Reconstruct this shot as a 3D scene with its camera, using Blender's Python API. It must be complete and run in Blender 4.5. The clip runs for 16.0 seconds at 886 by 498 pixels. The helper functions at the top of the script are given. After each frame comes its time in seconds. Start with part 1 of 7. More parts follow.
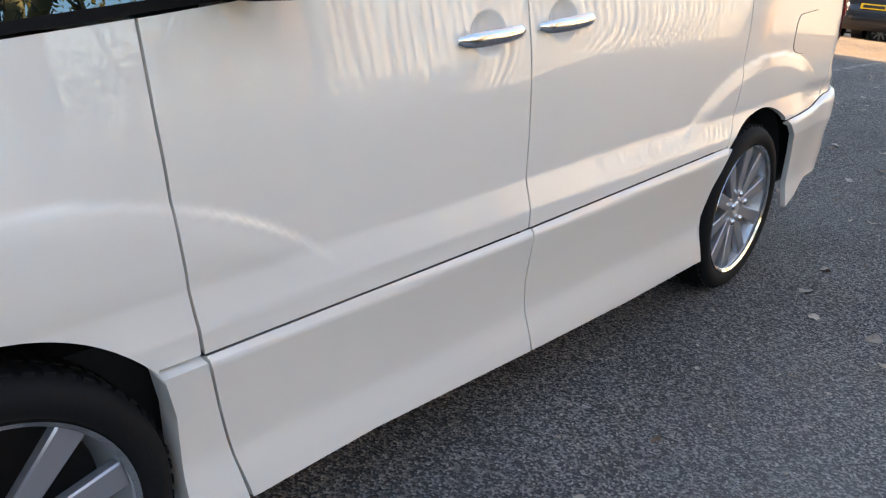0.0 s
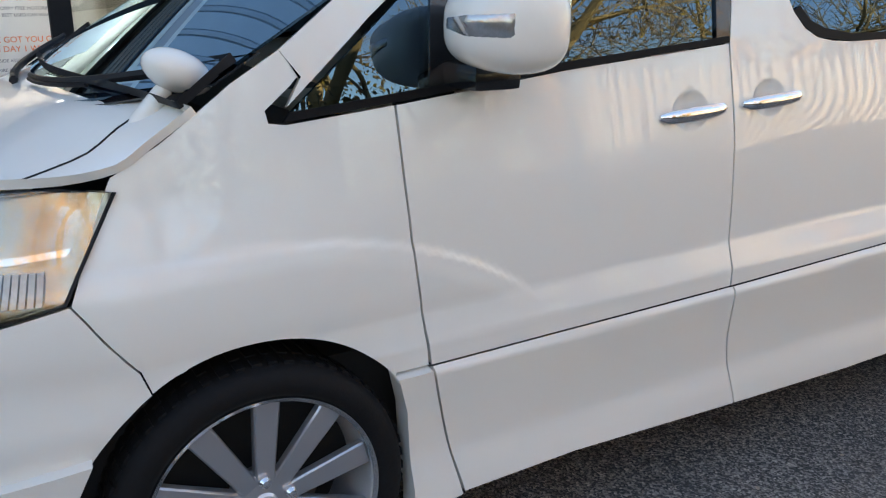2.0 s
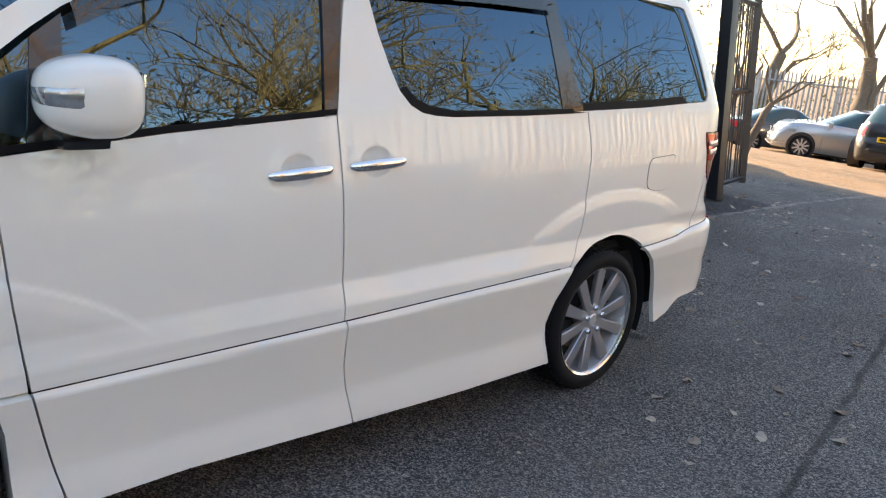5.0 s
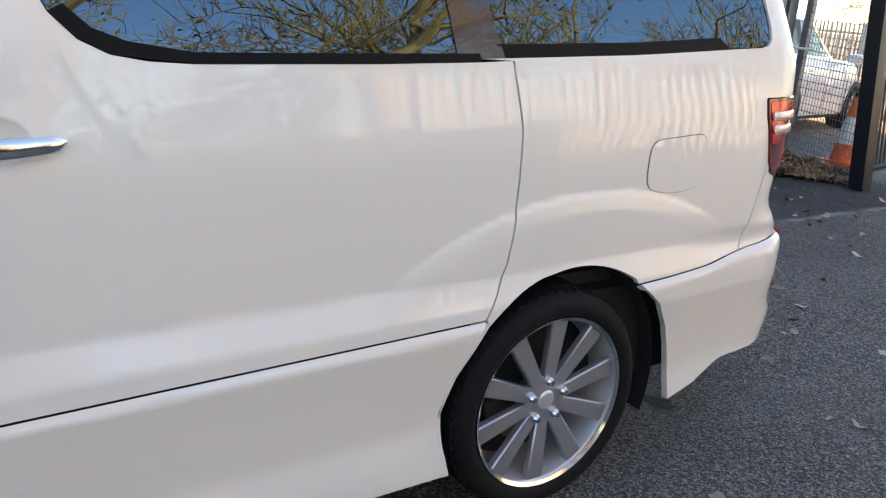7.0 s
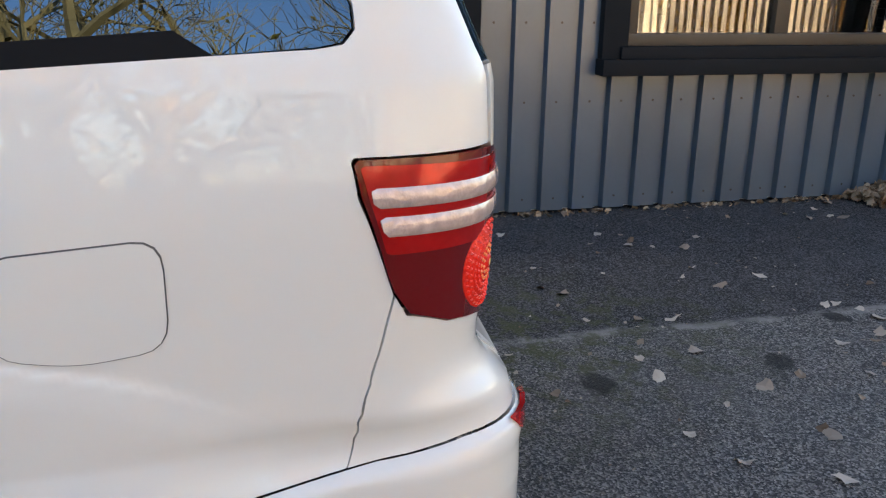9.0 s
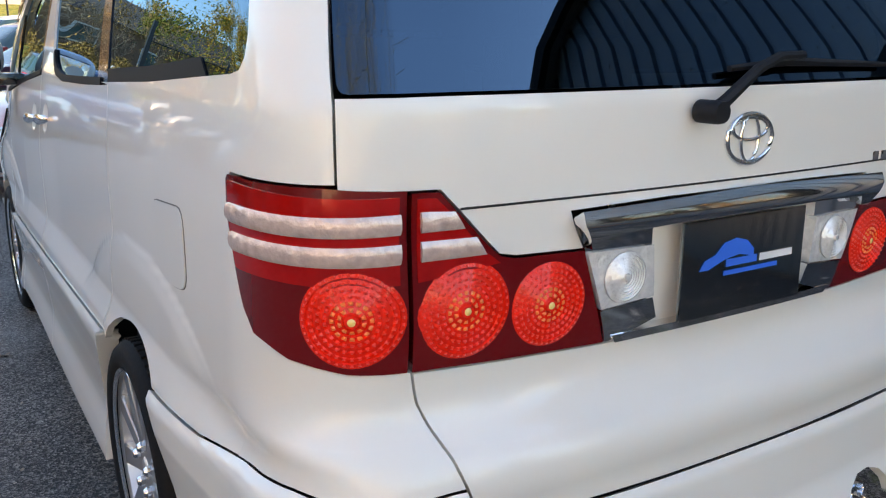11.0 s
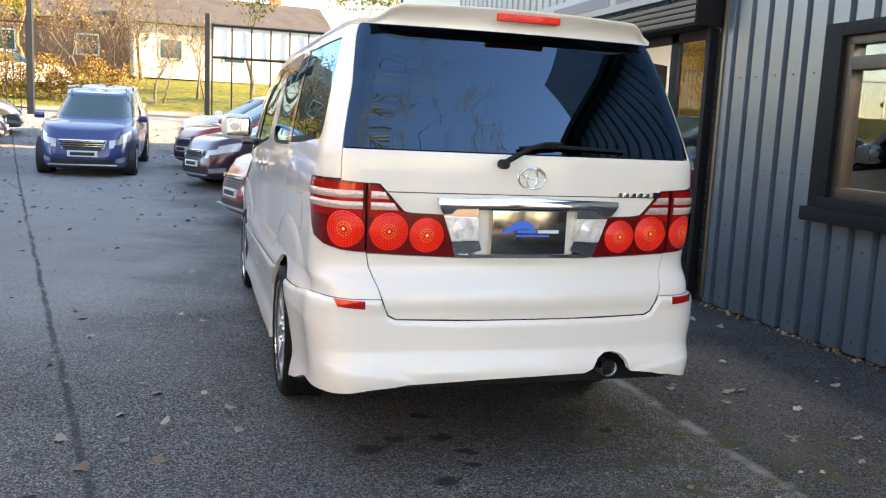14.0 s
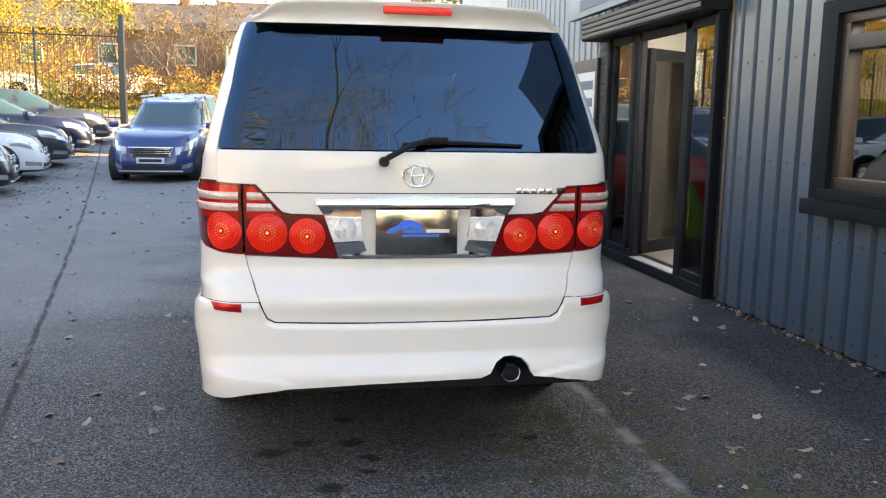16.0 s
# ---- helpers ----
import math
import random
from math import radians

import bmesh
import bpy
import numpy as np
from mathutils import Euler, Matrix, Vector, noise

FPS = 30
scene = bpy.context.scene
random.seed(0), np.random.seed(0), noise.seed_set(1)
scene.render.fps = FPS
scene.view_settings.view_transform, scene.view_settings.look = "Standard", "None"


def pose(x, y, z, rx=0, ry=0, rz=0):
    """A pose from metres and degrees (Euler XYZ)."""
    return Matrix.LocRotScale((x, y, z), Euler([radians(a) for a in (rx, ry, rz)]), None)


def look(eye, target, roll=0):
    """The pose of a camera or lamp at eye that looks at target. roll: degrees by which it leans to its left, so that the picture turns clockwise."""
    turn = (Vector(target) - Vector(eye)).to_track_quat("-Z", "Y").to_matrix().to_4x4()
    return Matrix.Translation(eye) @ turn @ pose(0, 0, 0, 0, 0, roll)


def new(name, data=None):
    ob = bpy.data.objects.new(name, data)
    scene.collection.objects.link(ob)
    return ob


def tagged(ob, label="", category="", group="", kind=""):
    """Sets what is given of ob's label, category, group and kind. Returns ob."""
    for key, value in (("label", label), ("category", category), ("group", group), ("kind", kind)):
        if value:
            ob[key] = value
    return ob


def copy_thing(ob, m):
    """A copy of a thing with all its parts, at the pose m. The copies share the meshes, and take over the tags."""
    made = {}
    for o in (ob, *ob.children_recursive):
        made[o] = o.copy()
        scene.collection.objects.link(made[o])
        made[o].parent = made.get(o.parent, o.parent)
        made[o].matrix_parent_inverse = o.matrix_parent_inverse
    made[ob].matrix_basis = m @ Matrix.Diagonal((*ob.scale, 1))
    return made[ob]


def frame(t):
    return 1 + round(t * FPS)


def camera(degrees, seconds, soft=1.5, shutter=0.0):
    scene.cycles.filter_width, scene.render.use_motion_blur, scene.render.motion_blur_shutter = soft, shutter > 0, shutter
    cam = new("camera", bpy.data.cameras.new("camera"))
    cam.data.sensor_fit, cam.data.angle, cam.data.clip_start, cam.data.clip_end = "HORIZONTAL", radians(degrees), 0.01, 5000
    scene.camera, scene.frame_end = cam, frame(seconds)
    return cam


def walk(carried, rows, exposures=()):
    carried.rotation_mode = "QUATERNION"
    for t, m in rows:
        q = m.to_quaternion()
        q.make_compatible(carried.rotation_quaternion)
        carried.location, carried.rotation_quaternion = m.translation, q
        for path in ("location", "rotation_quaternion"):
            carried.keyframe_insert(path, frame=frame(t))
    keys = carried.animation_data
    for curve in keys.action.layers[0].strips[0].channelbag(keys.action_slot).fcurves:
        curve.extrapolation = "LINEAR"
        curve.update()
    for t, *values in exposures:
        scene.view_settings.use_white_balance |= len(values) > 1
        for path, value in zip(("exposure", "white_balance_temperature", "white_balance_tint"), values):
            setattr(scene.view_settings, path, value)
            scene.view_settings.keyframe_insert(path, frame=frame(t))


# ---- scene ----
cam = camera(55.3, 16.0, 1.2)

PATH = [
    (0, (-2.11, 3.259, 1.36), (-0.904, 1.839, 0.631), 3.7),
    (0.5, (-2.262, 3.151, 1.395), (-1.201, 1.601, 0.709), 5.4),
    (1, (-2.309, 3.148, 1.418), (-1.259, 1.567, 0.786), 5.3),
    (1.5, (-2.38, 3.237, 1.426), (-1.164, 1.747, 0.876), 3.3),
    (2, (-2.453, 3.396, 1.426), (-0.816, 2.412, 0.833), 0.4),
    (2.5, (-2.68, 3.5, 1.495), (-0.947, 2.746, 0.84), 4.1),
    (3, (-2.834, 3.476, 1.623), (-1.088, 2.699, 1.033), 4.1),
    (3.5, (-2.993, 3.344, 1.645), (-1.4, 2.251, 1.127), 6.8),
    (4, (-3.09, 3.346, 1.655), (-1.779, 1.909, 1.19), 8.2),
    (4.2, (-3.115, 3.372, 1.649), (-1.827, 1.912, 1.189), 8.1),
    (6.3, (-2.674, 2.208, 1.487), (-1.138, 1.079, 0.882), 2.2),
    (6.5, (-2.641, 2.003, 1.511), (-1.101, 0.885, 0.896), 3.5),
    (7, (-2.524, 1.532, 1.46), (-0.949, 0.45, 0.867), 4.4),
    (7.5, (-2.45, 1.001, 1.486), (-0.868, -0.075, 0.902), 4.1),
    (8, (-2.338, 0.429, 1.465), (-0.714, -0.578, 0.874), 3.5),
    (8.5, (-2.173, -0.121, 1.454), (-0.487, -1.017, 0.86), 4.7),
    (9, (-2.034, -0.629, 1.444), (-0.186, -1.095, 0.835), 0.8),
    (9.2, (-1.973, -0.827, 1.466), (-0.079, -1.021, 0.853), -0.3),
    (11.3, (-1.243, -2.329, 1.39), (-0.344, -0.598, 0.945), -0.1),
    (11.5, (-1.244, -2.51, 1.405), (-0.387, -0.755, 0.975), -0.3),
    (12, (-1.264, -2.935, 1.419), (-0.51, -1.129, 1.005), 0.3),
    (12.5, (-1.328, -3.346, 1.427), (-0.607, -1.519, 1.049), 1.4),
    (13, (-1.358, -3.718, 1.45), (-0.728, -1.851, 1.103), 1.7),
    (13.5, (-1.329, -4.049, 1.45), (-0.733, -2.163, 1.154), 2.4),
    (14, (-1.365, -4.34, 1.423), (-0.787, -2.447, 1.137), 2.7),
    (14.5, (-1.328, -4.53, 1.436), (-0.776, -2.63, 1.14), 2.4),
    (15, (-1.105, -4.629, 1.427), (-0.651, -2.704, 1.133), 2.2),
    (15.5, (-0.823, -4.572, 1.421), (-0.447, -2.629, 1.133), 1.3),
    (16, (-0.475, -4.432, 1.44), (-0.135, -2.483, 1.144), 1.0),
]
LIGHT = [(0, 2.32, 8250, 15), (0.7, 2.25, 8250, 15), (1.5, 2.13, 8250, 15), (2.0, 2.16, 8250, 15), (2.5, 2.45, 8250, 15), (3.5, 2.48, 8250, 15), (4.0, 2.04, 8250, 15), (6.5, 2.34, 8150, 15), (7.5, 2.24, 8050, 15), (8.5, 2.34, 7900, 15), (9.2, 2.28, 7900, 15), (11.4, 2.25, 8000, 15), (12, 2.44, 8400, 16), (13, 2.52, 8500, 16), (14.5, 2.64, 8500, 16), (15, 2.52, 8500, 16), (16, 2.62, 8500, 16)]
walk(cam, [(t, look(eye, target, roll)) for t, eye, target, roll in PATH], LIGHT)

# ---- light ----
SUN_EL, SUN_AZ = 23.0, 104.0
world = bpy.data.worlds.new("sky")
scene.world = world
world.use_nodes = True
wn = world.node_tree
sky = wn.nodes.new("ShaderNodeTexSky")
sky.sky_type = "NISHITA"
sky.sun_disc = False
sky.sun_elevation, sky.sun_rotation = radians(SUN_EL), radians(SUN_AZ)
sky.air_density, sky.dust_density, sky.ozone_density = 1.1, 0.35, 2.5
wn.links.new(sky.outputs[0], wn.nodes["Background"].inputs[0])
wn.nodes["Background"].inputs[1].default_value = 0.14
sun_data = bpy.data.lights.new("sun", "SUN")
sun_data.energy, sun_data.angle, sun_data.color = 4.3, radians(0.55), (1.0, 0.80, 0.56)
sun = new("sun", sun_data)
sun_way = Vector((math.sin(radians(SUN_AZ)) * math.cos(radians(SUN_EL)), math.cos(radians(SUN_AZ)) * math.cos(radians(SUN_EL)), math.sin(radians(SUN_EL))))
sun.matrix_world = look(sun_way * 40, (0, 0, 0))


# ---- materials ----
def mat(name, color, rough=0.5, metal=0.0, coat=0.0, grain=0.0, scale=20.0, bump=0.0, stain=0.0, spec=0.5, stain_scale=1.2):
    """A surface with grain at two scales and fine relief."""
    m = bpy.data.materials.new(name)
    m.use_nodes = True
    nt = m.node_tree
    b = nt.nodes["Principled BSDF"]
    b.inputs["Base Color"].default_value = (*color, 1)
    b.inputs["Roughness"].default_value = rough
    b.inputs["Metallic"].default_value = metal
    b.inputs["Coat Weight"].default_value = coat
    b.inputs["Coat Roughness"].default_value = 0.03
    b.inputs["Specular IOR Level"].default_value = spec
    if grain or bump or stain:
        tc = nt.nodes.new("ShaderNodeNewGeometry")
        n1 = nt.nodes.new("ShaderNodeTexNoise")
        n1.inputs["Scale"].default_value = scale
        n1.inputs["Detail"].default_value = 4
        nt.links.new(tc.outputs["Position"], n1.inputs["Vector"])
        n2 = nt.nodes.new("ShaderNodeTexNoise")
        n2.inputs["Scale"].default_value = stain_scale
        n2.inputs["Detail"].default_value = 5
        nt.links.new(tc.outputs["Position"], n2.inputs["Vector"])
        r1 = nt.nodes.new("ShaderNodeMapRange")
        r1.inputs[3].default_value, r1.inputs[4].default_value = 1 - grain, 1 + grain
        nt.links.new(n1.outputs[0], r1.inputs[0])
        r2 = nt.nodes.new("ShaderNodeMapRange")
        r2.inputs[1].default_value, r2.inputs[2].default_value = 0.3, 0.7
        r2.inputs[3].default_value, r2.inputs[4].default_value = 1 - stain, 1 + stain
        nt.links.new(n2.outputs[0], r2.inputs[0])
        mul = nt.nodes.new("ShaderNodeMath")
        mul.operation = "MULTIPLY"
        nt.links.new(r1.outputs[0], mul.inputs[0])
        nt.links.new(r2.outputs[0], mul.inputs[1])
        vm = nt.nodes.new("ShaderNodeVectorMath")
        vm.operation = "SCALE"
        vm.inputs[0].default_value = color
        nt.links.new(mul.outputs[0], vm.inputs["Scale"])
        nt.links.new(vm.outputs[0], b.inputs["Base Color"])
        if bump:
            bp = nt.nodes.new("ShaderNodeBump")
            bp.inputs["Strength"].default_value = bump
            bp.inputs["Distance"].default_value = 0.01
            nt.links.new(n1.outputs[0], bp.inputs["Height"])
            nt.links.new(bp.outputs[0], b.inputs["Normal"])
    return m


def random_tint(m, low, high):
    """Lets pieces of one material differ from island to island."""
    nt = m.node_tree
    b = nt.nodes["Principled BSDF"]
    g = nt.nodes.new("ShaderNodeNewGeometry")
    ramp = nt.nodes.new("ShaderNodeValToRGB")
    ramp.color_ramp.elements[0].color, ramp.color_ramp.elements[1].color = (*low, 1), (*high, 1)
    nt.links.new(g.outputs["Random Per Island"], ramp.inputs[0])
    nt.links.new(ramp.outputs[0], b.inputs["Base Color"])
    return m


def glass_mat(name, tint, through_amount, ior=1.65, sheen=(1.0, 1.0, 1.0)):
    """Tinted window glass: see-through by its tint, with a gloss of the sheen colour on top."""
    m = bpy.data.materials.new(name)
    m.use_nodes = True
    nt = m.node_tree
    nt.nodes.remove(nt.nodes["Principled BSDF"])
    tr = nt.nodes.new("ShaderNodeBsdfTransparent")
    tr.inputs[0].default_value = (*[c * through_amount for c in tint], 1)
    gl = nt.nodes.new("ShaderNodeBsdfGlossy")
    gl.inputs["Roughness"].default_value = 0.0
    gl.inputs["Color"].default_value = (*sheen, 1)
    fr = nt.nodes.new("ShaderNodeFresnel")
    fr.inputs[0].default_value = ior
    mx = nt.nodes.new("ShaderNodeMixShader")
    nt.links.new(fr.outputs[0], mx.inputs[0])
    nt.links.new(tr.outputs[0], mx.inputs[1])
    nt.links.new(gl.outputs[0], mx.inputs[2])
    nt.links.new(mx.outputs[0], nt.nodes["Material Output"].inputs[0])
    return m


M = {}
M["pearl"] = mat("pearl_white_paint", (0.80, 0.775, 0.72), 0.45, coat=1.0, grain=0.012, scale=900, stain=0.012, spec=0.3)
M["pearl"].node_tree.nodes["Principled BSDF"].inputs["Coat IOR"].default_value = 1.5
M["pearl"].node_tree.nodes["Principled BSDF"].inputs["Coat Roughness"].default_value = 0.015
M["gap"] = mat("shut_line_black", (0.012, 0.012, 0.012), 0.8)
M["flap_gap"] = mat("shut_line_grey", (0.10, 0.095, 0.09), 0.8)
M["black_plastic"] = mat("black_plastic", (0.014, 0.014, 0.016), 0.5, spec=0.2, grain=0.2, scale=300, bump=0.05)
M["seal"] = mat("black_rubber_seal", (0.007, 0.007, 0.008), 0.6, spec=0.12)
M["black_gloss"] = mat("black_gloss_trim", (0.012, 0.012, 0.014), 0.12, coat=0.5)
M["rubber"] = mat("tyre_rubber", (0.008, 0.008, 0.009), 0.75, spec=0.2, grain=0.25, scale=120, bump=0.1, stain=0.2)
M["chrome"] = mat("chrome", (0.82, 0.82, 0.83), 0.06, 1.0)
M["alloy"] = mat("silver_alloy", (0.72, 0.73, 0.75), 0.33, 0.6, coat=0.4, grain=0.04, scale=150)
M["alloy_dark"] = mat("grey_alloy_face", (0.42, 0.43, 0.46), 0.32, 0.7, coat=0.4)
M["alloy_lip"] = mat("polished_rim_lip", (0.80, 0.80, 0.81), 0.12, 1.0)
M["disc"] = mat("brake_disc", (0.14, 0.11, 0.09), 0.5, 0.8, grain=0.2, scale=60)
M["dark_shell"] = mat("dark_underbody", (0.01, 0.01, 0.011), 0.9)
M["interior"] = mat("dark_interior", (0.035, 0.033, 0.03), 0.85)
M["interior_light"] = mat("pale_dashboard", (0.45, 0.44, 0.38), 0.7)
# the mirrored sky's blue is put into the gloss colour of these two
M["glass_dark"] = glass_mat("privacy_glass", (0.75, 0.85, 0.9), 0.03, 2.05, (0.40, 0.69, 1.0))
M["glass_tint"] = glass_mat("tinted_glass", (0.80, 0.95, 0.90), 0.10, 2.1, (0.50, 0.78, 1.0))
M["glass_clear"] = glass_mat("clear_glass", (0.95, 0.98, 0.96), 0.85, 2.1)
M["visor"] = glass_mat("smoked_visor", (0.8, 0.8, 0.85), 0.18)
M["red_lens"] = mat("red_lens", (0.15, 0.002, 0.003), 0.15, coat=0.7, spec=0.4)
M["red_panel"] = mat("red_lens_panel", (0.52, 0.006, 0.005), 0.12, 0.3, coat=0.5, grain=0.25, scale=35)
M["red_bright"] = mat("bright_red_reflector", (0.98, 0.022, 0.008), 0.22, 0.10, coat=0.5, spec=0.3, grain=0.3, scale=160, bump=0.5)
M["prism_red"] = mat("red_prism", (1.0, 0.030, 0.008), 0.30, 0.0, coat=0.4)
# amber of inner prisms and bulb paints the reflector's bright glowing centre
M["prism_glow"] = mat("glow_tinted_prism", (1.0, 0.22, 0.04), 0.30, 0.0, coat=0.4)
M["bulb_glow"] = mat("glow_tinted_bulb", (1.0, 0.66, 0.22), 0.2, 0.0, coat=1.0)
M["strip_lens"] = mat("clear_ribbed_lens", (0.66, 0.50, 0.45), 0.16, 0.25, coat=1.0, grain=0.35, scale=60, bump=0.4)
M["orange_lens"] = mat("amber_lens", (0.75, 0.22, 0.03), 0.1, coat=1.0)
M["clear_lens"] = mat("clear_lens", (0.86, 0.86, 0.85), 0.10, 0.35, coat=1.0, grain=0.30, scale=70, bump=0.5)
M["lamp_lens"] = glass_mat("hazy_headlamp_lens", (0.96, 0.93, 0.86), 0.92, 1.9)
M["lamp_bowl"] = mat("headlamp_bowl", (0.50, 0.46, 0.39), 0.16, 0.8, grain=0.35, scale=14, stain=0.3, stain_scale=9)
M["plate_black"] = mat("black_mirror_plate", (0.36, 0.36, 0.35), 0.10, 1.0, grain=0.04, scale=300)
M["plate_blue"] = mat("plate_blue", (0.02, 0.16, 0.75), 0.4)
M["plate_white"] = mat("plate_white", (0.75, 0.76, 0.78), 0.4)
M["plate_yellow"] = mat("plate_yellow", (0.85, 0.55, 0.02), 0.35)
M["indicator"] = mat("grey_clear_indicator", (0.42, 0.43, 0.44), 0.15, 0.7, coat=1.0, grain=0.3, scale=120)
M["bar_dark"] = mat("dark_writing", (0.03, 0.03, 0.03), 0.5)


# ---- mesh tools ----
def link(name, verts, faces, material, parent=None, label="", smooth=True, normals=None, sharp=None):
    me = bpy.data.meshes.new(name)
    me.from_pydata([tuple(v) for v in verts], [], faces)
    me.validate()
    me.materials.append(material)
    if smooth:
        me.polygons.foreach_set("use_smooth", [True] * len(me.polygons))
    if sharp is not None:
        me.set_sharp_from_angle(angle=radians(sharp))
    if normals is not None and len(normals) == len(me.vertices):
        me.normals_split_custom_set_from_vertices([tuple(n) for n in normals])
    ob = new(name, me)
    if parent is not None:
        ob.parent = parent
    if label:
        tagged(ob, label)
    return ob


def part(name, bm, material, parent, label="", sharp=35, smooth=True):
    """Links a bmesh as one mesh object under a thing or a part."""
    me = bpy.data.meshes.new(name)
    bmesh.ops.recalc_face_normals(bm, faces=bm.faces)
    bm.to_mesh(me)
    bm.free()
    me.materials.append(material)
    if smooth:
        me.polygons.foreach_set("use_smooth", [True] * len(me.polygons))
        me.set_sharp_from_angle(angle=radians(sharp))
    ob = new(name, me)
    if parent is not None:
        ob.parent = parent
    if label:
        tagged(ob, label)
    return ob


def empty(name, m=None):
    ob = new(name)
    if m is not None:
        ob.matrix_basis = m
    return ob


def box(bm, x0, x1, y0, y1, z0, z1, bevel=0.0, m=None):
    vs = [bm.verts.new((x, y, z)) for x in (x0, x1) for y in (y0, y1) for z in (z0, z1)]
    fs = [bm.faces.new([vs[i] for i in f]) for f in ((0, 1, 3, 2), (4, 6, 7, 5), (0, 4, 5, 1), (2, 3, 7, 6), (0, 2, 6, 4), (1, 5, 7, 3))]
    if m is not None:
        bmesh.ops.transform(bm, matrix=m, verts=vs)
    if bevel:
        es = list({e for f in fs for e in f.edges})
        bmesh.ops.bevel(bm, geom=es, offset=bevel, segments=2, affect="EDGES", profile=0.7)
    return bm


def boxed(x0, x1, y0, y1, z0, z1, bevel=0.0, m=None):
    return box(bmesh.new(), x0, x1, y0, y1, z0, z1, bevel, m)


def tube_verts(points, radii, sides, verts, faces, cap=True):
    """Adds a tapered tube along points to verts and faces."""
    base, n = len(verts), len(points)
    up = Vector((0.3, 0.2, 1)).normalized()
    for i, p in enumerate(points):
        a = points[max(0, i - 1)]
        b = points[min(n - 1, i + 1)]
        d = (Vector(b) - Vector(a))
        d = d.normalized() if d.length > 1e-9 else Vector((0, 0, 1))
        s = d.cross(up if abs(d.dot(up)) < 0.95 else Vector((1, 0, 0))).normalized()
        q = d.cross(s)
        for k in range(sides):
            w = 2 * math.pi * k / sides
            verts.append(Vector(p) + (s * math.cos(w) + q * math.sin(w)) * radii[i])
    for i in range(n - 1):
        for k in range(sides):
            k2 = (k + 1) % sides
            faces.append((base + i * sides + k, base + i * sides + k2, base + (i + 1) * sides + k2, base + (i + 1) * sides + k))
    if cap:
        faces.append(tuple(base + k for k in range(sides))[::-1])
        faces.append(tuple(base + (n - 1) * sides + k for k in range(sides)))


def tube(name, points, radius, material, parent=None, sides=8, label=""):
    v, f = [], []
    r = radius if isinstance(radius, (list, tuple)) else [radius] * len(points)
    tube_verts(points, r, sides, v, f)
    return link(name, v, f, material, parent, label, sharp=40)


def lathe(profile, n, axis="x"):
    """Verts and faces of a profile of (radius, along) turned round an axis."""
    v, f = [], []
    for r, a in profile:
        for k in range(n):
            w = 2 * math.pi * k / n
            c, s = r * math.cos(w), r * math.sin(w)
            v.append((a, c, s) if axis == "x" else ((c, a, s) if axis == "y" else (c, s, a)))
    for i in range(len(profile) - 1):
        for k in range(n):
            k2 = (k + 1) % n
            f.append((i * n + k, i * n + k2, (i + 1) * n + k2, (i + 1) * n + k))
    return v, f


def curve_at(xs, ys, x):
    """A smooth curve through given points."""
    if x <= xs[0]:
        return ys[0]
    if x >= xs[-1]:
        return ys[-1]
    i = max(k for k in range(len(xs)) if xs[k] <= x)
    i = min(i, len(xs) - 2)
    h = xs[i + 1] - xs[i]
    d = [(ys[k + 1] - ys[k]) / (xs[k + 1] - xs[k]) for k in range(len(xs) - 1)]

    def slope(k):
        if k == 0:
            return d[0]
        if k == len(xs) - 1:
            return d[-1]
        return 0 if d[k - 1] * d[k] <= 0 else 2 * d[k - 1] * d[k] / (d[k - 1] + d[k])
    t = (x - xs[i]) / h
    a, b = slope(i), slope(i + 1)
    return ys[i] * (2 * t ** 3 - 3 * t ** 2 + 1) + h * a * (t ** 3 - 2 * t * t + t) + ys[i + 1] * (3 * t * t - 2 * t ** 3) + h * b * (t ** 3 - t * t)


def smooth(a, b, x):
    t = min(1, max(0, (x - a) / (b - a)))
    return t * t * (3 - 2 * t)


def clip(poly, axis, value, keep_over):
    out = []
    for i in range(len(poly)):
        p, q = poly[i - 1], poly[i]
        ip = p[axis] >= value if keep_over else p[axis] <= value
        iq = q[axis] >= value if keep_over else q[axis] <= value
        if ip != iq:
            t = (value - p[axis]) / (q[axis] - p[axis])
            out.append((p[0] + t * (q[0] - p[0]), p[1] + t * (q[1] - p[1])))
        if iq:
            out.append(q)
    return out


def rounded(poly, r, n=4):
    """The polygon with its corners rounded."""
    out = []
    for i in range(len(poly)):
        p, c, q = Vector(poly[i - 1]), Vector(poly[i]), Vector(poly[(i + 1) % len(poly)])
        a, b = (p - c), (q - c)
        k = min(r, a.length * 0.45, b.length * 0.45)
        s, e = c + a.normalized() * k, c + b.normalized() * k
        for j in range(n + 1):
            t = j / n
            out.append(tuple(s * (1 - t) ** 2 + c * 2 * t * (1 - t) + e * t * t))
    return out


def arc(cy, cz, r, a0, a1, n=14):
    return [(cy + r * math.cos(radians(a0 + (a1 - a0) * i / n)), cz + r * math.sin(radians(a0 + (a1 - a0) * i / n))) for i in range(n + 1)]


def unspiked(c):
    """The outline without edges that run out and back over themselves."""
    c, k = list(c), 0
    while len(c) > 3 and k < len(c):
        a, b, d = c[k - 1], c[k], c[(k + 1) % len(c)]
        ux, uy, wx, wy = b[0] - a[0], b[1] - a[1], d[0] - b[0], d[1] - b[1]
        if abs(ux) + abs(uy) < 1e-6 or (abs(ux * wy - uy * wx) < 1e-9 and ux * wx + uy * wy < 0):
            c.pop(k)
            k = max(0, k - 2)
        else:
            k += 1
    return c


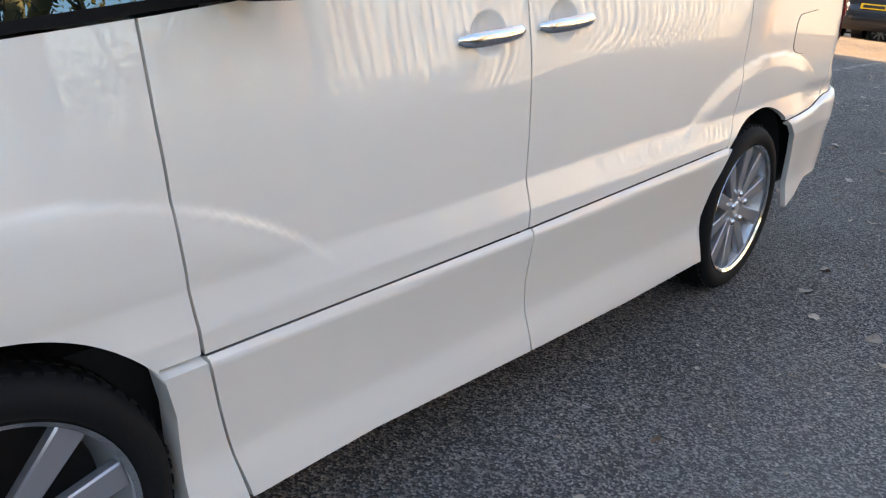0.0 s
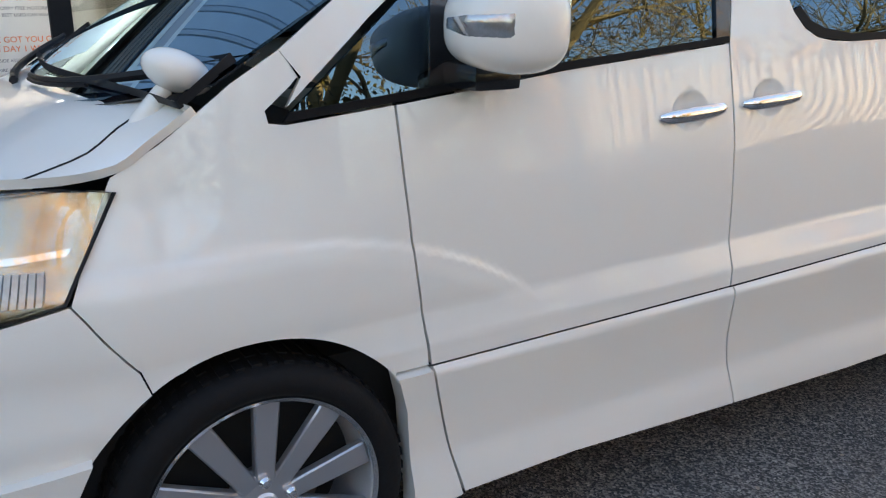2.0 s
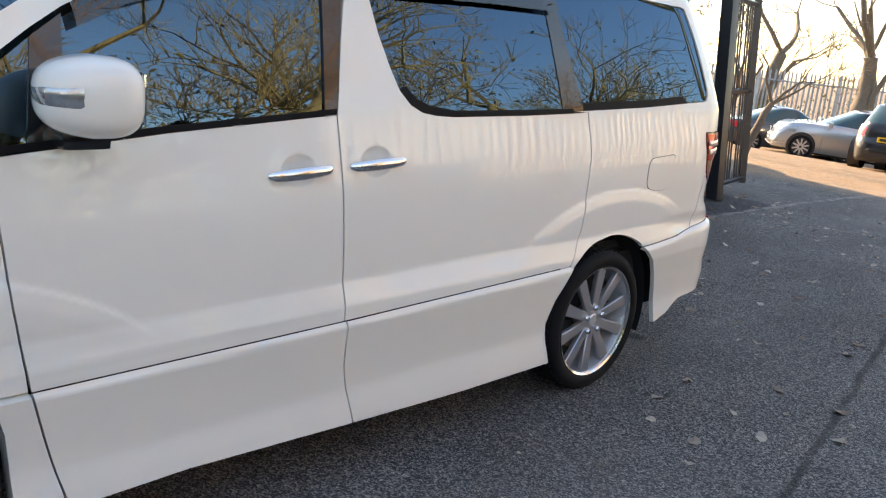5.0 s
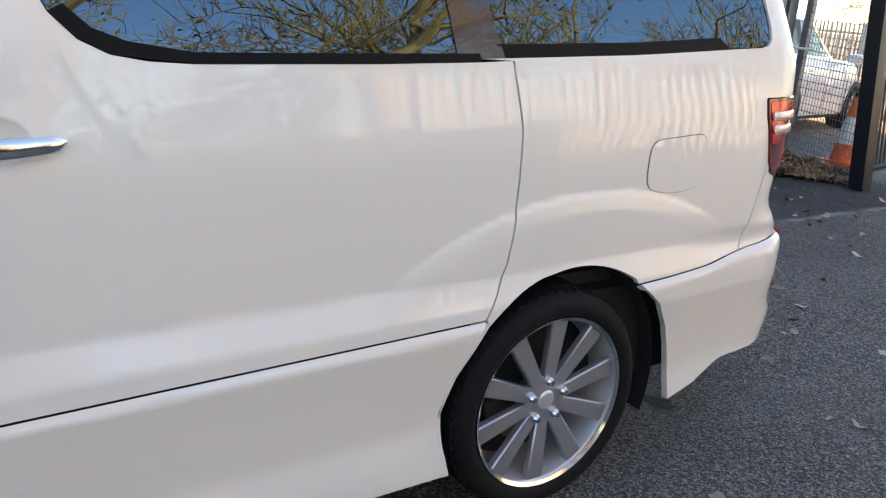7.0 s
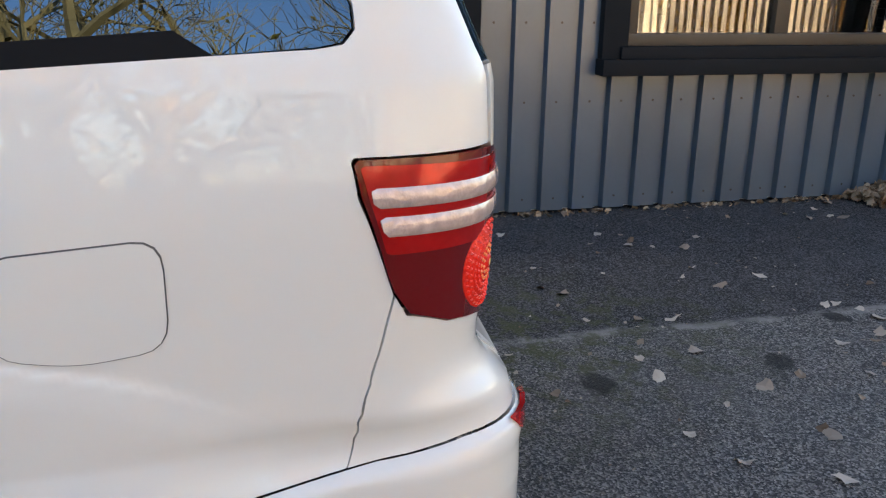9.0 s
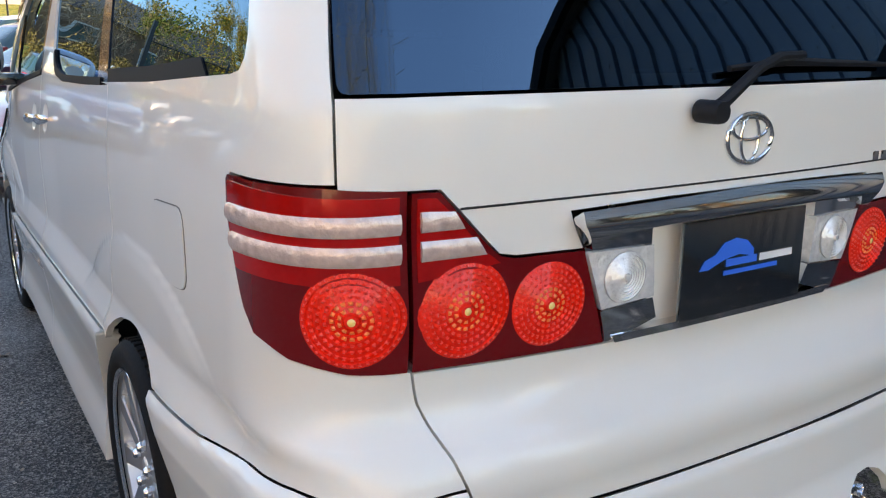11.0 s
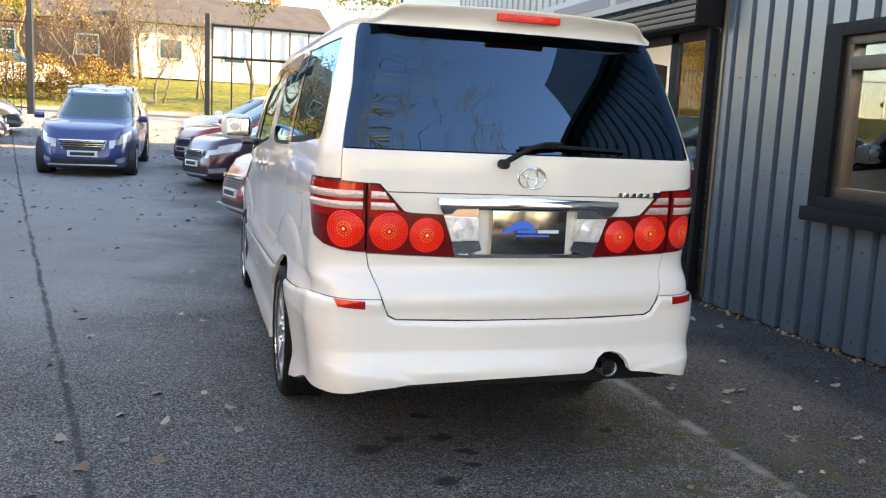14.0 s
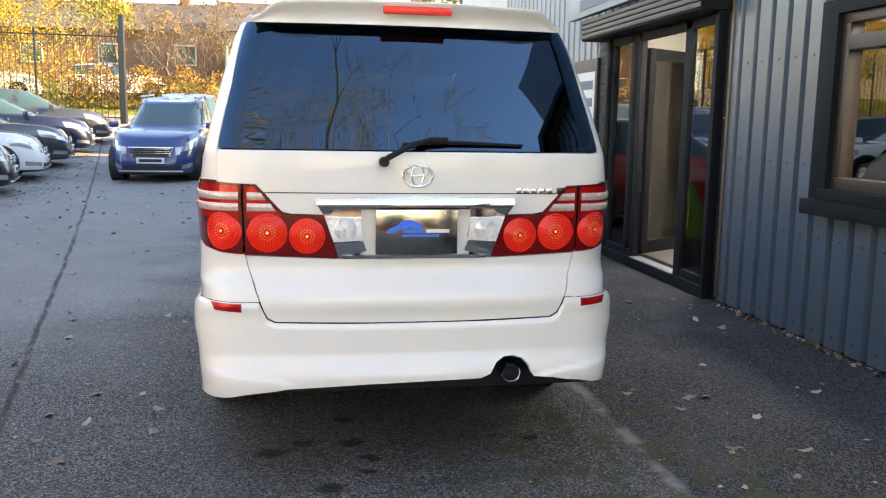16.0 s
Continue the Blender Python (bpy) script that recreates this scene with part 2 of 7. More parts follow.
def sheet(name, poly, surface, material, parent=None, label="", off=0.0, thick=0.018, cell=0.045, mirror=False, finer=()):
    """A panel cut to an outline, laid on a surface(u, v) and given an edge of its own thickness."""
    us, vs = [p[0] for p in poly], [p[1] for p in poly]
    u0, v0 = min(us), min(vs)
    nu, nv = max(1, math.ceil((max(us) - u0) / cell)), max(1, math.ceil((max(vs) - v0) / cell))
    lines_u, lines_v = [u0 + i * cell for i in range(nu + 1)], [v0 + j * cell for j in range(nv + 1)]
    for cu, cv, ru0, rv0, step in finer:
        # closer cells round a small feature
        for lines, c, r, lo, hi in ((lines_u, cu, ru0, u0, max(us)), (lines_v, cv, rv0, v0, max(vs))):
            for k in range(-int(r / step), int(r / step) + 1):
                a = c + k * step
                if lo < a < hi and min(abs(a - b) for b in lines) > 0.001:
                    lines.append(a)
    lines_u, lines_v = sorted(lines_u), sorted(lines_v)
    keys, flat, faces = {}, [], []

    def idx(p):
        k = (round(p[0], 4), round(p[1], 4))
        if k not in keys:
            keys[k] = len(flat)
            flat.append(p)
        return keys[k]
    for ua, ub in zip(lines_u[:-1], lines_u[1:]):
        col = clip(clip(poly, 0, ua, True), 0, ub, False)
        if len(col) < 3:
            continue
        for va, vb in zip(lines_v[:-1], lines_v[1:]):
            c = clip(clip(col, 1, va, True), 1, vb, False)
            if len(c) < 3:
                continue
            c = unspiked(c)
            f = []
            for p in c:
                k = idx(p)
                if not f or f[-1] != k:
                    f.append(k)
            k = 0
            while len(f) > 2 and k < len(f):
                # drop spikes that run out and back
                if f[k] == f[k - 1]:
                    f.pop(k)
                    k = 0
                elif f[k - 1] == f[(k + 1) % len(f)]:
                    for j in sorted({k, (k + 1) % len(f)}, reverse=True):
                        f.pop(j)
                    k = 0
                else:
                    k += 1
            if len(set(f)) == len(f) and len(f) >= 3:
                faces.append(f)
    e = 0.004
    sgn = -1 if mirror else 1
    top, nor, low = [], [], []
    for u, v in flat:
        p = surface(u, v)
        du = surface(u + e, v) - surface(u - e, v)
        dv = surface(u, v + e) - surface(u, v - e)
        n = dv.cross(du).normalized()
        q, w = p + n * off, p + n * (off - thick)
        top.append((q.x * sgn, q.y, q.z))
        low.append((w.x * sgn, w.y, w.z))
        nor.append(Vector((n.x * sgn, n.y, n.z)))
    # the winding that agrees with the normals
    fixed = []
    for f in faces:
        a = Vector((0, 0, 0))
        o = Vector(top[f[0]])
        for k in range(1, len(f) - 1):
            a += (Vector(top[f[k]]) - o).cross(Vector(top[f[k + 1]]) - o)
        fixed.append(f if a.dot(nor[f[0]]) >= 0 else f[::-1])
    count = {}
    for f in fixed:
        for k in range(len(f)):
            a, b = f[k - 1], f[k]
            count[(a, b)] = count.get((a, b), 0) + 1
    verts, normals = list(top), list(nor)
    rim = {}
    allf = list(fixed)
    for (a, b) in list(count):
        if (b, a) not in count:
            ids = []
            for k, src in ((b, top), (a, top), (a, low), (b, low)):
                key = (k, src is top)
                if key not in rim:
                    rim[key] = len(verts)
                    verts.append(src[k])
                    normals.append(None)
                ids.append(rim[key])
            q = [Vector(verts[t]) for t in ids]
            n = (q[0] - q[1]).cross(nor[a])
            for t in ids:
                normals[t] = (normals[t] or Vector((0, 0, 0))) + n
            allf.append(ids)
    normals = [n.normalized() if n.length > 1e-12 else Vector((0, 0, 1)) for n in normals]
    return link(name, verts, allf, material, parent, label, normals=normals)


# ---- the ground ----
def gz(y):
    """Height of the yard: level round the van, rising gently ahead and falling away behind."""
    if y > 4:
        t = y - 4
        return 0.0025 * t * t if t < 24 else 1.44 + 0.12 * (t - 24) if t < 40 else 3.36 + 0.03 * (t - 40)
    if y < -4:
        t = -4 - y
        return -0.0033 * t * t if t < 18 else -1.07
    return 0.0


def ground_material():
    """Old grey tarmac, a newer darker strip along the building, moss, wheel stains and sunlit earth beyond."""
    m = bpy.data.materials.new("yard_tarmac")
    m.use_nodes = True
    nt = m.node_tree
    N, L = nt.nodes.new, nt.links.new
    b = nt.nodes["Principled BSDF"]
    b.inputs["Specular IOR Level"].default_value = 0.3
    geo = N("ShaderNodeNewGeometry")
    sep = N("ShaderNodeSeparateXYZ")
    L(geo.outputs["Position"], sep.inputs[0])

    def noise(scale, detail=4, rough=0.6, shift=0.0):
        n = N("ShaderNodeTexNoise")
        n.inputs["Scale"].default_value, n.inputs["Detail"].default_value, n.inputs["Roughness"].default_value = scale, detail, rough
        if shift:
            add = N("ShaderNodeVectorMath")
            add.inputs[1].default_value = (shift, shift, shift)
            L(geo.outputs["Position"], add.inputs[0])
            L(add.outputs[0], n.inputs["Vector"])
        else:
            L(geo.outputs["Position"], n.inputs["Vector"])
        return n.outputs[0]

    def remap(v, a, c, lo=0.0, hi=1.0):
        r = N("ShaderNodeMapRange")
        r.interpolation_type = "SMOOTHSTEP"
        for k, q in zip((1, 2, 3, 4), (a, c, lo, hi)):
            r.inputs[k].default_value = q
        L(v, r.inputs[0])
        return r.outputs[0]

    def math2(op, a, c):
        n = N("ShaderNodeMath")
        n.operation = op
        for k, q in enumerate((a, c)):
            if isinstance(q, (int, float)):
                n.inputs[k].default_value = q
            else:
                L(q, n.inputs[k])
        return n.outputs[0]

    def mix(f, a, c):
        n = N("ShaderNodeMix")
        n.data_type = "RGBA"
        if isinstance(f, (int, float)):
            n.inputs[0].default_value = f
        else:
            L(f, n.inputs[0])
        for k, q in ((6, a), (7, c)):
            if isinstance(q, tuple):
                n.inputs[k].default_value = (*q, 1)
            else:
                L(q, n.inputs[k])
        return n.outputs[2]
    # stone chips in the surface
    vor = N("ShaderNodeTexVoronoi")
    vor.inputs["Scale"].default_value = 145
    L(geo.outputs["Position"], vor.inputs["Vector"])
    chip = N("ShaderNodeSeparateColor")
    L(vor.outputs["Color"], chip.inputs[0])
    grey = mix(remap(chip.outputs[0], 0.30, 1.0), (0.044, 0.044, 0.045), (0.40, 0.385, 0.365))
    grey = mix(remap(chip.outputs[2], 0.93, 0.97), grey, (0.55, 0.52, 0.47))
    grey = mix(remap(noise(0.55, 6), 0.35, 0.68), grey, mix(0.40, grey, (0.050, 0.050, 0.052)))
    grey = mix(math2("MULTIPLY", remap(sep.outputs[1], 1.2, -0.6), remap(sep.outputs[1], -5.5, -3.5, 0.10, 0.28)), grey, (0.038, 0.038, 0.040))
    grey = mix(remap(noise(2.2, 5, 0.65, 7.0), 0.56, 0.70), grey, mix(0.35, grey, (0.15, 0.145, 0.14)))
    # clusters of open and filled stone
    grey = mix(remap(noise(38.0, 6, 0.85, 13.0), 0.54, 0.42), grey, mix(0.42, grey, (0.020, 0.020, 0.021)))
    grey = mix(remap(noise(55.0, 5, 0.8, 17.0), 0.55, 0.66), grey, mix(0.45, grey, (0.46, 0.44, 0.41)))
    # patches of bare dark binder
    grey = mix(math2("MULTIPLY", remap(noise(4.2, 6, 0.7, 23.0), 0.60, 0.70), 0.55), grey, (0.018, 0.018, 0.019))
    # paler on the lane side further up the yard, darker towards the building
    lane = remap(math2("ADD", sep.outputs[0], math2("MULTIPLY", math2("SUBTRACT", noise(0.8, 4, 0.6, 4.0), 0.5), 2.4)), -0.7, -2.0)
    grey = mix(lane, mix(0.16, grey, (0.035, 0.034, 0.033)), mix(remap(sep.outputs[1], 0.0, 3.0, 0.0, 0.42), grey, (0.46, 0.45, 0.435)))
    # newer strip along the wall
    fresh = mix(remap(chip.outputs[1], 0.3, 1.0), (0.014, 0.014, 0.016), (0.125, 0.125, 0.132))
    fresh = mix(remap(noise(30.0, 6, 0.85, 13.0), 0.50, 0.38), fresh, mix(0.6, fresh, (0.012, 0.012, 0.012)))
    fresh = mix(remap(noise(1.3, 5, 0.6, 3.0), 0.55, 0.75), fresh, mix(0.5, fresh, (0.09, 0.085, 0.08)))
    wob = math2("MULTIPLY", math2("SUBTRACT", noise(2.0, 3), 0.5), 0.16)
    xw = math2("ADD", sep.outputs[0], wob)
    strip = math2("MULTIPLY", remap(xw, 1.045, 1.065), remap(sep.outputs[1], -6.5, -6.2))
    col = mix(strip, grey, fresh)
    # pale worn joint between the two
    joint = math2("MULTIPLY", remap(math2("ABSOLUTE", math2("SUBTRACT", xw, 1.055), 0.0), 0.055, 0.01), remap(noise(4.0, 4), 0.40, 0.56))
    col = mix(math2("MULTIPLY", joint, 0.75), col, (0.26, 0.25, 0.24))
    # moss behind the van
    dx = math2("SUBTRACT", sep.outputs[0], 1.0)
    dy = math2("SUBTRACT", sep.outputs[1], -1.4)
    d = math2("SQRT", math2("ADD", math2("MULTIPLY", dx, dx), math2("MULTIPLY", dy, math2("MULTIPLY", dy, 0.35))), 0.0)
    moss = math2("MULTIPLY", remap(d, 1.15, 0.3), remap(noise(7.0, 5, 0.7), 0.46, 0.62))
    col = mix(math2("MULTIPLY", moss, 0.8), col, (0.055, 0.062, 0.022))
    # dark oil drips behind the van
    spread = math2("MULTIPLY", math2("SUBTRACT", noise(22.0, 4, 0.6, 11.0), 0.5), 0.14)
    oil = None
    for ox, oy, r in ((-0.594, -0.84, 0.085), (-0.459, -0.745, 0.06), (-0.262, -0.47, 0.06), (-0.237, -0.766, 0.075), (-0.171, -0.946, 0.06), (-0.195, -1.10, 0.05), (-0.35, -1.235, 0.075), (0.588, -0.808, 0.045), (0.611, -1.908, 0.11), (0.639, -2.70, 0.10), (1.0, -3.25, 0.09), (-1.885, -1.387, 0.06), (-1.93, -1.11, 0.05)):
        ax, ay = math2("SUBTRACT", sep.outputs[0], ox), math2("MULTIPLY", math2("SUBTRACT", sep.outputs[1], oy), 1.25)
        spot = remap(math2("ADD", math2("SQRT", math2("ADD", math2("MULTIPLY", ax, ax), math2("MULTIPLY", ay, ay)), 0.0), spread), r, r * 0.55)
        oil = spot if oil is None else math2("MAXIMUM", oil, spot)
    col = mix(math2("MULTIPLY", oil, 0.85), col, (0.010, 0.010, 0.010))
    # a long dark seam in the old surface
    seam = math2("ADD", math2("ADD", sep.outputs[0], math2("MULTIPLY", sep.outputs[1], 0.19)), math2("MULTIPLY", wob, 0.45))
    crack = remap(math2("ABSOLUTE", math2("ADD", seam, 1.92), 0.0), 0.030, 0.008)
    col = mix(math2("MULTIPLY", crack, remap(noise(3.0, 4, 0.6, 9.0), 0.30, 0.55, 0.25, 0.75)), col, (0.016, 0.016, 0.016))
    # brown earth and leaf litter in the sun beyond the gate
    earth = mix(remap(noise(14.0, 5), 0.35, 0.7), (0.23, 0.15, 0.09), (0.34, 0.25, 0.16))
    far = remap(math2("ADD", sep.outputs[1], math2("MULTIPLY", wob, 4.0)), -8.6, -9.6)
    col = mix(math2("MULTIPLY", far, 0.8), col, earth)
    # grass bank up the hill
    grass = mix(remap(noise(5.0, 5), 0.35, 0.7), (0.07, 0.11, 0.015), (0.26, 0.22, 0.04))
    bank = remap(sep.outputs[1], 28.0, 29.0)
    col = mix(bank, col, grass)
    # fallen debris, fine and pale
    speck = math2("MULTIPLY", remap(noise(26.0, 2, 0.5, 5.0), 0.70, 0.74), 0.6)
    col = mix(speck, col, (0.17, 0.15, 0.12))
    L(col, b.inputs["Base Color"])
    L(remap(noise(1.1, 4, 0.6, 2.0), 0.3, 0.7, 0.66, 0.95), b.inputs["Roughness"])
    bp = N("ShaderNodeBump")
    bp.inputs["Strength"].default_value, bp.inputs["Distance"].default_value = 0.9, 0.007
    L(vor.outputs["Distance"], bp.inputs["Height"])
    L(bp.outputs[0], b.inputs["Normal"])
    return m


M["tarmac"] = ground_material()
ys = [-120, -80, -50, -35] + [-24 + k for k in range(0, 53)] + [30, 34, 38, 44, 50, 60, 80, 120, 200, 400]
xs = [-300, -150, -80, -40, -20] + [-12 + 2 * k for k in range(16)] + [24, 40, 80, 150, 300]
gv = [(x, y, gz(y)) for y in ys for x in xs]
gf = [(j * len(xs) + i, j * len(xs) + i + 1, (j + 1) * len(xs) + i + 1, (j + 1) * len(xs) + i) for j in range(len(ys) - 1) for i in range(len(xs) - 1)]
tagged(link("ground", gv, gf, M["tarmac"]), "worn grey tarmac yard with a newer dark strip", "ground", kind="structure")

# ---- the workshop building ----
WALL_X, WALL_Y0, WALL_Y1, EAVE = 2.95, -6.35, 1.96, 4.9
M["cladding"] = mat("blue_grey_cladding", (0.052, 0.083, 0.115), 0.32, coat=0.6, spec=0.8, grain=0.06, scale=40, stain=0.18, bump=0.02)
M["cladding"].node_tree.nodes["Principled BSDF"].inputs["Coat Roughness"].default_value = 0.22
M["cladding_pale"] = mat("pale_grey_cladding", (0.30, 0.32, 0.33), 0.4, grain=0.05, scale=40, stain=0.12)
M["frame_dark"] = mat("black_window_frame", (0.010, 0.011, 0.013), 0.6, spec=0.12, grain=0.15, scale=60, stain=0.2)
M["frame_brown"] = mat("brown_window_frame", (0.040, 0.027, 0.018), 0.4, grain=0.1, scale=60, stain=0.15)
M["trim_brown"] = mat("brown_metal_trim", (0.11, 0.075, 0.045), 0.35, spec=0.6, grain=0.1, scale=30, stain=0.2)
M["room"] = mat("pale_room_wall", (0.70, 0.68, 0.62), 0.8, grain=0.04, scale=8, stain=0.06)
M["room_floor"] = mat("grey_room_floor", (0.22, 0.21, 0.2), 0.6, grain=0.1, scale=30)
M["rust_screw"] = mat("dark_screw", (0.03, 0.028, 0.026), 0.6)
M["roof_sheet"] = mat("grey_roof_sheet", (0.12, 0.13, 0.14), 0.5, grain=0.08, scale=12, stain=0.15)


def clad(name, y0, y1, z0, z1, x, material, phase=0.132):
    """Ribbed sheet metal with its own thickness, facing -x."""
    pitch = 0.2165
    prof = [(0.0, 0.0), (0.150, 0.0), (0.163, 0.042), (0.203, 0.042)]
    pts = []
    y = math.floor((y0 - phase) / pitch) * pitch + phase
    while y < y1:
        for o, d in prof:
            if y0 <= y + o <= y1:
                pts.append((x + d, y + o))
        y += pitch
    pts = [(pts[0][0], y0)] + pts + [(pts[-1][0], y1)]
    vv, ff = [], []
    for px, py in pts:
        vv += [(px, py, z0), (px, py, z1), (x + 0.10, py, z0), (x + 0.10, py, z1)]
    for k in range(len(pts) - 1):
        a, c = 4 * k, 4 * (k + 1)
        ff += [(a, a + 1, c + 1, c), (a + 2, c + 2, c + 3, a + 3), (a, c, c + 2, a + 2), (a + 1, a + 3, c + 3, c + 1)]
    e = 4 * (len(pts) - 1)
    ff += [(0, 2, 3, 1), (e, e + 1, e + 3, e + 2)]
    return tagged(link(name, vv, ff, material, smooth=False), "blue-grey ribbed metal cladding wall" if material is M["cladding"] else "pale grey ribbed metal cladding wall", "wall", kind="structure")


SILL, HEAD = 0.93, 2.25
CL = M["cladding"]
clad("wall_west_low", WALL_Y0, WALL_Y1, 0.02, SILL, WALL_X, CL)
clad("wall_west_end", WALL_Y0, -5.55, SILL, HEAD, WALL_X, CL)
clad("wall_west_mid", -2.90, -2.06, SILL, HEAD, WALL_X, CL)
clad("wall_west_near", 0.665, WALL_Y1, SILL, HEAD, WALL_X, CL)
clad("wall_west_top", WALL_Y0, WALL_Y1, HEAD, EAVE, WALL_X, CL)
clad("wall_west_beyond", 5.02, 9.5, 0.02, EAVE, WALL_X, M["cladding_pale"])
clad("wall_west_lintel", WALL_Y1, 5.02, 2.62, EAVE, WALL_X, CL)
for y in (WALL_Y1 - 0.012, 0.705):
    tagged(part("corner_trim", boxed(2.935, 3.0, y, y + 0.035, 0.05 if y > 1 else SILL + 0.06, 2.62 if y > 1 else HEAD, 0.004), M["trim_brown"], None), "brown metal trim strip up the cladding's edge", "trim", kind="structure")
# lining behind the sheets, with the window and door openings left free
bm = bmesh.new()
for y0, y1, z0, z1 in ((WALL_Y0, WALL_Y1, 0, SILL), (WALL_Y0, -5.55, SILL, HEAD), (-2.90, -2.06, SILL, HEAD), (0.665, WALL_Y1, SILL, HEAD), (WALL_Y0, WALL_Y1, HEAD, EAVE), (4.6, 14, 0, EAVE), (WALL_Y1, 2.10, 0, 2.42), (WALL_Y1, 4.6, 2.42, EAVE)):
    box(bm, 3.052, 3.15, y0, y1, z0, z1)
tagged(part("wall_lining", bm, M["room"], None, smooth=False), "plain lining behind the cladding", "wall", kind="structure")
bm = bmesh.new()
box(bm, 3.0, 16.0, WALL_Y0, WALL_Y0 + 0.12, 0, EAVE)
box(bm, 3.0, 16.0, 13.9, 14.0, 0, EAVE)
box(bm, 15.9, 16.0, WALL_Y0 + 0.12, 13.9, 0, EAVE)
tagged(part("wall_outer", bm, M["cladding"], None, smooth=False), "dark outer walls of the workshop", "wall", kind="structure")
# rooms behind the glass
bm = bmesh.new()
box(bm, 3.15, 15.9, WALL_Y0 + 0.12, 13.9, -0.02, 0.03)
tagged(part("room_floor", bm, M["room_floor"], None, smooth=False), "grey office floor", "floor", kind="structure")
bm = bmesh.new()
box(bm, 3.15, 6.2, WALL_Y0 + 0.12, 13.9, 2.6, 2.66)
tagged(part("ceiling", bm, M["room"], None, smooth=False), "plain pale office ceiling", "ceiling", kind="structure")
bm = bmesh.new()
box(bm, 6.2, 6.3, WALL_Y0 + 0.12, 13.9, 0.03, 2.66)
box(bm, 3.15, 6.2, 1.78, 1.88, 0.03, 2.6)
box(bm, 3.15, 6.2, 4.9, 5.0, 0.03, 2.6)
box(bm, 3.15, 6.2, -2.5, -2.4, 0.03, 2.6)
tagged(part("wall_inner", bm, M["room"], None, smooth=False), "beige office partition walls", "wall", kind="structure")
M["grey_door"] = mat("grey_brown_inner_door", (0.11, 0.10, 0.085), 0.6, grain=0.06, scale=10, stain=0.08)
M["dim_wall"] = mat("taupe_inner_wall", (0.34, 0.31, 0.26), 0.8, grain=0.05, scale=8, stain=0.06)
inner = tagged(empty("door_2"), "closed grey-brown inner door in its wall", "door", kind="structure")
part("wall_panel", boxed(4.30, 4.40, 3.42, 4.05, 0.03, 2.6), M["dim_wall"], inner, smooth=False)
part("door_leaf", boxed(4.31, 4.36, 2.55, 3.40, 0.03, 2.08, 0.004), M["grey_door"], inner)
part("over_panel", boxed(4.30, 4.40, 2.55, 3.42, 2.10, 2.6), M["dim_wall"], inner, smooth=False)
# pitched roof
RIDGE = (9.5, 5.5)
vv = [(2.80, WALL_Y0 - 0.2, EAVE), (RIDGE[0], WALL_Y0 - 0.2, RIDGE[1]), (16.2, WALL_Y0 - 0.2, EAVE), (2.80, 14.2, EAVE), (RIDGE[0], 14.2, RIDGE[1]), (16.2, 14.2, EAVE)]
vv += [(x, y, z + 0.10) for x, y, z in vv]
ff = [(0, 3, 4, 1), (1, 4, 5, 2), (6, 7, 10, 9), (7, 8, 11, 10), (0, 1, 7, 6), (1, 2, 8, 7), (3, 9, 10, 4), (4, 10, 11, 5), (0, 6, 9, 3), (2, 5, 11, 8), (0, 2, 1), (3, 4, 5)]
tagged(link("roof", vv, ff, M["roof_sheet"], smooth=False), "grey sheet-metal pitched roof", "roof", kind="structure")
bm = boxed(2.70, 2.80, WALL_Y0 - 0.2, 14.2, EAVE - 0.04, EAVE + 0.09, 0.01)
tagged(part("gutter", bm, M["frame_dark"], None), "black gutter along the eaves", "gutter", kind="structure")
# fixing screws in rows
vv, ff = [], []
k0 = math.ceil((WALL_Y0 + 0.1) / 0.2165)
for k in range(k0, int((WALL_Y1 - 0.15) / 0.2165)):
    for z in (0.10, 0.72, 1.20, 1.93, 2.6, 3.4, 4.2):
        y = k * 0.2165 + 0.132 + 0.075 + random.uniform(-0.012, 0.012)
        if z > SILL and (-5.6 < y < -2.85 or -2.1 < y < 0.75) and z < HEAD:
            continue
        b0 = len(vv)
        r = 0.008
        vv += [(WALL_X - 0.004, y + r * math.cos(a), z + r * math.sin(a)) for a in [math.pi * q / 3 for q in range(6)]] + [(WALL_X, y + r * math.cos(a), z + r * math.sin(a)) for a in [math.pi * q / 3 for q in range(6)]]
        ff.append(tuple(range(b0 + 5, b0 - 1, -1)))
        ff += [(b0 + q, b0 + (q + 1) % 6, b0 + 6 + (q + 1) % 6, b0 + 6 + q) for q in range(6)]
tagged(link("wall_screws", vv, ff, M["rust_screw"], smooth=False), "small dark fixing screws in the cladding", "screws", kind="stuff")


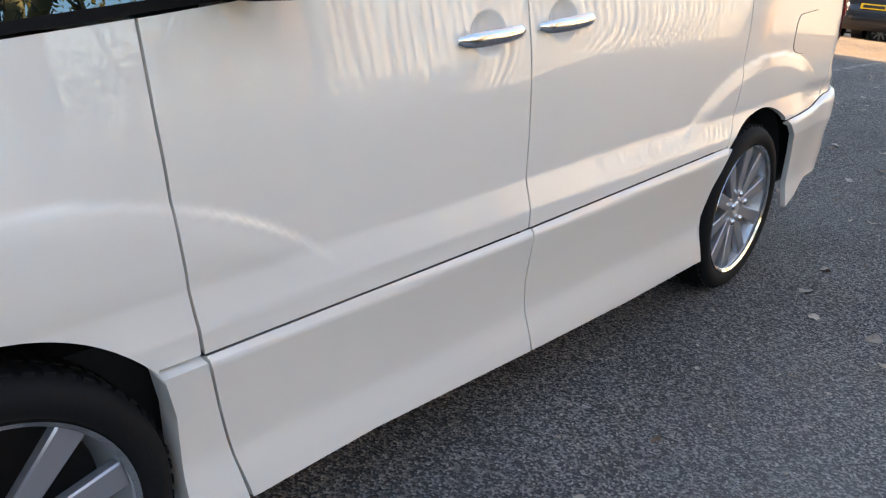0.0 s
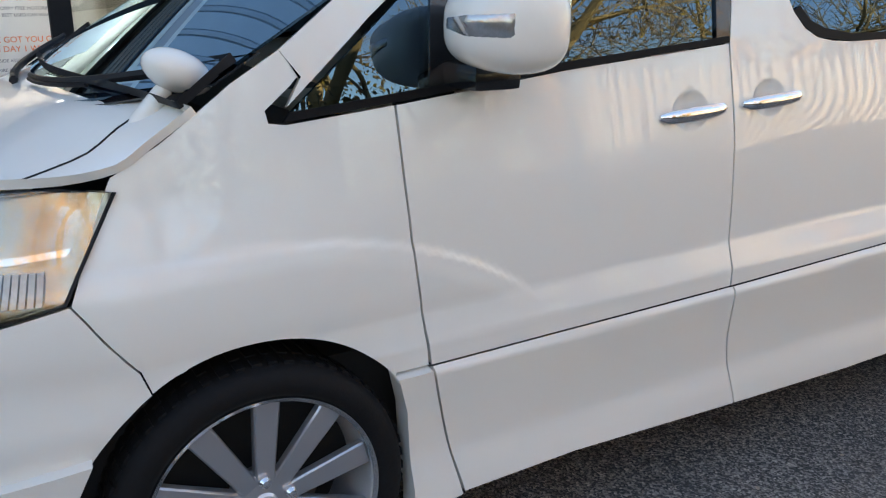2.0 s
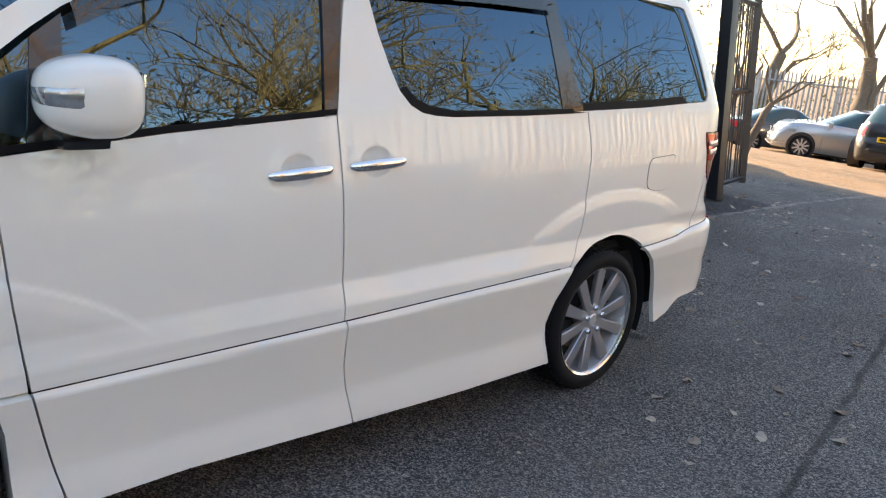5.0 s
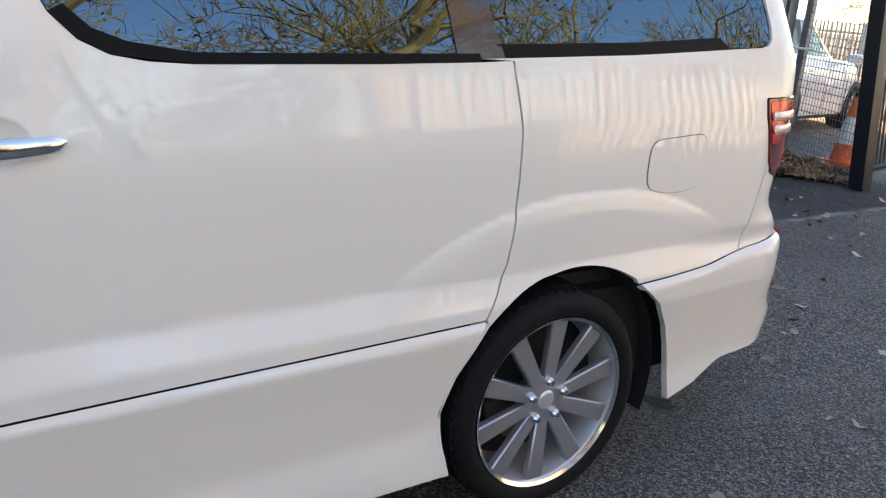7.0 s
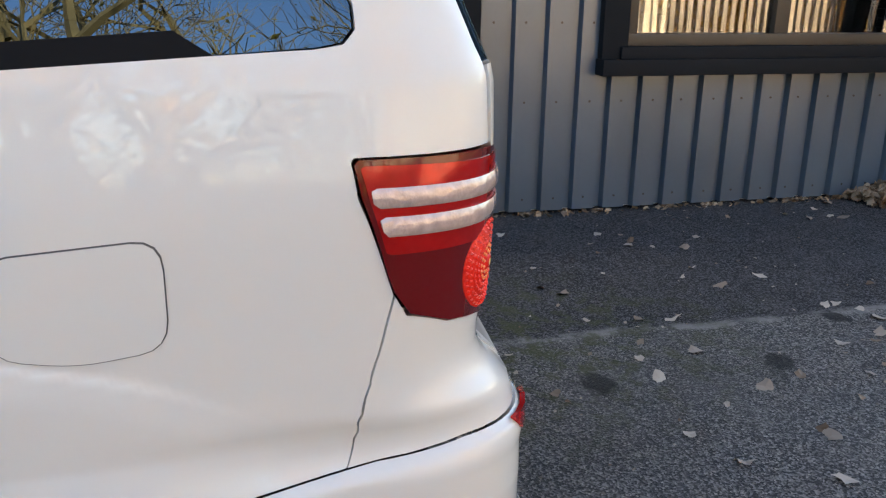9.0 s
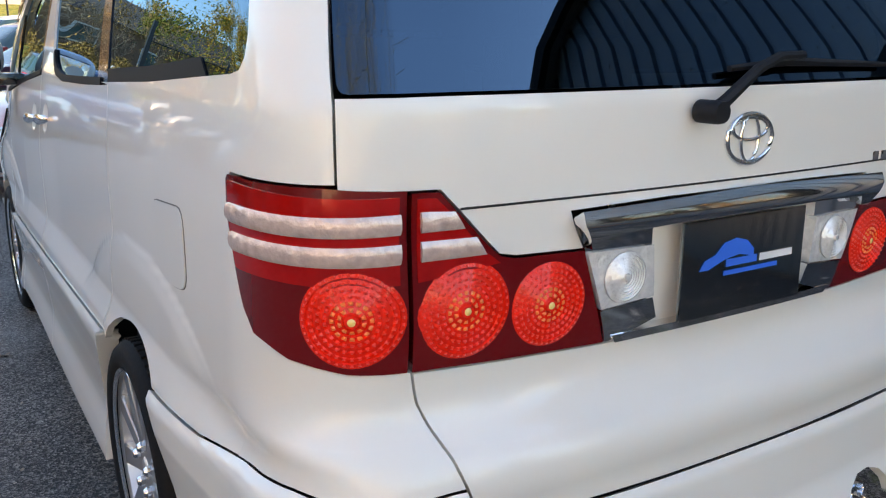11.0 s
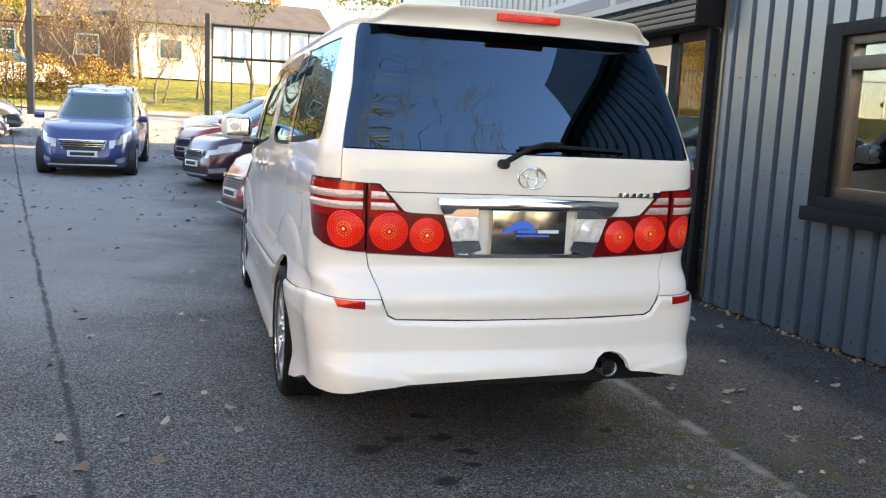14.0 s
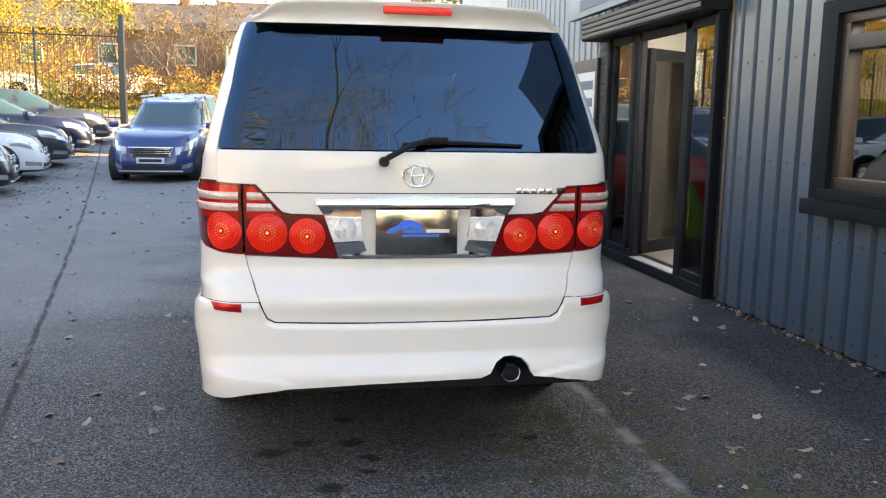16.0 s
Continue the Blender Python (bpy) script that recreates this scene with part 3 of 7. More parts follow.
def site_window(name, y0, y1, posts, transom):
    """A framed window in the west wall between y0 < y1."""
    w = tagged(empty(name), "dark-framed office window with deep sill and jambs", "window", kind="structure")
    bm = boxed(2.83, 3.06, y0 - 0.03, y1 + 0.03, 0.885, 0.985, 0.008)
    part("window_sill", bm, M["frame_dark"], w)
    bm = boxed(2.86, 3.06, y0 + 0.10, y1 - 0.10, 0.985, 1.06, 0.006)
    part("window_sill", bm, M["frame_dark"], w)
    for a, c in ((y0 - 0.02, y0 + 0.15), (y1 - 0.15, y1 + 0.02)):
        part("window_jamb", boxed(2.885, 3.06, a, c, 0.985, HEAD, 0.006), M["frame_dark"], w)
    part("window_head", boxed(2.885, 3.06, y0 + 0.15, y1 - 0.15, 2.16, HEAD, 0.006), M["frame_dark"], w)
    fr = M["frame_brown"]
    part("window_frame", boxed(2.925, 3.03, y0 + 0.15, y1 - 0.15, 1.06, 1.135, 0.006), fr, w)
    part("window_frame", boxed(2.925, 3.03, y0 + 0.15, y1 - 0.15, 2.10, 2.16, 0.006), fr, w)
    edges = [y0 + 0.15] + list(posts) + [y1 - 0.15]
    for i, p in enumerate(edges):
        a, c = (p, p + 0.075) if i == 0 else (p - 0.075, p) if i == len(edges) - 1 else (p - 0.05, p + 0.05)
        part("window_frame", boxed(2.925, 3.03, a, c, 1.135, 2.10, 0.006), fr, w)
    if transom:
        part("window_transom", boxed(2.915, 3.03, y0 + 0.225, y1 - 0.225, 1.93, 2.02, 0.006), fr, w)
    for a, c in zip(edges[:-1], edges[1:]):
        pane = part("pane", boxed(2.975, 2.985, a + 0.05, c - 0.05, 1.13, 2.11), M["glass_clear"], w, "clear window pane")
        pane.visible_shadow = False
    return w


site_window("window_1", -2.06, 0.685, (-0.62,), True)
site_window("window_2", -5.57, -2.88, (-4.12,), False)

# ---- the glazed entrance ----
M["notice_blue"] = mat("blue_notice", (0.05, 0.22, 0.55), 0.5)
M["sign_red"] = mat("red_notice", (0.70, 0.04, 0.03), 0.5)
ent = tagged(empty("door_1"), "open glazed shop entrance with a black frame", "door", kind="structure")
FD = M["frame_dark"]
for a, c in ((2.10, 2.19), (2.64, 2.76), (3.73, 3.81), (3.91, 3.99), (4.50, 4.60)):
    part("door_post", boxed(2.925, 2.985, a, c, 0.10, 2.36, 0.006), FD, ent)
part("door_head", boxed(2.925, 2.985, 2.19, 4.50, 2.28, 2.36, 0.006), FD, ent)
part("threshold", boxed(2.89, 3.15, 2.10, 4.60, 0.0, 0.10, 0.008), FD, ent)
part("sill_strip", boxed(2.90, 3.02, 2.76, 3.73, 0.10, 0.112, 0.003), M["alloy"], ent, "worn metal door sill")
for a, c in ((2.19, 2.64), (3.99, 4.50), (3.81, 3.91)):
    part("bottom_rail", boxed(2.93, 2.98, a, c, 0.10, 0.17, 0.005), FD, ent)
    p = part("pane", boxed(2.95, 2.958, a, c, 0.17, 2.28), M["glass_clear"], ent, "clear side pane")
    p.visible_shadow = False
part("lock_box", boxed(2.91, 2.97, 3.665, 3.73, 0.78, 1.02, 0.008), FD, ent)
# the door leaf stands swung wide open inwards
swing = pose(3.04, 3.82, 0, 0, 0, 33)
leaf = part("door_leaf", boxed(0.0, 0.10, -0.025, 0.025, 0.12, 2.22, 0.004, swing), FD, ent, "black glazed door leaf standing open")
part("leaf_rail", boxed(0.10, 0.82, -0.025, 0.025, 0.12, 0.25, 0.004, swing), FD, leaf)
part("leaf_rail", boxed(0.10, 0.82, -0.025, 0.025, 2.10, 2.22, 0.004, swing), FD, leaf)
part("leaf_stile", boxed(0.82, 0.92, -0.025, 0.025, 0.12, 2.22, 0.004, swing), FD, leaf)
p = part("leaf_pane", boxed(0.10, 0.82, -0.005, 0.005, 0.25, 2.10, 0, swing), M["glass_clear"], leaf)
p.visible_shadow = False
part("pull_handle", boxed(0.855, 0.885, -0.075, -0.045, 0.85, 1.20, 0.01, swing), FD, leaf)
part("notice", boxed(0.70, 0.80, -0.009, -0.006, 1.86, 1.97, 0, swing), M["notice_blue"], leaf, "small blue notice on the door glass")
part("notice", boxed(0.70, 0.81, -0.009, -0.006, 1.66, 1.84, 0, swing), M["sign_red"], leaf, "small red notice on the door glass")
# shutter box and sign board over the entrance
M["sign_white"] = mat("white_sign_board", (0.72, 0.72, 0.70), 0.4, grain=0.02, scale=6, stain=0.06)
M["sign_orange"] = mat("orange_print", (0.80, 0.16, 0.03), 0.5)
M["sign_grey"] = mat("grey_print", (0.16, 0.17, 0.20), 0.5)
sh = tagged(empty("shutter_box"), "black roller shutter box over the entrance", "shutter")
part("case", boxed(2.72, 3.05, 2.06, 5.0, 2.37, 2.60, 0.02), FD, sh)
for k in range(4):
    part("slat", boxed(2.705, 2.72, 2.07, 4.99, 2.39 + 0.052 * k, 2.43 + 0.052 * k, 0.004), M["frame_brown"], sh)
for a in (2.12, 4.57):
    part("guide_rail", boxed(2.885, 2.925, a - 0.03, a + 0.03, 0.0, 2.37, 0.004), FD, sh)
sg = tagged(empty("shop_sign"), "pale grey sign board with dark lettering bars", "sign")
part("board", boxed(2.66, 2.74, 2.00, 5.3, 2.62, 2.86, 0.01), M["cladding_pale"], sg)
for a, c, z in ((2.3, 3.4, 2.74), (3.55, 4.9, 2.74)):
    part("bar", boxed(2.652, 2.66, a, c, z - 0.05, z + 0.06), M["sign_grey"], sg)
# black brick pier beyond the door
M["black_brick"] = mat("black_painted_brick", (0.022, 0.023, 0.026), 0.5, grain=0.2, scale=50, bump=0.1)
for p0, x in ((4.61, 2.96), (1.975, 2.985)):
    wide = 0.40 if p0 > 3 else 0.122
    pier = tagged(empty("brick_pier"), "black painted brick pier beside the entrance", "pier", kind="structure")
    part("mortar_core", boxed(x, x + 0.065, p0, p0 + wide, 0, 2.37), M["black_brick"], pier, smooth=False)
    full = boxed(-0.016, 0.0, 0.0, 0.190 if p0 > 3 else 0.118, 0.0, 0.064, 0.004)
    brick_me = None
    for row in range(31):
        for col in range(2 if p0 > 3 else 1):
            if brick_me is None:
                bk = part("brick", full, M["black_brick"], pier)
                brick_me = bk.data
            else:
                bk = new("brick", brick_me)
                bk.parent = pier
            bk.location = (x, p0 + 0.004 + col * 0.200 + (0.003 if row % 2 else 0), 0.01 + row * 0.0755)

# unseen block added over the near part to keep sun off the palisade
bm = boxed(2.90, 16.0, -4.3, 14.2, EAVE + 0.11, 6.7)
tagged(part("upper_shade_block", bm, M["cladding"], None, smooth=False), "dark clad block added unseen over the workshop to shade the palisade", "wall", kind="structure")
# unseen block added behind the workshop to cast its shadow on the yard
bm = boxed(7.0, 16.0, -10.9, WALL_Y0, 0, 5.0)
tagged(part("rear_shadow_block", bm, M["cladding"], None, smooth=False), "plain dark block added unseen behind the workshop to cast shade", "wall", kind="structure")
# unseen ceiling panels added to light the office rooms
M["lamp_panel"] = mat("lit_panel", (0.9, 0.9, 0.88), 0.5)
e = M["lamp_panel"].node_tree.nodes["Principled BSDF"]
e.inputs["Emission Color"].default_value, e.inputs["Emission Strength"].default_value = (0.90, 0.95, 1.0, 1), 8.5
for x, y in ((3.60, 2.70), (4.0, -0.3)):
    cl = tagged(empty("ceiling_light"), "square lit panel added unseen on the office ceiling", "ceiling light")
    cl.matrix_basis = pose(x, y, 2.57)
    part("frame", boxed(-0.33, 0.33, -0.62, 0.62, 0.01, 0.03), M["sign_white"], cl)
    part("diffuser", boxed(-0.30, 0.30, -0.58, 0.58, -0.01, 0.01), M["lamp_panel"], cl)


# ---- the white van ----
HZ = (0.15, 0.215, 0.265, 0.36, 0.48, 0.575, 0.60)
HW = (0.895, 0.902, 0.897, 0.882, 0.891, 0.904, 0.908)
RZ = (0.15, 0.28, 0.36, 0.42, 0.52, 0.66, 0.72, 0.765, 0.815, 0.86, 0.93, 1.0, 1.2, 1.30, 1.36, 1.6, 1.83, 1.90)
RY = (-1.03, -1.09, -1.145, -1.155, -1.125, -1.12, -1.13, -1.12, -1.07, -1.055, -1.063, -1.068, -1.070, -1.068, -1.045, -0.94, -0.815, -0.77)
FZ = (0.15, 0.25, 0.42, 0.60, 0.72, 0.86, 0.98, 1.06, 1.15, 1.3)
FY = (3.75, 3.80, 3.82, 3.80, 3.79, 3.74, 3.68, 3.62, 3.52, 3.4)
WHEEL_Y, WHEEL_Z = (0.0, 2.9), 0.337
LC, LR = 0.30, 0.72
CA, CB = 0.21, 0.28
U_MID = -0.80 - LC - LR
MIRROR_A0, MIRROR_A1 = 97.0, 4.0
LF = 0.70
U_NOSE = 3.05 + LF + 0.36


def slope_profile(z0, w0, rows):
    """Half width over height from its slope at given heights, so that the skin bends evenly."""
    out, w = [], w0
    for (za, sa), (zb, sb) in zip(rows[:-1], rows[1:]):
        out.append((za, zb, w, sa, (sb - sa) / (zb - za)))
        w += (sa + sb) / 2 * (zb - za)
    return out


def along(profile, z):
    for za, zb, w, sa, k in profile:
        if z <= zb or zb == profile[-1][1]:
            h = min(z, zb) - za
            return w + sa * h + 0.5 * k * h * h


# the waist bends in below the windows; lower on the front door, higher on the rear quarter
LEDGE = slope_profile(0.60, 0.9080, [(0.60, 0.0), (0.650, 0.0), (0.662, -0.30), (0.728, -0.30), (0.744, 0.0), (0.76, 0.0)])
BELLY = LEDGE[-1][2]
WAIST = slope_profile(0.76, 0.0, [(0.76, -0.004), (0.93, -0.006), (0.98, -0.02), (1.09, -0.145), (1.50, -0.175)])
GLASS = slope_profile(1.20, 0.0, [(1.20, -0.18), (1.78, -0.295), (1.84, -0.55), (1.92, -1.6)])
GLASS_Z, GLASS_W = 1.30, 0.8395


def glass_w(y, z):
    """Half width of the glass and pillars, one even curve."""
    return GLASS_W + 0.010 * smooth(1.3, -0.2, y) + along(GLASS, z) - along(GLASS, GLASS_Z)


def side_w(y, z):
    if z < 0.60:
        w = curve_at(HZ, HW, z)
    elif z >= 1.30:
        w = glass_w(y, z)
    else:
        # the ledge over the sills climbs a little towards the tail
        zz = z - curve_at((-0.6, 0.3, 1.5, 2.5), (0.03, 0.012, 0.0, -0.015), y) * smooth(0.60, 0.65, z) * smooth(0.95, 0.76, z)
        c = curve_at((-0.3, 1.1, 1.5, 2.0), (0.11, 0.05, 0.0, -0.05), y)
        drop = along(WAIST, max(0.76, z - c)) - along(WAIST, 1.30 - c)
        top = glass_w(y, 1.30)
        low = top - along(WAIST, 1.30 - c)
        w = top + drop if zz > 0.76 else along(LEDGE, zz) + (low - BELLY) * smooth(0.62, 0.75, zz)
    # flares over the wheels, with an edge of their own
    d = math.hypot((y - 2.88) / 1.5, z - 0.34)
    w += (0.0045 * smooth(0.594, 0.576, d) + 0.006 * smooth(0.594, 0.53, d)) * smooth(0.66, 0.78, z)
    d = math.hypot((y + 0.10) / 1.42, z - 0.34)
    w += (0.0045 * smooth(0.614, 0.596, d) + 0.006 * smooth(0.614, 0.55, d)) * smooth(0.66, 0.78, z) * smooth(-0.72, -0.40, y)
    for y0, y1, z0, z1 in HANDLES:
        d = math.hypot((y - (y0 + y1) / 2 - 0.005) / 0.068, (z - (z0 + z1) / 2 - 0.004) / 0.052)
        if d < 1:
            w -= 0.022 * (1 - d * d)
    w += 0.010 * smooth(2.4, 2.9, y) * smooth(1.05, 0.86, z) * smooth(0.62, 0.74, z)
    w -= 0.030 * max(0, (y - 2.45) / 0.6) ** 2 * smooth(0.80, 1.05, z)
    w -= 0.010 * max(0, (y - 2.75) / 0.4) ** 2
    # the tail bumper draws in towards the corner
    w -= 0.028 * smooth(-0.35, -0.85, y) * smooth(0.80, 0.72, z)
    return w


HANDLES = ((1.798, 1.558, 1.106, 1.120), (1.487, 1.247, 1.122, 1.136))


def rear_y(z):
    return curve_at(RZ, RY, z)


BOW = 0.030


def corner_y(z):
    return rear_y(z) + BOW + CB


def corner_n(z):
    """How square the rear corner is at a height."""
    return 2.5 - 0.2 * smooth(0.72, 0.90, z) + 1.1 * smooth(0.95, 1.42, z)


def fold(x, z):
    """The folded spat at each lower corner of the tail."""
    return 0.013 * smooth(0.0, 0.018, 0.420 + 0.143 * (abs(x) - 0.51) - z) * smooth(0.47, 0.56, abs(x))


def van(u, z):
    """The skin of the van's left side, rear and nose, unrolled: along it and up."""
    if u < U_MID:
        p = van(2 * U_MID - u, z)
        return Vector((-p.x, p.y, p.z))
    if u > U_NOSE:
        p = van(2 * U_NOSE - u, z)
        return Vector((-p.x, p.y, p.z))
    if u >= 3.05:
        s = u - 3.05
        w = side_w(3.05, z)
        a, b = 0.55, curve_at(FZ, FY, z) - 0.03 - 3.05
        if s < LF:
            f = s / LF * math.pi / 2
            return Vector((-(w - a) - a * math.cos(f) ** (2 / 2.3), 3.05 + b * math.sin(f) ** (2 / 2.3), z))
        t = (s - LF) / 0.36
        return Vector((-(w - a) * (1 - t), 3.05 + b + 0.03 * (1 - (1 - t) ** 2), z))
    yc = corner_y(z)
    if u >= -0.80:
        y = u if u > -0.3 else -0.3 + (u + 0.3) / 0.5 * (-0.3 - yc)
        return Vector((-side_w(y, z), y, z))
    s = -0.80 - u
    w = side_w(yc, z)
    a = CA
    if s < LC:
        f = s / LC * math.pi / 2
        n = 2 / corner_n(z)
        x = -(w - a) - a * math.cos(f) ** n
        return Vector((x, yc - CB * math.sin(f) ** n - fold(x, z) * smooth(0.55, 0.95, math.sin(f)), z))
    t = (s - LC) / LR
    x = -(w - a) * (1 - t)
    return Vector((x, rear_y(z) + BOW * (1 - t) ** 2 - fold(x, z), z))


def su(y, z):
    """Along-the-skin coordinate of a place on the side, given by how far along the van it lies."""
    if y > 3.05:
        b = curve_at(FZ, FY, z) - 0.03 - 3.05
        return 3.05 + LF * math.asin(min(1, ((y - 3.05) / b)) ** (2.3 / 2)) / (math.pi / 2)
    yc = corner_y(z)
    if y < yc:
        return -0.80 - LC * math.asin(min(1, (yc - y) / CB) ** (corner_n(z) / 2)) / (math.pi / 2)
    return y if y > -0.3 else -0.3 - (-0.3 - y) / (-0.3 - yc) * 0.5


def ru(x, z):
    """Along-the-skin coordinate of a place on the rear, left negative."""
    flip = x > 0
    x = -abs(x)
    w = side_w(corner_y(z), z)
    a = CA
    if x >= -(w - a):
        u = -0.80 - LC - LR * (1 + x / (w - a))
    else:
        c = min(1, (-x - (w - a)) / a) ** (corner_n(z) / 2)
        u = -0.80 - LC * math.acos(c) / (math.pi / 2)
    return 2 * U_MID - u if flip else u


def S(*pts):
    return [(su(y, z), z) for y, z in pts]


def SD(*pts):
    """Like S, with steps between so that a line stays straight on the corner."""
    fine = [pts[0]]
    for (a, b), (c, d) in zip(pts[:-1], pts[1:]):
        fine += [(a + (c - a) * k / 6, b + (d - b) * k / 6) for k in range(1, 7)]
    return S(*fine)


def R(*pts):
    return [(ru(x, z), z) for x, z in pts]


def RD(*pts):
    """Like R, with steps between so that an edge stays straight."""
    fine = [pts[0]]
    for (a, b), (c, d) in zip(pts[:-1], pts[1:]):
        fine += [(a + (c - a) * k / 4, b + (d - b) * k / 4) for k in range(1, 5)]
    return R(*fine)


def van_wheel(parent_name):
    """A road wheel facing -x with a ten-spoke alloy rim."""
    w = empty(parent_name)
    prof = [(0.262, -0.010), (0.269, -0.020), (0.282, -0.028), (0.302, -0.030), (0.320, -0.022), (0.331, -0.008), (0.336, 0.012), (0.3365, 0.10), (0.336, 0.18), (0.324, 0.212), (0.26, 0.22)]
    v, f = lathe(prof, 64)
    link("tyre", v, f, M["rubber"], w, "black low-profile tyre", sharp=60)
    # tread blocks on the shoulder
    bm = bmesh.new()
    for k in range(60):
        m = Matrix.Rotation(2 * math.pi * k / 60, 4, "X")
        box(bm, 0.0, 0.032, -0.010, 0.010, 0.331, 0.3395, 0, m)
        box(bm, 0.05, 0.15, -0.012, 0.009, 0.333, 0.3395, 0, m)
    part("tread", bm, M["rubber"], w, smooth=False)
    rim = [(0.254, -0.014), (0.264, -0.021), (0.2675, -0.012), (0.256, -0.002), (0.248, 0.025), (0.238, 0.06), (0.232, 0.12), (0.243, 0.2)]
    v, f = lathe(rim, 72)
    rim_ob = link("rim", v, f, M["alloy"], w, "silver alloy rim", sharp=30)
    v, f = lathe([(0.2535, -0.016), (0.264, -0.0225), (0.2685, -0.0125), (0.2665, -0.008)], 72)
    link("rim_lip", v, f, M["alloy_lip"], rim_ob, "polished rim lip", sharp=30)
    for k in range(10):
        bm = bmesh.new()
        box(bm, 0.000, 0.026, -0.030, 0.030, 0.05, 0.254)
        for q in bm.verts:
            if q.co.z > 0.2:
                q.co.y *= 1.0
                q.co.x -= 0.004
            else:
                q.co.y *= 0.72
                q.co.x += 0.004
        bmesh.ops.bevel(bm, geom=list(bm.edges), offset=0.004, segments=1, affect="EDGES")
        bmesh.ops.transform(bm, matrix=Matrix.Rotation(2 * math.pi * (k + 0.1) / 10, 4, "X"), verts=bm.verts)
        part("spoke", bm, M["alloy_dark"], rim_ob)
    v, f = lathe([(0.0, 0.004), (0.070, 0.004), (0.080, 0.008), (0.084, 0.026), (0.07, 0.06)], 40)
    link("hub", v, f, M["alloy_dark"], rim_ob, sharp=30)
    v, f = lathe([(0.0, -0.002), (0.024, -0.001), (0.030, 0.004), (0.031, 0.012)], 32)
    link("centre_cap", v, f, M["alloy"], rim_ob, sharp=30)
    for k in range(5):
        a = 2 * math.pi * (k + 0.25) / 5
        v, f = lathe([(0.0, -0.016), (0.009, -0.015), (0.0145, -0.007), (0.0145, 0.012)], 12)
        ob = link("lug_nut", v, f, M["chrome"], rim_ob, sharp=30)
        ob.location = (0, 0.061 * math.cos(a), 0.061 * math.sin(a))
    v, f = lathe([(0.0, 0.085), (0.16, 0.085), (0.16, 0.1), (0.0, 0.1)], 40)
    link("brake_disc", v, f, M["disc"], w, sharp=30)
    v, f = lathe([(0.0, 0.14), (0.24, 0.14), (0.24, 0.19), (0, 0.19)], 32)
    link("inner_barrel", v, f, M["dark_shell"], w, sharp=30)
    return w


def lens_round(name, u, z, r, material, parent, off=0.004):
    """A round stepped reflector that follows the skin."""
    e = 0.006
    su1 = (van(u + e, z) - van(u - e, z)).length / (2 * e)
    sz1 = (van(u, z + e) - van(u, z - e)).length / (2 * e)
    prof = [(0.03, 0.007), (0.13, 0.006), (0.17, -0.004)]
    for k in range(7):
        prof += [((0.18 + 0.82 * k / 7), 0.0), ((0.18 + 0.82 * (k + 1) / 7) - 0.012, -0.005)]
    prof += [(1.0, -0.009)]
    n = 40
    vv, ff = [], []
    for q, h in prof:
        for k in range(n):
            a = 2 * math.pi * k / n
            uu, zz = u + q * r * math.cos(a) / su1, z + q * r * math.sin(a) / sz1
            nn = (van(uu, zz + e) - van(uu, zz - e)).cross(van(uu + e, zz) - van(uu - e, zz)).normalized()
            vv.append(van(uu, zz) + nn * (off + h * 0.6))
    for i in range(len(prof) - 1):
        for k in range(n):
            ff.append((i * n + k, i * n + (k + 1) % n, (i + 1) * n + (k + 1) % n, (i + 1) * n + k))
    ff.append(tuple(range(n))[::-1])
    ob = link(name, vv, ff, material, parent, sharp=20)
    bm = bmesh.new()
    bm.from_mesh(ob.data)
    bmesh.ops.recalc_face_normals(bm, faces=bm.faces)
    bm.to_mesh(ob.data)
    bm.free()
    return ob


def on_skin(u, z, du, dz, off):
    """A place on the skin beside (u, z), lifted by off."""
    e = 0.006
    k1 = (van(u + e, z) - van(u - e, z)).length / (2 * e)
    k2 = (van(u, z + e) - van(u, z - e)).length / (2 * e)
    uu, zz = u + du / k1, z + dz / k2
    n = (van(uu, zz + e) - van(uu, zz - e)).cross(van(uu + e, zz) - van(uu - e, zz)).normalized()
    return van(uu, zz) + n * off, n


def tail_reflector(u, z, r, lamp):
    """A round red reflector: a stepped bowl, rings of small prisms and the bulb in its middle, with the hot centre's
    glow put into amber colour.
    """
    bowl = lens_round("reflector", u, z, r, M["red_bright"], lamp, 0.0100)
    for m, rings in (("prism_glow", ((0.22, 10, 0.0085), (0.36, 16, 0.0085))), ("prism_red", ((0.50, 22, 0.0075), (0.64, 28, 0.0072), (0.78, 34, 0.0070), (0.91, 40, 0.0066)))):
        vv, ff = [], []
        for ring_r, count, size in rings:
            for k in range(count):
                a = 2 * math.pi * (k + 0.5 * (count % 4 == 2)) / count
                b = len(vv)
                for q in range(4):
                    w = a + math.pi / 4 + q * math.pi / 2
                    vv.append(on_skin(u, z, ring_r * r * math.cos(a) + size * 0.62 * math.cos(w), ring_r * r * math.sin(a) + size * 0.62 * math.sin(w), 0.0080)[0])
                vv.append(on_skin(u, z, ring_r * r * math.cos(a), ring_r * r * math.sin(a), 0.0118)[0])
                ff += [(b + q, b + (q + 1) % 4, b + 4) for q in range(4)]
        tagged(link("prisms", vv, ff, M[m], bowl, smooth=False), kind="stuff")
    p, n = on_skin(u, z, 0, 0, 0.010)
    vv, ff = lathe([(0.0, 0.005), (0.006, 0.004), (0.0095, 0.001), (0.0095, -0.008)], 16, "z")
    turn = Vector((0, 0, 1)).rotation_difference(n).to_matrix()
    link("bulb", [p + turn @ Vector(q) for q in vv], ff, M["bulb_glow"], bowl, sharp=60)


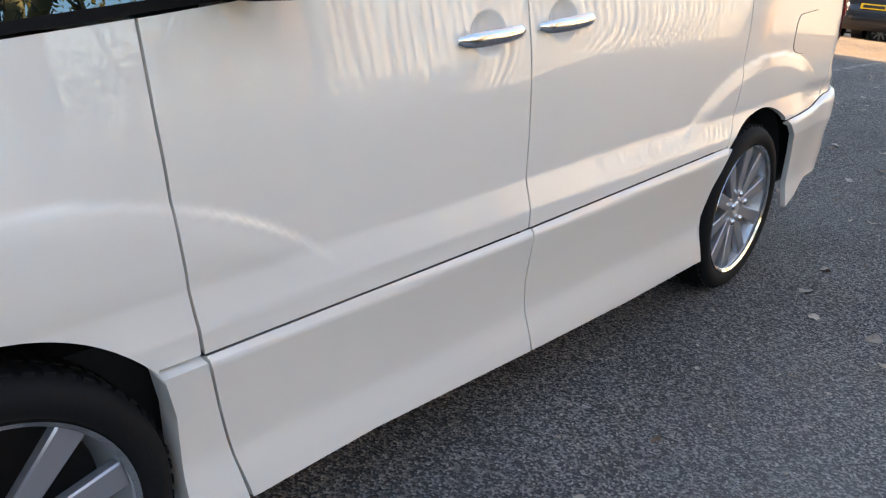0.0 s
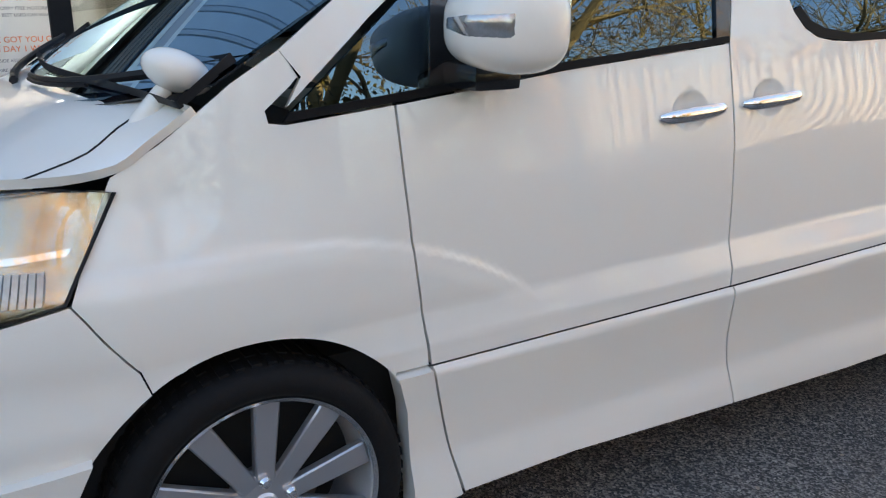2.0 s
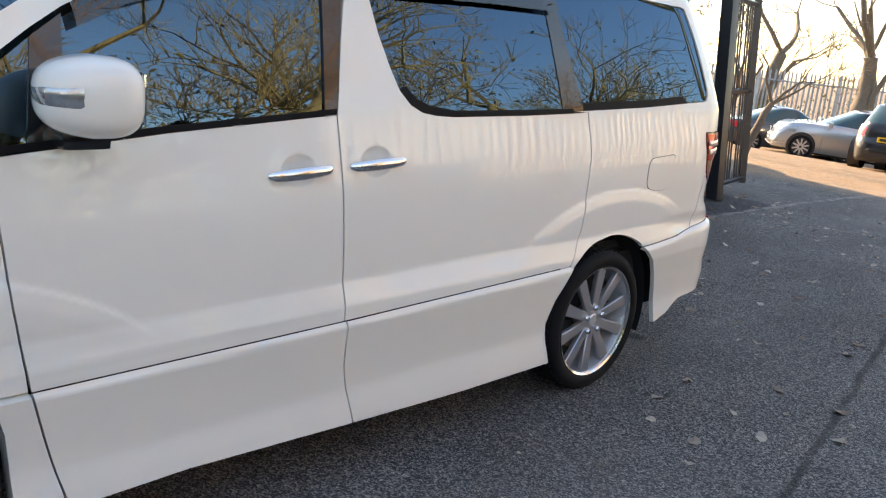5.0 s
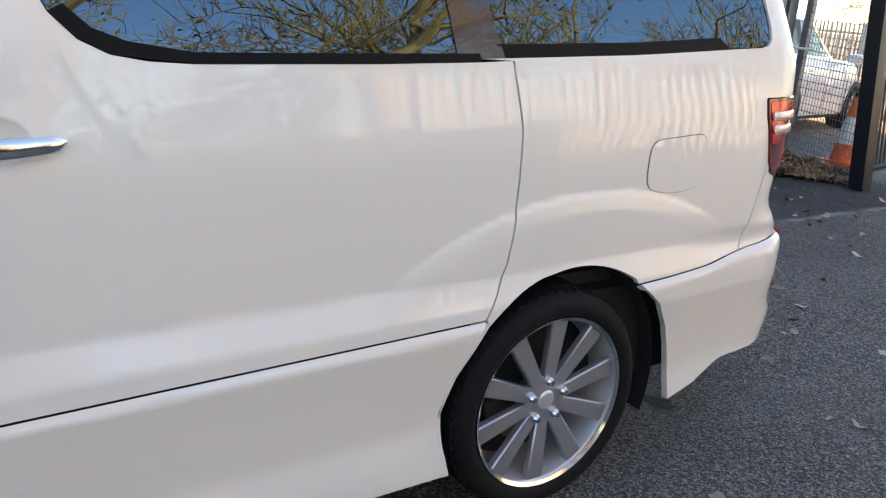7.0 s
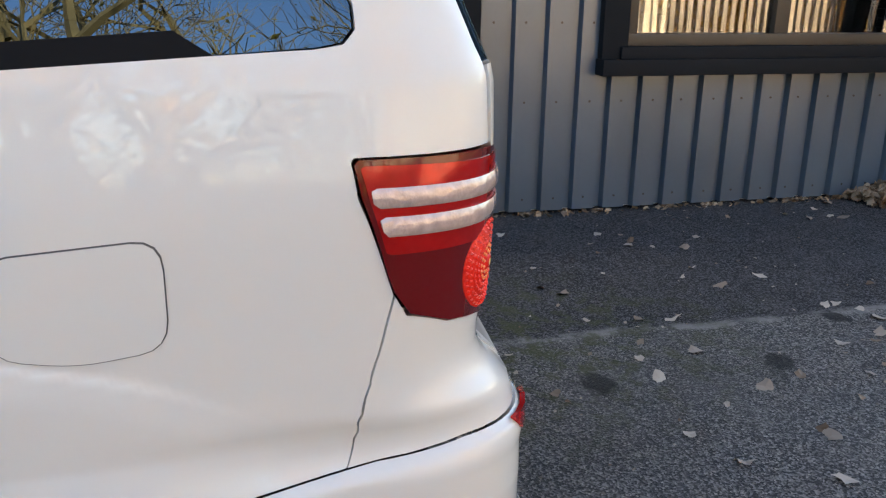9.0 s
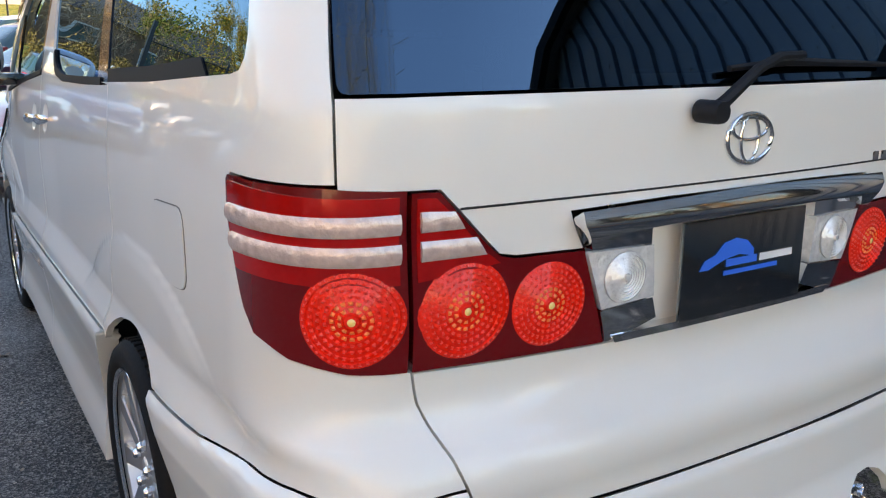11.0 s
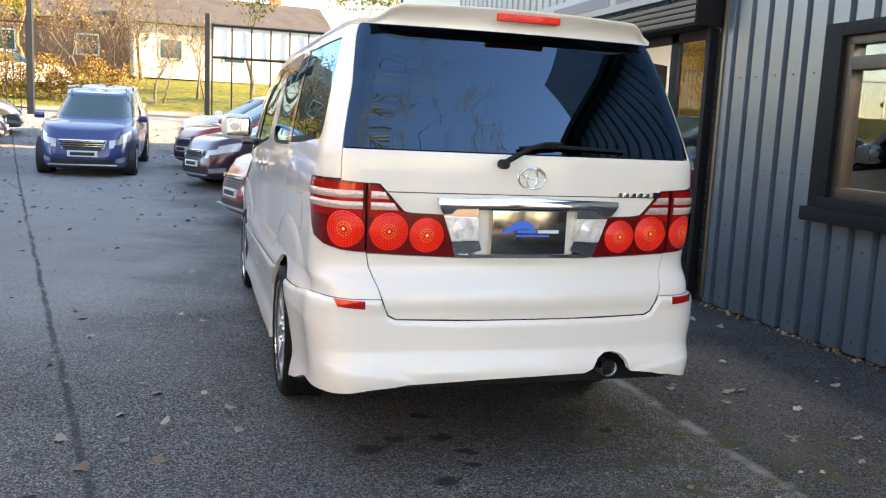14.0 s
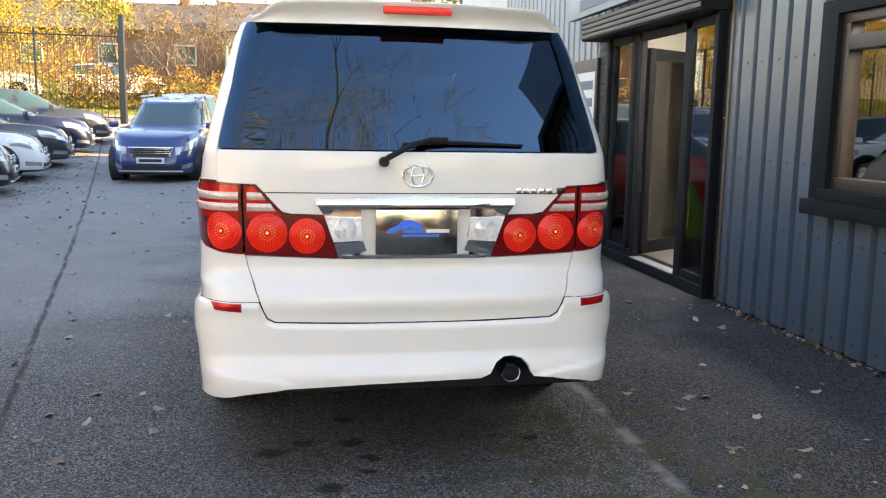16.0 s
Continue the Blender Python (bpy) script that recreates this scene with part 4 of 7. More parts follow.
def rolled_strip(poly):
    """The skin with a rounded ridge along a narrow stripe."""
    z0, z1 = min(p[1] for p in poly), max(p[1] for p in poly)

    def ridge(u, z):
        t = (2 * z - z0 - z1) / (z1 - z0)
        p, n = on_skin(u, z, 0, 0, 0.0045 * max(0.0, 1 - t * t) ** 0.5)
        return p
    return ridge


def eased(edge, width, depth):
    """A skin standing proud of the van's, drawn in along an upper edge so that the edge is chamfered."""
    pts = sorted(edge)
    us, zs = [p[0] for p in pts], [p[1] for p in pts]

    def skin(u, z):
        q = 2 * U_MID - u if u < U_MID else u
        if q <= us[0] or q >= us[-1]:
            top = zs[0] if q <= us[0] else zs[-1]
        else:
            k = max(i for i in range(len(us) - 1) if us[i] <= q)
            top = zs[k] + (zs[k + 1] - zs[k]) * (q - us[k]) / max(1e-6, us[k + 1] - us[k])
        t = min(1.0, max(0.0, (z - top + width) / width))
        e = 0.03
        n = (van(u, z + e) - van(u, z - e)).cross(van(u + e, z) - van(u - e, z)).normalized()
        return van(u, z) + n * (0.020 - depth * t * t)
    return skin


def build_van():
    v = empty("van")
    tagged(v, "pearl white people carrier van with dark tinted windows, standing on tarmac", "van")
    P = M["pearl"]

    def pan(name, poly, material=P, off=0.0, both=True, label="", thick=0.018, cell=0.045, parent=None, finer=(), skin=van):
        ob = sheet(name, poly, skin, material, parent or v, label, off, thick, cell, finer=finer)
        if both:
            sheet(name, poly, skin, material, parent or v, label, off, thick, cell, mirror=True, finer=finer)
        return ob
    fgap = [(2.497, 0.590), (2.512, 0.70), (2.530, 0.82), (2.548, 1.012), (2.557, 1.185)]
    bgap = [(1.498, 0.607), (1.496, 0.74), (1.500, 0.85), (1.512, 1.0), (1.519, 1.11), (1.532, 1.284)]
    cgap = [(0.268, 0.640), (0.232, 0.70), (0.200, 0.78), (0.182, 0.90), (0.178, 1.0), (0.180, 1.13), (0.212, 1.297)]
    g = 0.003
    arch_f = arc(2.90, 0.335, 0.398, 57.5, 142.0, 22)
    # fender: round the arch from front to back, up the door line, forward along the belt
    pan("front_fender", S(*arch_f[::1], (2.588, 0.592), (2.500 + g, 0.592), *[(y + g, z) for y, z in fgap[1:]], (2.80, 1.160), (2.835, 1.165), (2.84, 1.19), (2.785, 1.235), (2.765, 1.255), (2.80, 1.305), (2.90, 1.245), (2.98, 1.185), (3.05, 1.135), (3.138, 1.085), (3.150, 1.060), (3.236, 0.868), (3.215, 0.838), (3.13, 0.718)), cell=0.0135)
    pan("front_door", S(*[(y - g, z) for y, z in fgap], (2.107, 1.236), (1.80, 1.262), *[(y + g, z) for y, z in bgap[::-1]]), cell=0.0135, finer=[(1.683, 1.117, 0.073, 0.056, 0.006)])
    pan("sliding_door", S(*[(y - g, z) for y, z in bgap], (1.500, 1.50), (1.448, 1.765), (0.455, 1.80), (0.448, 1.775), (1.385, 1.735), (1.365, 1.64), (1.340, 1.543), (1.300, 1.44), (1.262, 1.365), (1.215, 1.318), (1.16, 1.292), (1.09, 1.281), (1.002, 1.277), (0.60, 1.283), (0.30, 1.292), *[(y + g, z) for y, z in cgap[::-1]]), cell=0.0135, finer=[(1.372, 1.133, 0.073, 0.056, 0.006)])
    # the ledge line over the rear bumper rises evenly round the corner
    ua, ub = su(-0.6, 0.6825), ru(-0.845, 0.7275)

    def rise(y, lift=0.0):
        z = 0.6925
        for _ in range(3):
            z = 0.6825 + (0.7275 - 0.6825) * (su(y, z) - ua) / (ub - ua)
        return y, z + lift
    # rear quarter with the frame of its window
    arch_r = []
    for k in range(19):
        a = 48.0 + 80.5 * k / 18
        arch_r += arc(0.0, 0.335, 0.398 - 0.018 * max(0, (80 - a) / 35) + 0.045 * max(0, (a - 85) / 43), a, a, 1)[:1]
    pan("rear_quarter_panel", S(*[(y - g, z) for y, z in cgap]) + S((0.30, 1.300), (-0.2, 1.318), (-0.58, 1.340), (-0.745, 1.349), (-0.785, 1.356), (-0.802, 1.376), (-0.800, 1.41), (-0.725, 1.60), (-0.638, 1.755), (-0.622, 1.780), (-0.590, 1.790), (0.425, 1.802), (0.432, 1.82), (-0.60, 1.837)) + R((-0.676, 1.837), (-0.728, 1.58), (-0.782, 1.322), (-0.786, 1.203)) + S((-0.792, 1.2015), (-0.788, 1.195), (-0.797, 1.14)) + SD((-0.8475, 0.992), rise(-0.770, 0.0014)) + S(rise(-0.69, 0.0014), (-0.6, 0.6839), (-0.285, 0.6662)) + S(*arch_r[::-1]), cell=0.0135)
    # lower side skirts, a little proud of the doors
    pan("side_skirt", S((2.494, 0.5886), (2.10, 0.5953), (1.80, 0.6004), (1.498, 0.6056), (1.49, 0.45), (1.46, 0.30), (1.443, 0.222), (2.06, 0.240), (2.405, 0.232), (2.43, 0.32), (2.462, 0.45)), off=0.0, thick=0.06, cell=0.015, skin=eased(S((2.494, 0.5886), (2.10, 0.5953), (1.80, 0.6004), (1.498, 0.6056)), 0.020, 0.014))
    pan("side_skirt", S((1.491, 0.6056), (0.90, 0.6215), (0.275, 0.6383), (0.36, 0.50), (0.395, 0.40), (0.385, 0.30), (0.365, 0.212), (0.90, 0.210), (1.437, 0.222), (1.455, 0.30), (1.484, 0.45)), off=0.0, thick=0.06, cell=0.015, skin=eased(S((1.491, 0.6056), (0.90, 0.6215), (0.275, 0.6383)), 0.022, 0.013))
    pan("arch_lip", S((0.270, 0.634), (0.302, 0.598), (0.375, 0.47), (0.395, 0.36), (0.378, 0.212), (0.358, 0.212), (0.380, 0.30), (0.388, 0.40), (0.352, 0.50)), off=0.021, thick=0.06)
    pan("front_skirt", S((2.588, 0.583), (2.500, 0.584), (2.468, 0.45), (2.436, 0.32), (2.412, 0.225), (2.55, 0.205), (2.545, 0.27), (2.553, 0.40), (2.562, 0.49)), off=0.020, thick=0.06)
    # rear bumper wraps from the arch round the tail to the other arch
    half = S((-0.290, 0.6645), (-0.6, 0.6825), rise(-0.69)) + SD(rise(-0.7725, 0.0014), (-0.850, 0.989)) + RD((-0.863, 0.956), (-0.835, 0.930), (-0.77, 0.914), (-0.679, 0.908), (-0.668, 0.85), (-0.6415, 0.778), (-0.6085, 0.69), (-0.5945, 0.660), (-0.563, 0.6435), (-0.30, 0.6375))
    low = S((-0.290, 0.6645), (-0.37, 0.598), (-0.428, 0.51), (-0.474, 0.39), (-0.490, 0.245), (-0.62, 0.271), (-0.76, 0.323)) + [(-0.96, 0.347), (-1.03, 0.360)] + RD((-0.68, 0.372), (-0.52, 0.388), (-0.2, 0.402))
    other = [(2 * U_MID - u, z) for u, z in half]
    # the right half of the lower edge has the notch for the exhaust
    low_r = R((0.10, 0.408), (0.26, 0.410), (0.30, 0.425), (0.325, 0.462), (0.36, 0.485), (0.40, 0.488), (0.44, 0.475), (0.465, 0.45), (0.475, 0.42), (0.49, 0.408), (0.68, 0.388)) + [(2 * U_MID - u, z) for u, z in ([(-1.03, 0.374), (-0.96, 0.362)] + S((-0.76, 0.323), (-0.62, 0.271), (-0.490, 0.245), (-0.474, 0.39), (-0.428, 0.51), (-0.37, 0.598)))]
    line = [((su(-0.77, 0.71) + ub) / 2, (rise(-0.77)[1] + 0.7275) / 2)] + R((-0.845, 0.7275), (-0.69, 0.7275), (-0.624, 0.7265))
    k = 3
    upper = half[k:k + 7] + RD((-0.863, 0.956), (-0.835, 0.930), (-0.77, 0.914), (-0.679, 0.908), (-0.668, 0.85), (-0.6415, 0.778), (-0.6235, 0.7290), (-0.69, 0.7298), (-0.845, 0.7298)) + [((su(-0.77, 0.71) + ub) / 2, (rise(-0.77)[1] + 0.7275) / 2 + 0.0014)]
    pan("bumper_corner", upper, off=0.002, both=False, thick=0.03, cell=0.03)
    pan("bumper_corner", [(2 * U_MID - u, z) for u, z in upper], off=0.002, both=False, thick=0.03, cell=0.03)
    half = half[:k] + S(rise(-0.77)) + line + RD((-0.624, 0.7265), (-0.6085, 0.69), (-0.5945, 0.660), (-0.563, 0.6435), (-0.30, 0.6375))
    other = [(2 * U_MID - u, z) for u, z in half]
    pan("rear_bumper", half + other[::-1] + low_r[::-1] + low[1:][::-1], off=0.0, both=False, thick=0.022, cell=0.011, skin=eased(half, 0.022, 0.013))
    # tailgate below the glass, with the recess for lamps and plate
    gl = R((-0.778, 1.320), (-0.782, 1.197), (-0.682, 1.190), (-0.632, 1.188), (-0.60, 1.155), (-0.55, 1.10), (-0.53, 1.08), (-0.50, 1.074), (-0.37, 1.070), (-0.385, 1.10), (-0.398, 1.135), (-0.2, 1.140))
    pan("tailgate", gl + [(2 * U_MID - u, z) for u, z in gl[::-1]], off=0.004, both=False)
    lo = RD((-0.674, 0.905), (-0.664, 0.85), (-0.637, 0.778), (-0.604, 0.69), (-0.590, 0.663), (-0.560, 0.648), (-0.2, 0.642))
    up = R((-0.674, 0.905), (-0.53, 0.898), (-0.31, 0.890), (-0.1, 0.895))
    pan("tailgate_lower", up + [(2 * U_MID - u, z) for u, z in up[::-1]] + [(2 * U_MID - u, z) for u, z in lo[1:]] + lo[1:][::-1], off=0.004, both=False)
    rw = rounded(R((-0.774, 1.326), (-0.725, 1.58), (-0.672, 1.838), (0.672, 1.838), (0.725, 1.58), (0.774, 1.326)), 0.016)
    pan("rear_window", rw, M["glass_dark"], 0.003, False, "dark tinted rear window", cell=0.06)
    # side windows
    pan("front_window", S((2.400, 1.218), (2.38, 1.30), (2.36, 1.52), (2.22, 1.60), (2.05, 1.66), (1.80, 1.71), (1.475, 1.755), (1.535, 1.300), (2.107, 1.250)), M["glass_tint"], -0.010, True, "tinted front door window")
    pan("quarter_window", S((2.790, 1.180), (2.56, 1.206), (2.47, 1.216), (2.44, 1.47)), M["glass_tint"], -0.008, True, cell=0.06)
    pan("window_divider", S((2.47, 1.212), (2.44, 1.47), (2.36, 1.53), (2.375, 1.30), (2.395, 1.216)), M["black_gloss"], -0.004)
    pan("door_pillar_trim", S((1.578, 1.300), (1.552, 1.74), (1.468, 1.752), (1.528, 1.295)), M["black_gloss"], -0.002)
    pan("belt_moulding", S((2.805, 1.165), (2.57, 1.190), (2.107, 1.238), (1.535, 1.287), (1.535, 1.304), (2.107, 1.256), (2.57, 1.208), (2.79, 1.184)), M["seal"], 0.004)
    pan("sliding_window", S((1.382, 1.73), (1.362, 1.64), (1.336, 1.543), (1.296, 1.44), (1.258, 1.365), (1.21, 1.322), (1.15, 1.298), (1.002, 1.284), (0.60, 1.290), (0.375, 1.294), (0.475, 1.775)), M["glass_dark"], -0.006, True, "dark privacy window")
    pan("window_seal", S((1.262, 1.366), (1.215, 1.319), (1.16, 1.293), (1.002, 1.278), (0.60, 1.284), (0.31, 1.292), (0.315, 1.312), (0.60, 1.306), (1.002, 1.300), (1.13, 1.318), (1.19, 1.340), (1.235, 1.38)), M["seal"], 0.002)
    pan("rear_pillar_trim", S((0.375, 1.300), (0.475, 1.775), (0.425, 1.800), (0.235, 1.300)), M["black_gloss"], -0.003)
    pan("rear_quarter_window", S((0.26, 1.302), (-0.2, 1.320), (-0.58, 1.342), (-0.743, 1.352), (-0.782, 1.359), (-0.798, 1.378), (-0.796, 1.41), (-0.721, 1.60), (-0.634, 1.753), (-0.618, 1.777), (-0.588, 1.786), (0.425, 1.798)), M["glass_dark"], -0.006, True, "dark privacy window")
    pan("quarter_window_seal", S((0.240, 1.290), (-0.2, 1.308), (-0.62, 1.336), (-0.56, 1.375), (-0.2, 1.352), (0.262, 1.335)), M["seal"], -0.003, thick=0.006)
    # pillars and roof rails
    pan("a_pillar", S((2.795, 1.195), (2.60, 1.365), (2.44, 1.49), (2.36, 1.545), (2.22, 1.618), (2.05, 1.68), (1.80, 1.728), (1.47, 1.768), (1.455, 1.83), (1.75, 1.82), (2.02, 1.775), (2.20, 1.70), (2.40, 1.59), (2.60, 1.455), (2.80, 1.305), (2.760, 1.252)), P, 0.002)
    pan("roof_rail", S((1.452, 1.770), (0.46, 1.803), (0.43, 1.806), (-0.60, 1.839)) + R((-0.676, 1.839), (-0.660, 1.88)) + S((-0.60, 1.885), (0.46, 1.885), (1.455, 1.870)), P, 0.002)
    # smoked wind deflectors over the windows
    pan("wind_deflector", S((2.335, 1.495), (2.20, 1.560), (2.05, 1.606), (1.80, 1.640), (1.510, 1.660), (1.490, 1.752), (1.80, 1.722), (2.05, 1.672), (2.22, 1.612), (2.345, 1.550)), M["visor"], 0.028, True, "smoked plastic wind deflector", thick=0.004)
    pan("wind_deflector", S((1.405, 1.662), (0.80, 1.680), (0.402, 1.682), (0.452, 1.785), (0.80, 1.775), (1.428, 1.758)), M["visor"], 0.028, True, "smoked plastic wind deflector", thick=0.004)
    # fuel flap: a shut line and the lid
    flap = rounded(S((-0.288, 1.086), (-0.526, 1.102), (-0.524, 0.938), (-0.40, 0.922), (-0.288, 0.942)), 0.045)
    pan("fuel_flap_gap", flap, M["flap_gap"], 0.0012, False, thick=0.002)
    mu, mz = sum(p[0] for p in flap) / len(flap), sum(p[1] for p in flap) / len(flap)
    pan("fuel_flap", [(mu + (a - mu) * 0.983, mz + (b - mz) * 0.977) for a, b in flap], P, 0.003, False, thick=0.004)
    build_van_top(v)
    build_van_details(v, pan)
    return v


def roof_z(y):
    return curve_at((-0.95, -0.80, -0.4, 0.3, 1.2, 1.8, 2.1), (1.895, 1.915, 1.938, 1.945, 1.935, 1.895, 1.83), y)


def build_van_top(v):
    P = M["pearl"]

    def roof(y, x):
        e = 0.70 - 0.10 * smooth(1.6, 2.1, y)
        lift = (1 - min(1, abs(x) / 0.735) ** 2.6)
        edge = 1.845 - 0.03 * smooth(1.5, 2.1, y)
        return Vector((x, y, edge + (roof_z(y) - edge) * lift))
    sheet("roof", [(-0.84, -0.46), (-0.80, -0.60), (-0.72, -0.68), (-0.60, -0.715), (2.02, -0.70), (2.06, -0.35), (2.07, 0), (2.06, 0.35), (2.02, 0.70), (-0.60, 0.715), (-0.72, 0.68), (-0.80, 0.60), (-0.84, 0.46)], roof, P, v, cell=0.09, thick=0.03)

    def edge(t):
        return Vector((0, 0, 0)) + Vector((-side_w(2.82 - 0.80 * t, 1.31 + 0.48 * t) + 0.005, 2.82 - 0.80 * t, 1.31 + 0.48 * t))

    def screen(t, k):
        # t: bottom to top, k: -1 to 1 across
        p = edge(t)
        bow = (1 - k * k)
        return Vector((k * -p.x, p.y + 0.30 * bow * (1 - 0.55 * t), p.z - 0.09 * bow * (1 - t) + 0.05 * bow * t))
    sheet("windscreen", [(-0.12, -0.985), (1.0, -0.985), (1.0, 0.985), (-0.12, 0.985)], screen, M["glass_tint"], v, "tinted windscreen", thick=0.006, cell=0.07)
    sheet("windscreen_surround", [(-0.14, -1.0), (-0.02, -1.0), (-0.02, 1.0), (-0.14, 1.0)], screen, M["black_gloss"], v, off=0.002, thick=0.004, cell=0.07)

    # bonnet with the rolled shoulders of the wings: s from the screen to the nose, k across
    rim = [van(su(2.97, 1.19), 1.19), van(su(3.05, 1.137), 1.137), van(su(3.13, 1.090), 1.090), van(3.18, 1.0755), van(3.28, 1.0715), van(3.36, 1.066), van(3.445, 1.046)]
    at = (0.0, 0.16, 0.33, 0.46, 0.66, 0.83, 1.0)

    def bonnet(s, k):
        yc = 3.12 + 0.48 * s
        zc = curve_at((3.0, 3.12, 3.17, 3.27, 3.39, 3.51, 3.60), (1.235, 1.203, 1.190, 1.158, 1.105, 1.040, 0.985), yc)
        xe, ye, ze = [curve_at(at, [(-p.x, p.y, p.z)[q] for p in rim], s) for q in range(3)]
        if s < 0:
            ye += 0.30 * s
            ze -= 0.25 * s
        b = 0.2 * k * k + 0.8 * k ** 6
        return Vector(((xe + 0.003) * k, yc + (ye - yc) * k * k, zc + (ze - zc) * b + 0.002))
    sheet("bonnet", [(0.0, -1.0), (1.0, -1.0), (1.0, 1.0), (0.0, 1.0)], lambda a, b: bonnet(a, -b), P, v, cell=0.045, thick=0.02)
    sheet("scuttle", [(-0.35, -0.97), (0.02, -0.97), (0.02, 0.97), (-0.35, 0.97)], lambda a, b: bonnet(a, -b), M["black_plastic"], v, off=-0.014, cell=0.06, thick=0.02)
    # bonnet shut lines and front wipers
    for s in (-1, 1):
        tube("bonnet_gap", [bonnet(0.02 + 0.62 * q / 12, s * (0.85 + 0.14 * (q / 12) ** 1.6)) + Vector((0, 0, 0.0005)) for q in range(13)], 0.0024, M["gap"], v, 5)
    for k0, k1 in ((-0.80, -0.10), (0.0, 0.78)):
        arm = [screen(-0.075 + 0.03 * q / 6, k0 + (k1 - k0) * q / 6) + Vector((0, 0.018, 0.016)) for q in range(7)]
        w = tube("front_wiper", arm, [0.012, 0.011, 0.010, 0.009, 0.008, 0.007, 0.006], M["black_plastic"], v, 6)
        tube("blade", [p + Vector((0, 0.004, -0.010)) for p in arm[2:]], 0.006, M["black_plastic"], w, 5)
    # dark inside: floor, bulkhead and shell that close the body
    bm = boxed(-0.80, 0.80, -0.95, 3.45, 0.30, 0.62, 0.03)
    part("underbody", bm, M["dark_shell"], v)
    bm = boxed(-0.74, 0.74, -0.78, 2.5, 0.62, 0.66)
    part("cabin_floor", bm, M["interior"], v)
    for y in (0.05, 1.0, 1.95):
        for x in (-0.40, 0.40):
            bm = boxed(x - 0.24, x + 0.24, y - 0.1, y + 0.38, 0.66, 0.98, 0.05)
            box(bm, x - 0.24, x + 0.24, y - 0.18, y - 0.02, 0.9, 1.42, 0.05)
            box(bm, x - 0.13, x + 0.13, y - 0.17, y - 0.05, 1.44, 1.62, 0.04)
            part("seat", bm, M["interior"], v)
    bm = boxed(-0.76, 0.76, 2.40, 2.86, 0.85, 1.16, 0.06)
    part("dashboard", bm, M["interior"], v)
    bm = boxed(-0.74, -0.50, 2.50, 2.72, 1.155, 1.19, 0.015)
    part("dashboard_top", bm, M["interior_light"], v)


